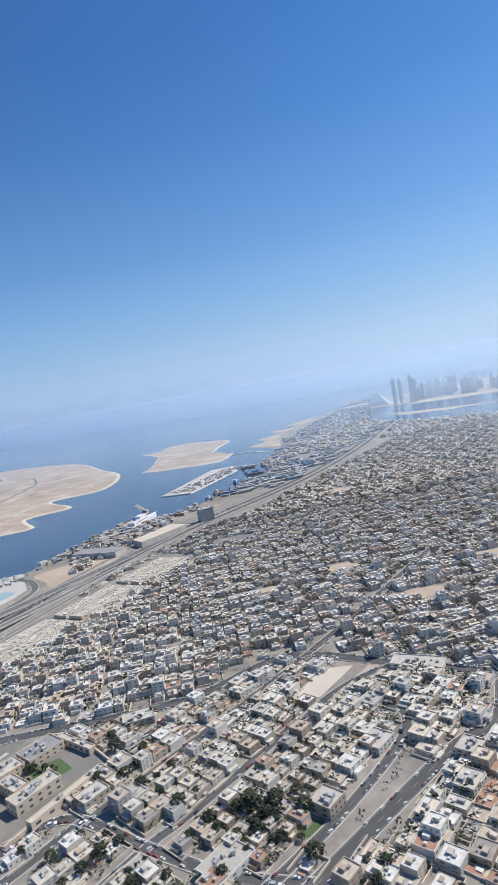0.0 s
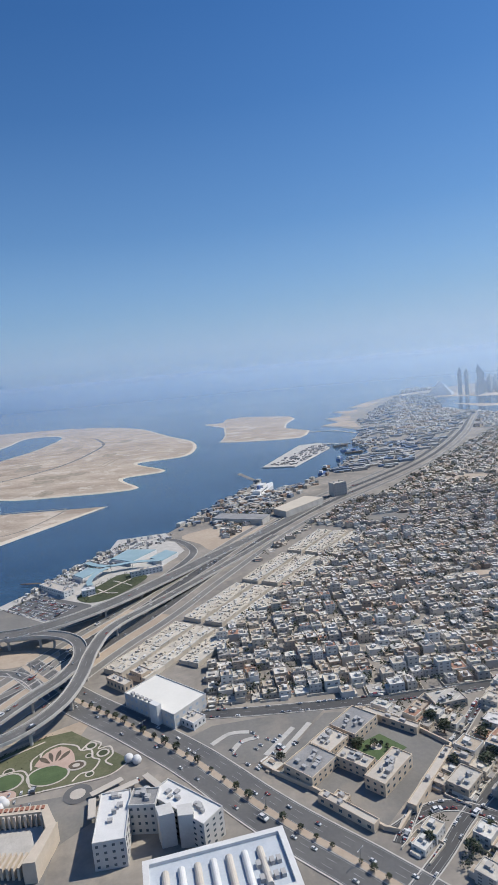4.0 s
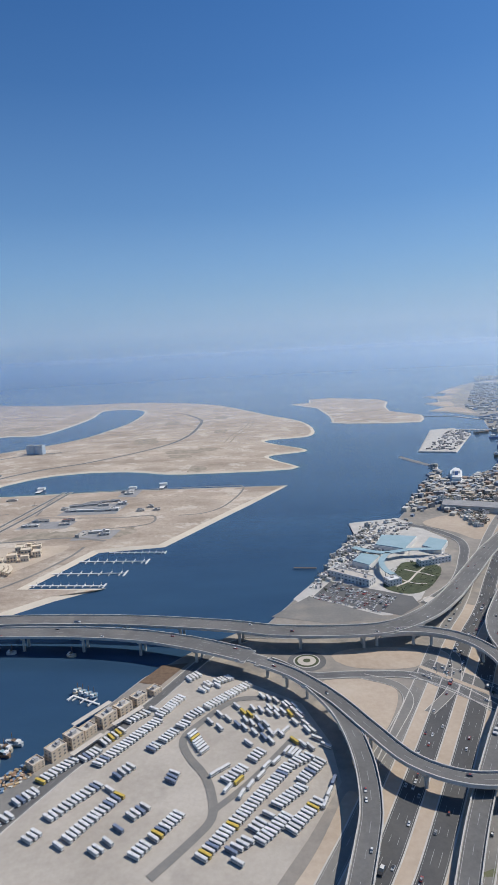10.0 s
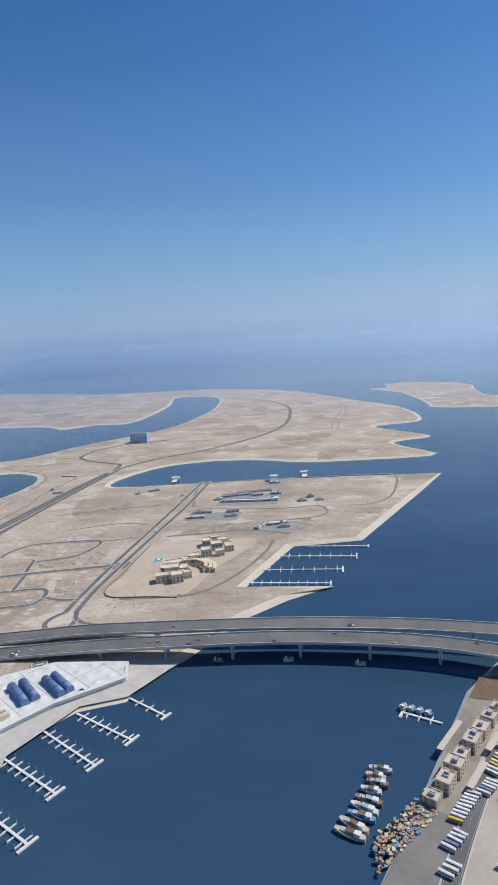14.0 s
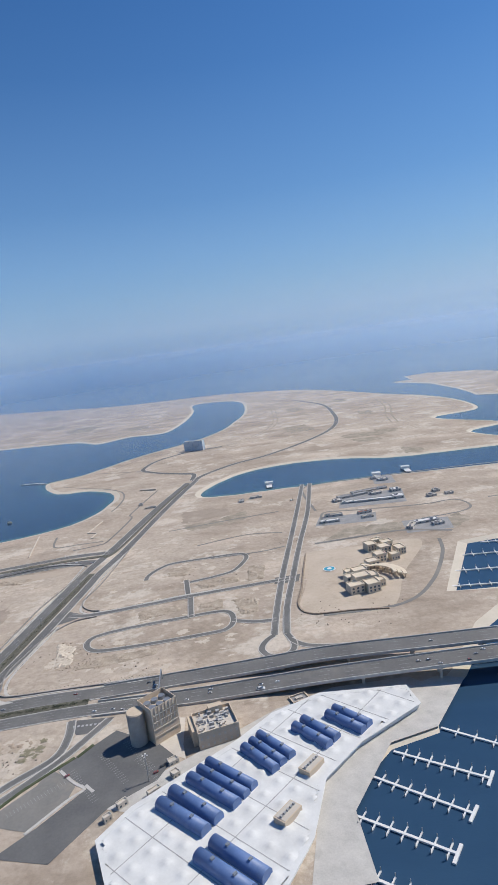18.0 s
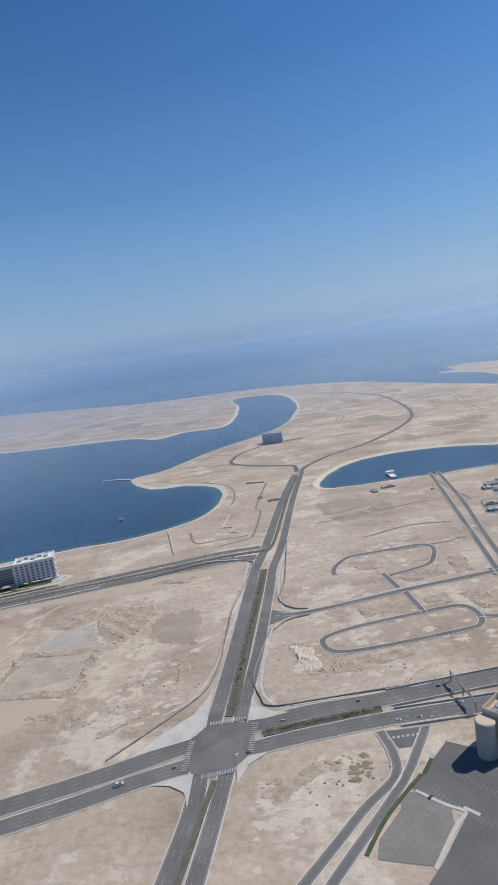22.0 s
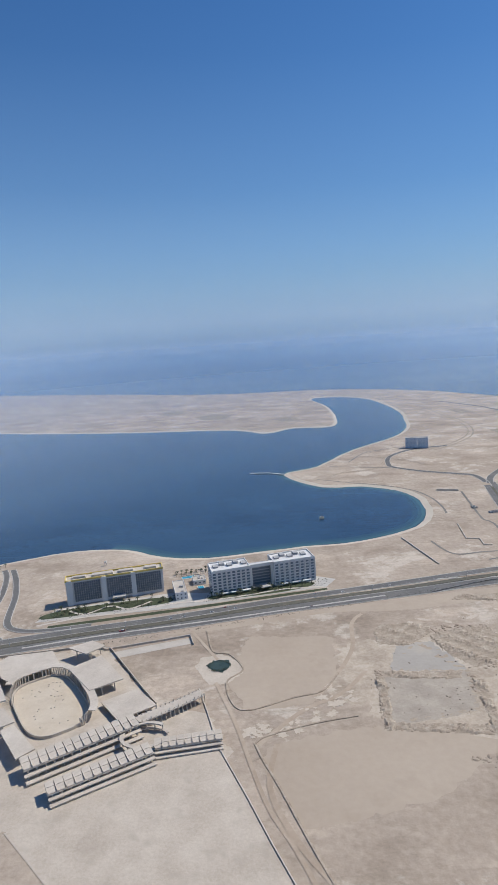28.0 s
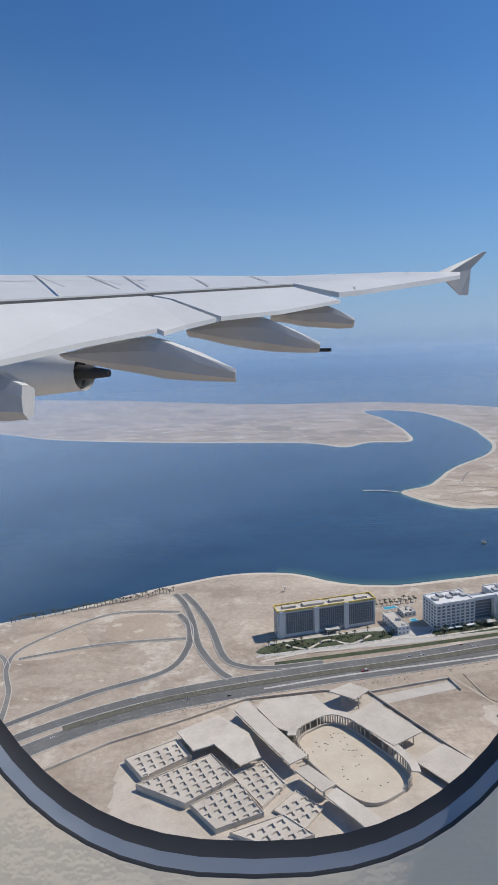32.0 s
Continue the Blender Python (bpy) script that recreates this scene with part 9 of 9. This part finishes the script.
bm = bmesh.new()
car_body(bm)
car = tagged(link("car", bm, CARS), "parked saloon car with a dusty body", "car", "cars in the streets")
bm = bmesh.new()
t = [bm.verts.new((x, s * 0.3, 0.655)) for x in (-0.62, 0.15) for s in (-1, 1)]
l_ = [bm.verts.new((x, s * 0.4, 0.44)) for x in (-0.86, 0.5) for s in (-1, 1)]
for q in ((l_[0], l_[2], t[2], t[0]), (l_[3], l_[1], t[1], t[3]), (l_[2], l_[3], t[3], t[2]), (l_[1], l_[0], t[0], t[1])):
    bm.faces.new(q)
part("window_glass", bm, GLASS, car)
bm = bmesh.new()
bmesh.ops.create_cone(bm, cap_ends=True, segments=10, radius1=0.17, radius2=0.17, depth=0.14, matrix=pose(0, 0, 0, 90))
wheel_mesh = bm_mesh("wheel", bm, [TYRE])
for x in (-0.62, 0.62):
    for y in (-0.38, 0.38):
        w_ = new("wheel", wheel_mesh)
        w_.parent = car
        w_.location = (x, y, 0.17)
rng = random.Random(27)
spots = []


def cars_along(line, off, n_, z=0.16, flip=False):
    for k in range(n_):
        i = rng.randrange(1, len(line) - 1)
        q, s = line[i], side_of(line, i)
        d = (line[i + 1] - line[i - 1])
        zz = (q.z if len(q) > 2 else 0.0) + z
        spots.append((q.x + s.x * off, q.y + s.y * off, zz, math.degrees(math.atan2(d.y, d.x)) + (180 if flip else 0) + rng.uniform(-2, 2)))


for pts, w in STREETS:
    line = smooth_line(pts, 2.6)
    for k in range(1, len(line) - 1):
        for s in (-1, 1):
            if rng.random() < 0.42:
                q, v, d = line[k], side_of(line, k), line[k + 1] - line[k - 1]
                spots.append((q.x + v.x * s * (w / 2 - 0.6), q.y + v.y * s * (w / 2 - 0.6), 0.2, math.degrees(math.atan2(d.y, d.x))))
near_first = sorted(range(len(spots)), key=lambda k: (spots[k][0] + 30) ** 2 + (spots[k][1] - 190) ** 2)
thing_spots = [spots[k] for k in near_first[:52]]
spots = [spots[k] for k in near_first[52:]]
# car parks as grids
for (x0, y0), (ux_, uy_), (vx_, vy_), nu, nv, fill_ in (((-289, 439), (0.82, -0.57), (-0.57, -0.82), 30, 7, 0.75), ((-152, 243), (0.66, 0.75), (0.75, -0.66), 16, 6, 0.25), ((-258, 221.5), (0.99, 0.13), (-0.13, 0.99), 26, 3, 0.3), ((-194, 227), (0.8, 0.6), (0.6, -0.8), 10, 4, 0.5)):
    for i in range(nu):
        for j in range(nv):
            if rng.random() < fill_:
                o = 1.45 * i
                p_ = 3.1 * j + (j // 2) * 1.5
                spots.append((x0 + ux_ * o + vx_ * p_, y0 + uy_ * o + vy_ * p_, 0.16, math.degrees(math.atan2(vy_, vx_)) + rng.choice((0, 180))))
for off, n_ in ((4.0, 50), (6.6, 70), (9.2, 60), (-4.2, 14), (-6.5, 18), (-8.8, 12), (19, 16), (-20, 14)):
    cars_along(smooth_line(HWY, 3.0)[:260], off, n_, 0.2, off > 0)
for off in (3, 5.5, -3.5, -6):
    cars_along(smooth_line(SE, 3.0), off, 12, 0.25)
for ln, offs in ((upper_line, (-3.5, 0, 3.5)), (lower_line, (-3.5, 0.5, 3.5)), (ramp_a, (-1.3, 1.3)), (ramp_b, (-1.3, 1.3)), (ramp_c, (-1.5, 1.5))):
    for off in offs:
        cars_along(ln, off, 6, 0.08)
for pts, n_ in ((BIG_N, 10), (BIG_S, 8), (WEST, 12), (WEST_LOW, 12)):
    for off in (-2, 1.5):
        cars_along(smooth_line(pts, 3.0), off, n_ // 2, 0.22)
for x, y, t_ in ((-757, 376, 60), (-753, 398, 100), (-782, 374, 10), (-652, 340, 30), (-654, 337, 30), (-690, 341, 40)):
    thing_spots.append((x, y, 0.3, t_))
for k, (x, y, z_, t_) in enumerate(thing_spots):
    m_ = pose(x, y, z_, 0, 0, t_)
    if k == 0:
        car.matrix_world = m_
    else:
        copy_thing(car, m_)
bm = bmesh.new()
car_body(bm, 0, 1)
me = bm_mesh("car_pattern", bm)
v = np.array([q.co[:] for q in me.vertices])
polys = [list(p.vertices) for p in me.polygons]
pm = [p.material_index for p in me.polygons]
vs, fs, ms = [], [], []
for k, (x, y, z_, t_) in enumerate(spots):
    a = radians(t_)
    r = np.array([[math.cos(a), math.sin(a), 0], [-math.sin(a), math.cos(a), 0], [0, 0, 1]])
    b_ = len(vs) * len(v)
    s_ = np.array([1.0, 1.0, 1.15]) * (1.0 if k % 17 else 1.9)
    vs.append((v * s_) @ r + np.array([x, y, z_ - 0.12]))
    fs += [[b_ + i for i in p] for p in polys]
    ms += pm
me2 = bpy.data.meshes.new("traffic")
me2.from_pydata(np.concatenate(vs).tolist(), [], fs)
me2.materials.append(CARS_JOINED)
me2.materials.append(GLASS)
me2.polygons.foreach_set("material_index", ms)
bpy.data.meshes.remove(me)
tagged(new("traffic", me2), "many small cars on the roads and in car parks", "cars", kind="stuff")
# street lamps along the boulevards
def lamp_model():
    bm = bmesh.new()
    bmesh.ops.create_cone(bm, cap_ends=True, segments=6, radius1=0.12, radius2=0.07, depth=5.0, matrix=pose(0, 0, 2.5))
    root = tagged(link("street_lamp", bm, STEEL), "tall grey street lamp with two arms", "street lamp", "street lamps")
    for s in (-1, 1):
        bm = bmesh.new()
        box(bm, -0.06, s * 0.05, 4.9, 0.06, s * 1.2, 5.0)
        part("arm", bm, STEEL, root)
        bm = bmesh.new()
        box(bm, -0.12, s * 0.9, 4.84, 0.12, s * 1.5, 4.94)
        part("lamp_head", bm, WHITE, root)
    return root


lamp = lamp_model()
first = True
for line, gap in ((smooth_line([(-764, 402), (-757, 440), (-748, 493), (-739, 560)], 2), 13), (smooth_line([(-735, 604), (-773, 603), (-851, 589), (-928, 576), (-1000, 561), (-1061, 550), (-1135, 533)], 2), 16), (se, 5)):
    for i in range(2, len(line) - 1, gap):
        s = side_of(line, i)
        m_ = pose(line[i].x, line[i].y, 0.2, 0, 0, math.degrees(math.atan2(s.y, s.x)) - 90)
        if first:
            lamp.matrix_world, first = m_, False
        else:
            copy_thing(lamp, m_)
# ---- the aircraft's wing and cabin window, where they stand at the end of the flight ----
END = pose(*ROWS[-1][1:4], *ROWS[-1][4:7])
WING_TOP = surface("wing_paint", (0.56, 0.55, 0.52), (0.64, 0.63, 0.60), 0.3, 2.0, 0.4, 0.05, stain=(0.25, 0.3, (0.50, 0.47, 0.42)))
WING_DARK = surface("wing_dark_grey", (0.36, 0.36, 0.36), (0.44, 0.44, 0.43), 0.4, 2.0, 0.5, 0.05)
SEAL = surface("black_seal", (0.02, 0.02, 0.021), (0.045, 0.045, 0.047), 1.0, 4.0, 0.7, 0.1)
LINER = surface("cabin_liner", (0.94, 0.76, 0.53), (0.95, 0.77, 0.54), 0.8, 30.0, 0.7, 0.05)
plane = thing("aircraft", "white airliner wing with flap fairings beyond a cabin window", "aircraft")
plane.matrix_world = END


def solid(bm, a, b, thick):
    """A thin tapered panel between two edges, thickened downwards."""
    top = [bm.verts.new(p) for p in a] + [bm.verts.new(p) for p in reversed(b)]
    low = [bm.verts.new((p[0], p[1] - thick, p[2])) for p in a] + [bm.verts.new((p[0], p[1] - thick, p[2])) for p in reversed(b)]
    n_ = len(top)
    bm.faces.new(top)
    bm.faces.new(low[::-1])
    for i in range(n_):
        j = (i + 1) % n_
        bm.faces.new((top[i], low[i], low[j], top[j]))


# axes of the cabin seat: x aft, y up, -z outboard; the wing sweeps back and bends up towards its tip
LEAD = [(-9.94, 6.14, -22.0), (-5.89, 7.23, -26.0), (1.69, 8.45, -30.5), (8.03, 9.36, -33.0), (12.12, 9.79, -34.5)]
HINGE = [(-7.0, 3.65, -15.5), (-3.59, 5.0, -20.0), (1.89, 6.75, -25.5)]
AILERON = [(1.89, 6.75, -25.5), (3.81, 6.37, -25.5), (4.95, 6.72, -26.5), (9.14, 8.33, -31.0), (11.94, 9.48, -34.0)]
FLAP_IN = [(-6.87, 3.45, -15.2), (-3.35, 4.86, -19.9), (-2.62, 4.71, -19.8)], [(-5.69, 1.63, -12.6), (-4.1, 2.51, -15.0), (-2.6, 3.23, -17.0), (-2.41, 3.15, -17.0), (-1.86, 3.49, -17.8), (-1.02, 3.88, -18.7)]
FLAP_OUT = [(-2.51, 4.74, -19.83), (-3.17, 4.9, -20.0), (1.87, 6.53, -25.2)], [(-0.87, 3.94, -18.8), (1.16, 4.62, -21.0), (3.68, 5.75, -24.2)]
bm = bmesh.new()
for k in range(2):
    solid(bm, LEAD[k:k + 2], HINGE[k:k + 2], 0.3)
part("wing_box", bm, WING_TOP, plane, "pale grey painted wing skin")
bm = bmesh.new()
solid(bm, LEAD[2:], AILERON, 0.22)
part("outer_wing", bm, WING_TOP, plane, "pale grey outer wing with ailerons")
for top, low in (FLAP_IN, FLAP_OUT):
    bm = bmesh.new()
    solid(bm, top, low, 0.14)
    part("flap", bm, WING_TOP, plane, "pale grey lowered flap panel")
bm = bmesh.new()
solid(bm, [(x, y - 0.05, z) for x, y, z in HINGE], [(x, y - 0.2, z + 0.25) for x, y, z in HINGE], 0.4)
part("flap_seal", bm, SEAL, plane, "black flap gap seal")


def seam(p, q, wide=0.045):
    """A thin dark joint line between two points of the skin."""
    p, q = Vector(p) + Vector((0, 0.05, 0.02)), Vector(q) + Vector((0, 0.05, 0.02))
    s = (q - p).cross(Vector((0, 1, 0.35))).normalized() * wide
    bm = bmesh.new()
    bm.faces.new([bm.verts.new(v) for v in (p - s, p + s, q + s, q - s)])
    part("panel_seam", bm, WING_DARK, plane, "thin grey panel joint")


for p, q in (((-8.45, 6.54, -23.6), (-5.39, 4.5, -17.6)), ((-6.89, 6.96, -25.2), (-4.37, 5.34, -20.6)), ((-5.58, 7.26, -26.3), (-3.46, 5.28, -20.6)), ((-2.92, 7.73, -28.0), (-1.46, 5.86, -22.6)), ((-0.03, 8.17, -29.6), (0.87, 6.62, -25.0)), ((4.42, 8.84, -31.6), (4.69, 6.72, -26.4)), ((8.49, 9.3, -33.0), (8.94, 8.33, -31.0)),
             ((-8.95, 5.28, -19.8), (-4.34, 6.48, -24.2)), ((-4.34, 6.48, -24.2), (2.12, 7.74, -28.6))):
    seam(p, q)
# flap track fairings: along each, the ridge, the shoulder and the keel
for deep, wide, rows in ((17.0, 0.5, [(-5.37, 2.59, 2.52, 2.43), (-4.17, 2.94, 2.75, 2.17), (-2.89, 3.1, 2.94, 1.95), (-2.41, 2.99, 2.87, 1.85), (-1.45, 2.65, 2.49, 1.79), (-0.38, 2.14, 2.09, 1.76)]),
                         (20.5, 0.5, [(-2.14, 3.93, 3.85, 3.74), (-0.79, 4.35, 4.2, 3.41), (0.17, 4.47, 4.31, 3.25), (0.75, 4.27, 4.2, 3.18), (1.52, 3.97, 3.83, 3.14), (2.43, 3.47, 3.43, 3.14)]),
                         (24.0, 0.5, [(0.88, 5.21, 5.14, 5.0), (2.23, 5.5, 5.37, 4.73), (3.13, 5.61, 5.48, 4.67), (3.58, 5.43, 5.3, 4.64), (4.22, 5.03, 4.98, 4.67)]),
                         (13.5, 0.45, [(-6.35, 1.83, 1.64, 0.49), (-5.59, 1.61, 1.52, 0.49), (-5.34, 1.47, 1.39, 0.51), (-5.11, 1.33, 1.29, 0.52)])):
    bm = bmesh.new()
    rings = []
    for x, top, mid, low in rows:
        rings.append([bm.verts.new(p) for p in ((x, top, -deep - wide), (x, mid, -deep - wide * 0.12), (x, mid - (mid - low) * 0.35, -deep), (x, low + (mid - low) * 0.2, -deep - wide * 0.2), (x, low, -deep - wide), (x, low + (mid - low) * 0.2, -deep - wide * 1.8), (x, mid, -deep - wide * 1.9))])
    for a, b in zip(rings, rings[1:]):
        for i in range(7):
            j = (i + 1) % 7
            # shade painted in: darker grey sides, paler ridge faces that catch the sun
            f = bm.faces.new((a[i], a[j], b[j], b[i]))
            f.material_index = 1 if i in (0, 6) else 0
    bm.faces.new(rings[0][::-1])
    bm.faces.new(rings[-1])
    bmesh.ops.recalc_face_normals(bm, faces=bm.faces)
    part("flap_fairing", bm, [WING_DARK, WING_TOP], plane, "boat-shaped flap fairing, sides painted shaded grey, ridge painted sunlit pale")
bm = bmesh.new()
box(bm, 2.42, 3.17, -21.0, 2.85, 3.27, -20.85)
part("vent_pipe", bm, SEAL, plane, "short black vent pipe")
# wingtip fence
bm = bmesh.new()
tip = [Vector(p) for p in ((10.83, 9.73, -34.2), (13.77, 11.24, -35.5), (14.27, 11.43, -36.0), (13.07, 10.24, -35.4), (12.83, 8.63, -35.2), (12.26, 8.58, -35.0), (10.89, 9.36, -34.0))]
a, b = [bm.verts.new(p) for p in tip], [bm.verts.new(p + Vector((0, 0.02, -0.12))) for p in tip]
bm.faces.new(a)
bm.faces.new(b[::-1])
for i in range(7):
    bm.faces.new((a[i], b[i], b[(i + 1) % 7], a[(i + 1) % 7]))
part("wingtip_fence", bm, WING_DARK, plane, "grey wingtip fence")
# engine behind the flaps
axis = Vector((0.93, -0.06, 0.36)).normalized()
rot = axis.to_track_quat("Z", "Y").to_matrix().to_4x4()
mouth = Vector((-7.38, 3.14, -27.0))
bm = bmesh.new()
bmesh.ops.create_cone(bm, cap_ends=False, segments=40, radius1=1.35, radius2=0.8, depth=4.4, matrix=Matrix.Translation(mouth - axis * 2.2) @ rot)
for f in bm.faces:
    f.smooth = True
part("engine_cowl", bm, WING_TOP, plane, "white engine cowl")
bm = bmesh.new()
bmesh.ops.create_cone(bm, cap_ends=True, segments=40, radius1=0.76, radius2=0.76, depth=0.1, matrix=Matrix.Translation(mouth - axis * 0.5) @ rot)
bmesh.ops.create_cone(bm, cap_ends=True, segments=24, radius1=0.42, radius2=0.16, depth=2.0, matrix=Matrix.Translation(mouth + axis * 0.3) @ rot)
part("exhaust", bm, SEAL, plane, "dark engine exhaust")
# cabin window surround
bm = bmesh.new()
rings = []
for r_, z_ in ((1.0, -0.34), (1.028, -0.337), (1.045, -0.332), (1.052, -0.331), (1.9, -0.30)):
    rings.append([bm.verts.new((0.003 + 0.19 * r_ * math.copysign(abs(math.cos(a)) ** 0.8, math.cos(a)), 0.062 + 0.2874 * r_ * math.copysign(abs(math.sin(a)) ** 0.8, math.sin(a)), z_)) for a in np.linspace(0, 6.2832, 65)[:-1]])
for k, (a, b) in enumerate(zip(rings, rings[1:])):
    for i in range(64):
        f = bm.faces.new((a[i], a[(i + 1) % 64], b[(i + 1) % 64], b[i]))
        f.material_index, f.smooth = (0, 1, 0, 2)[k], True
link("window_surround", bm, [SEAL, STEEL, LINER], plane, "beige cabin window surround with a black seal")
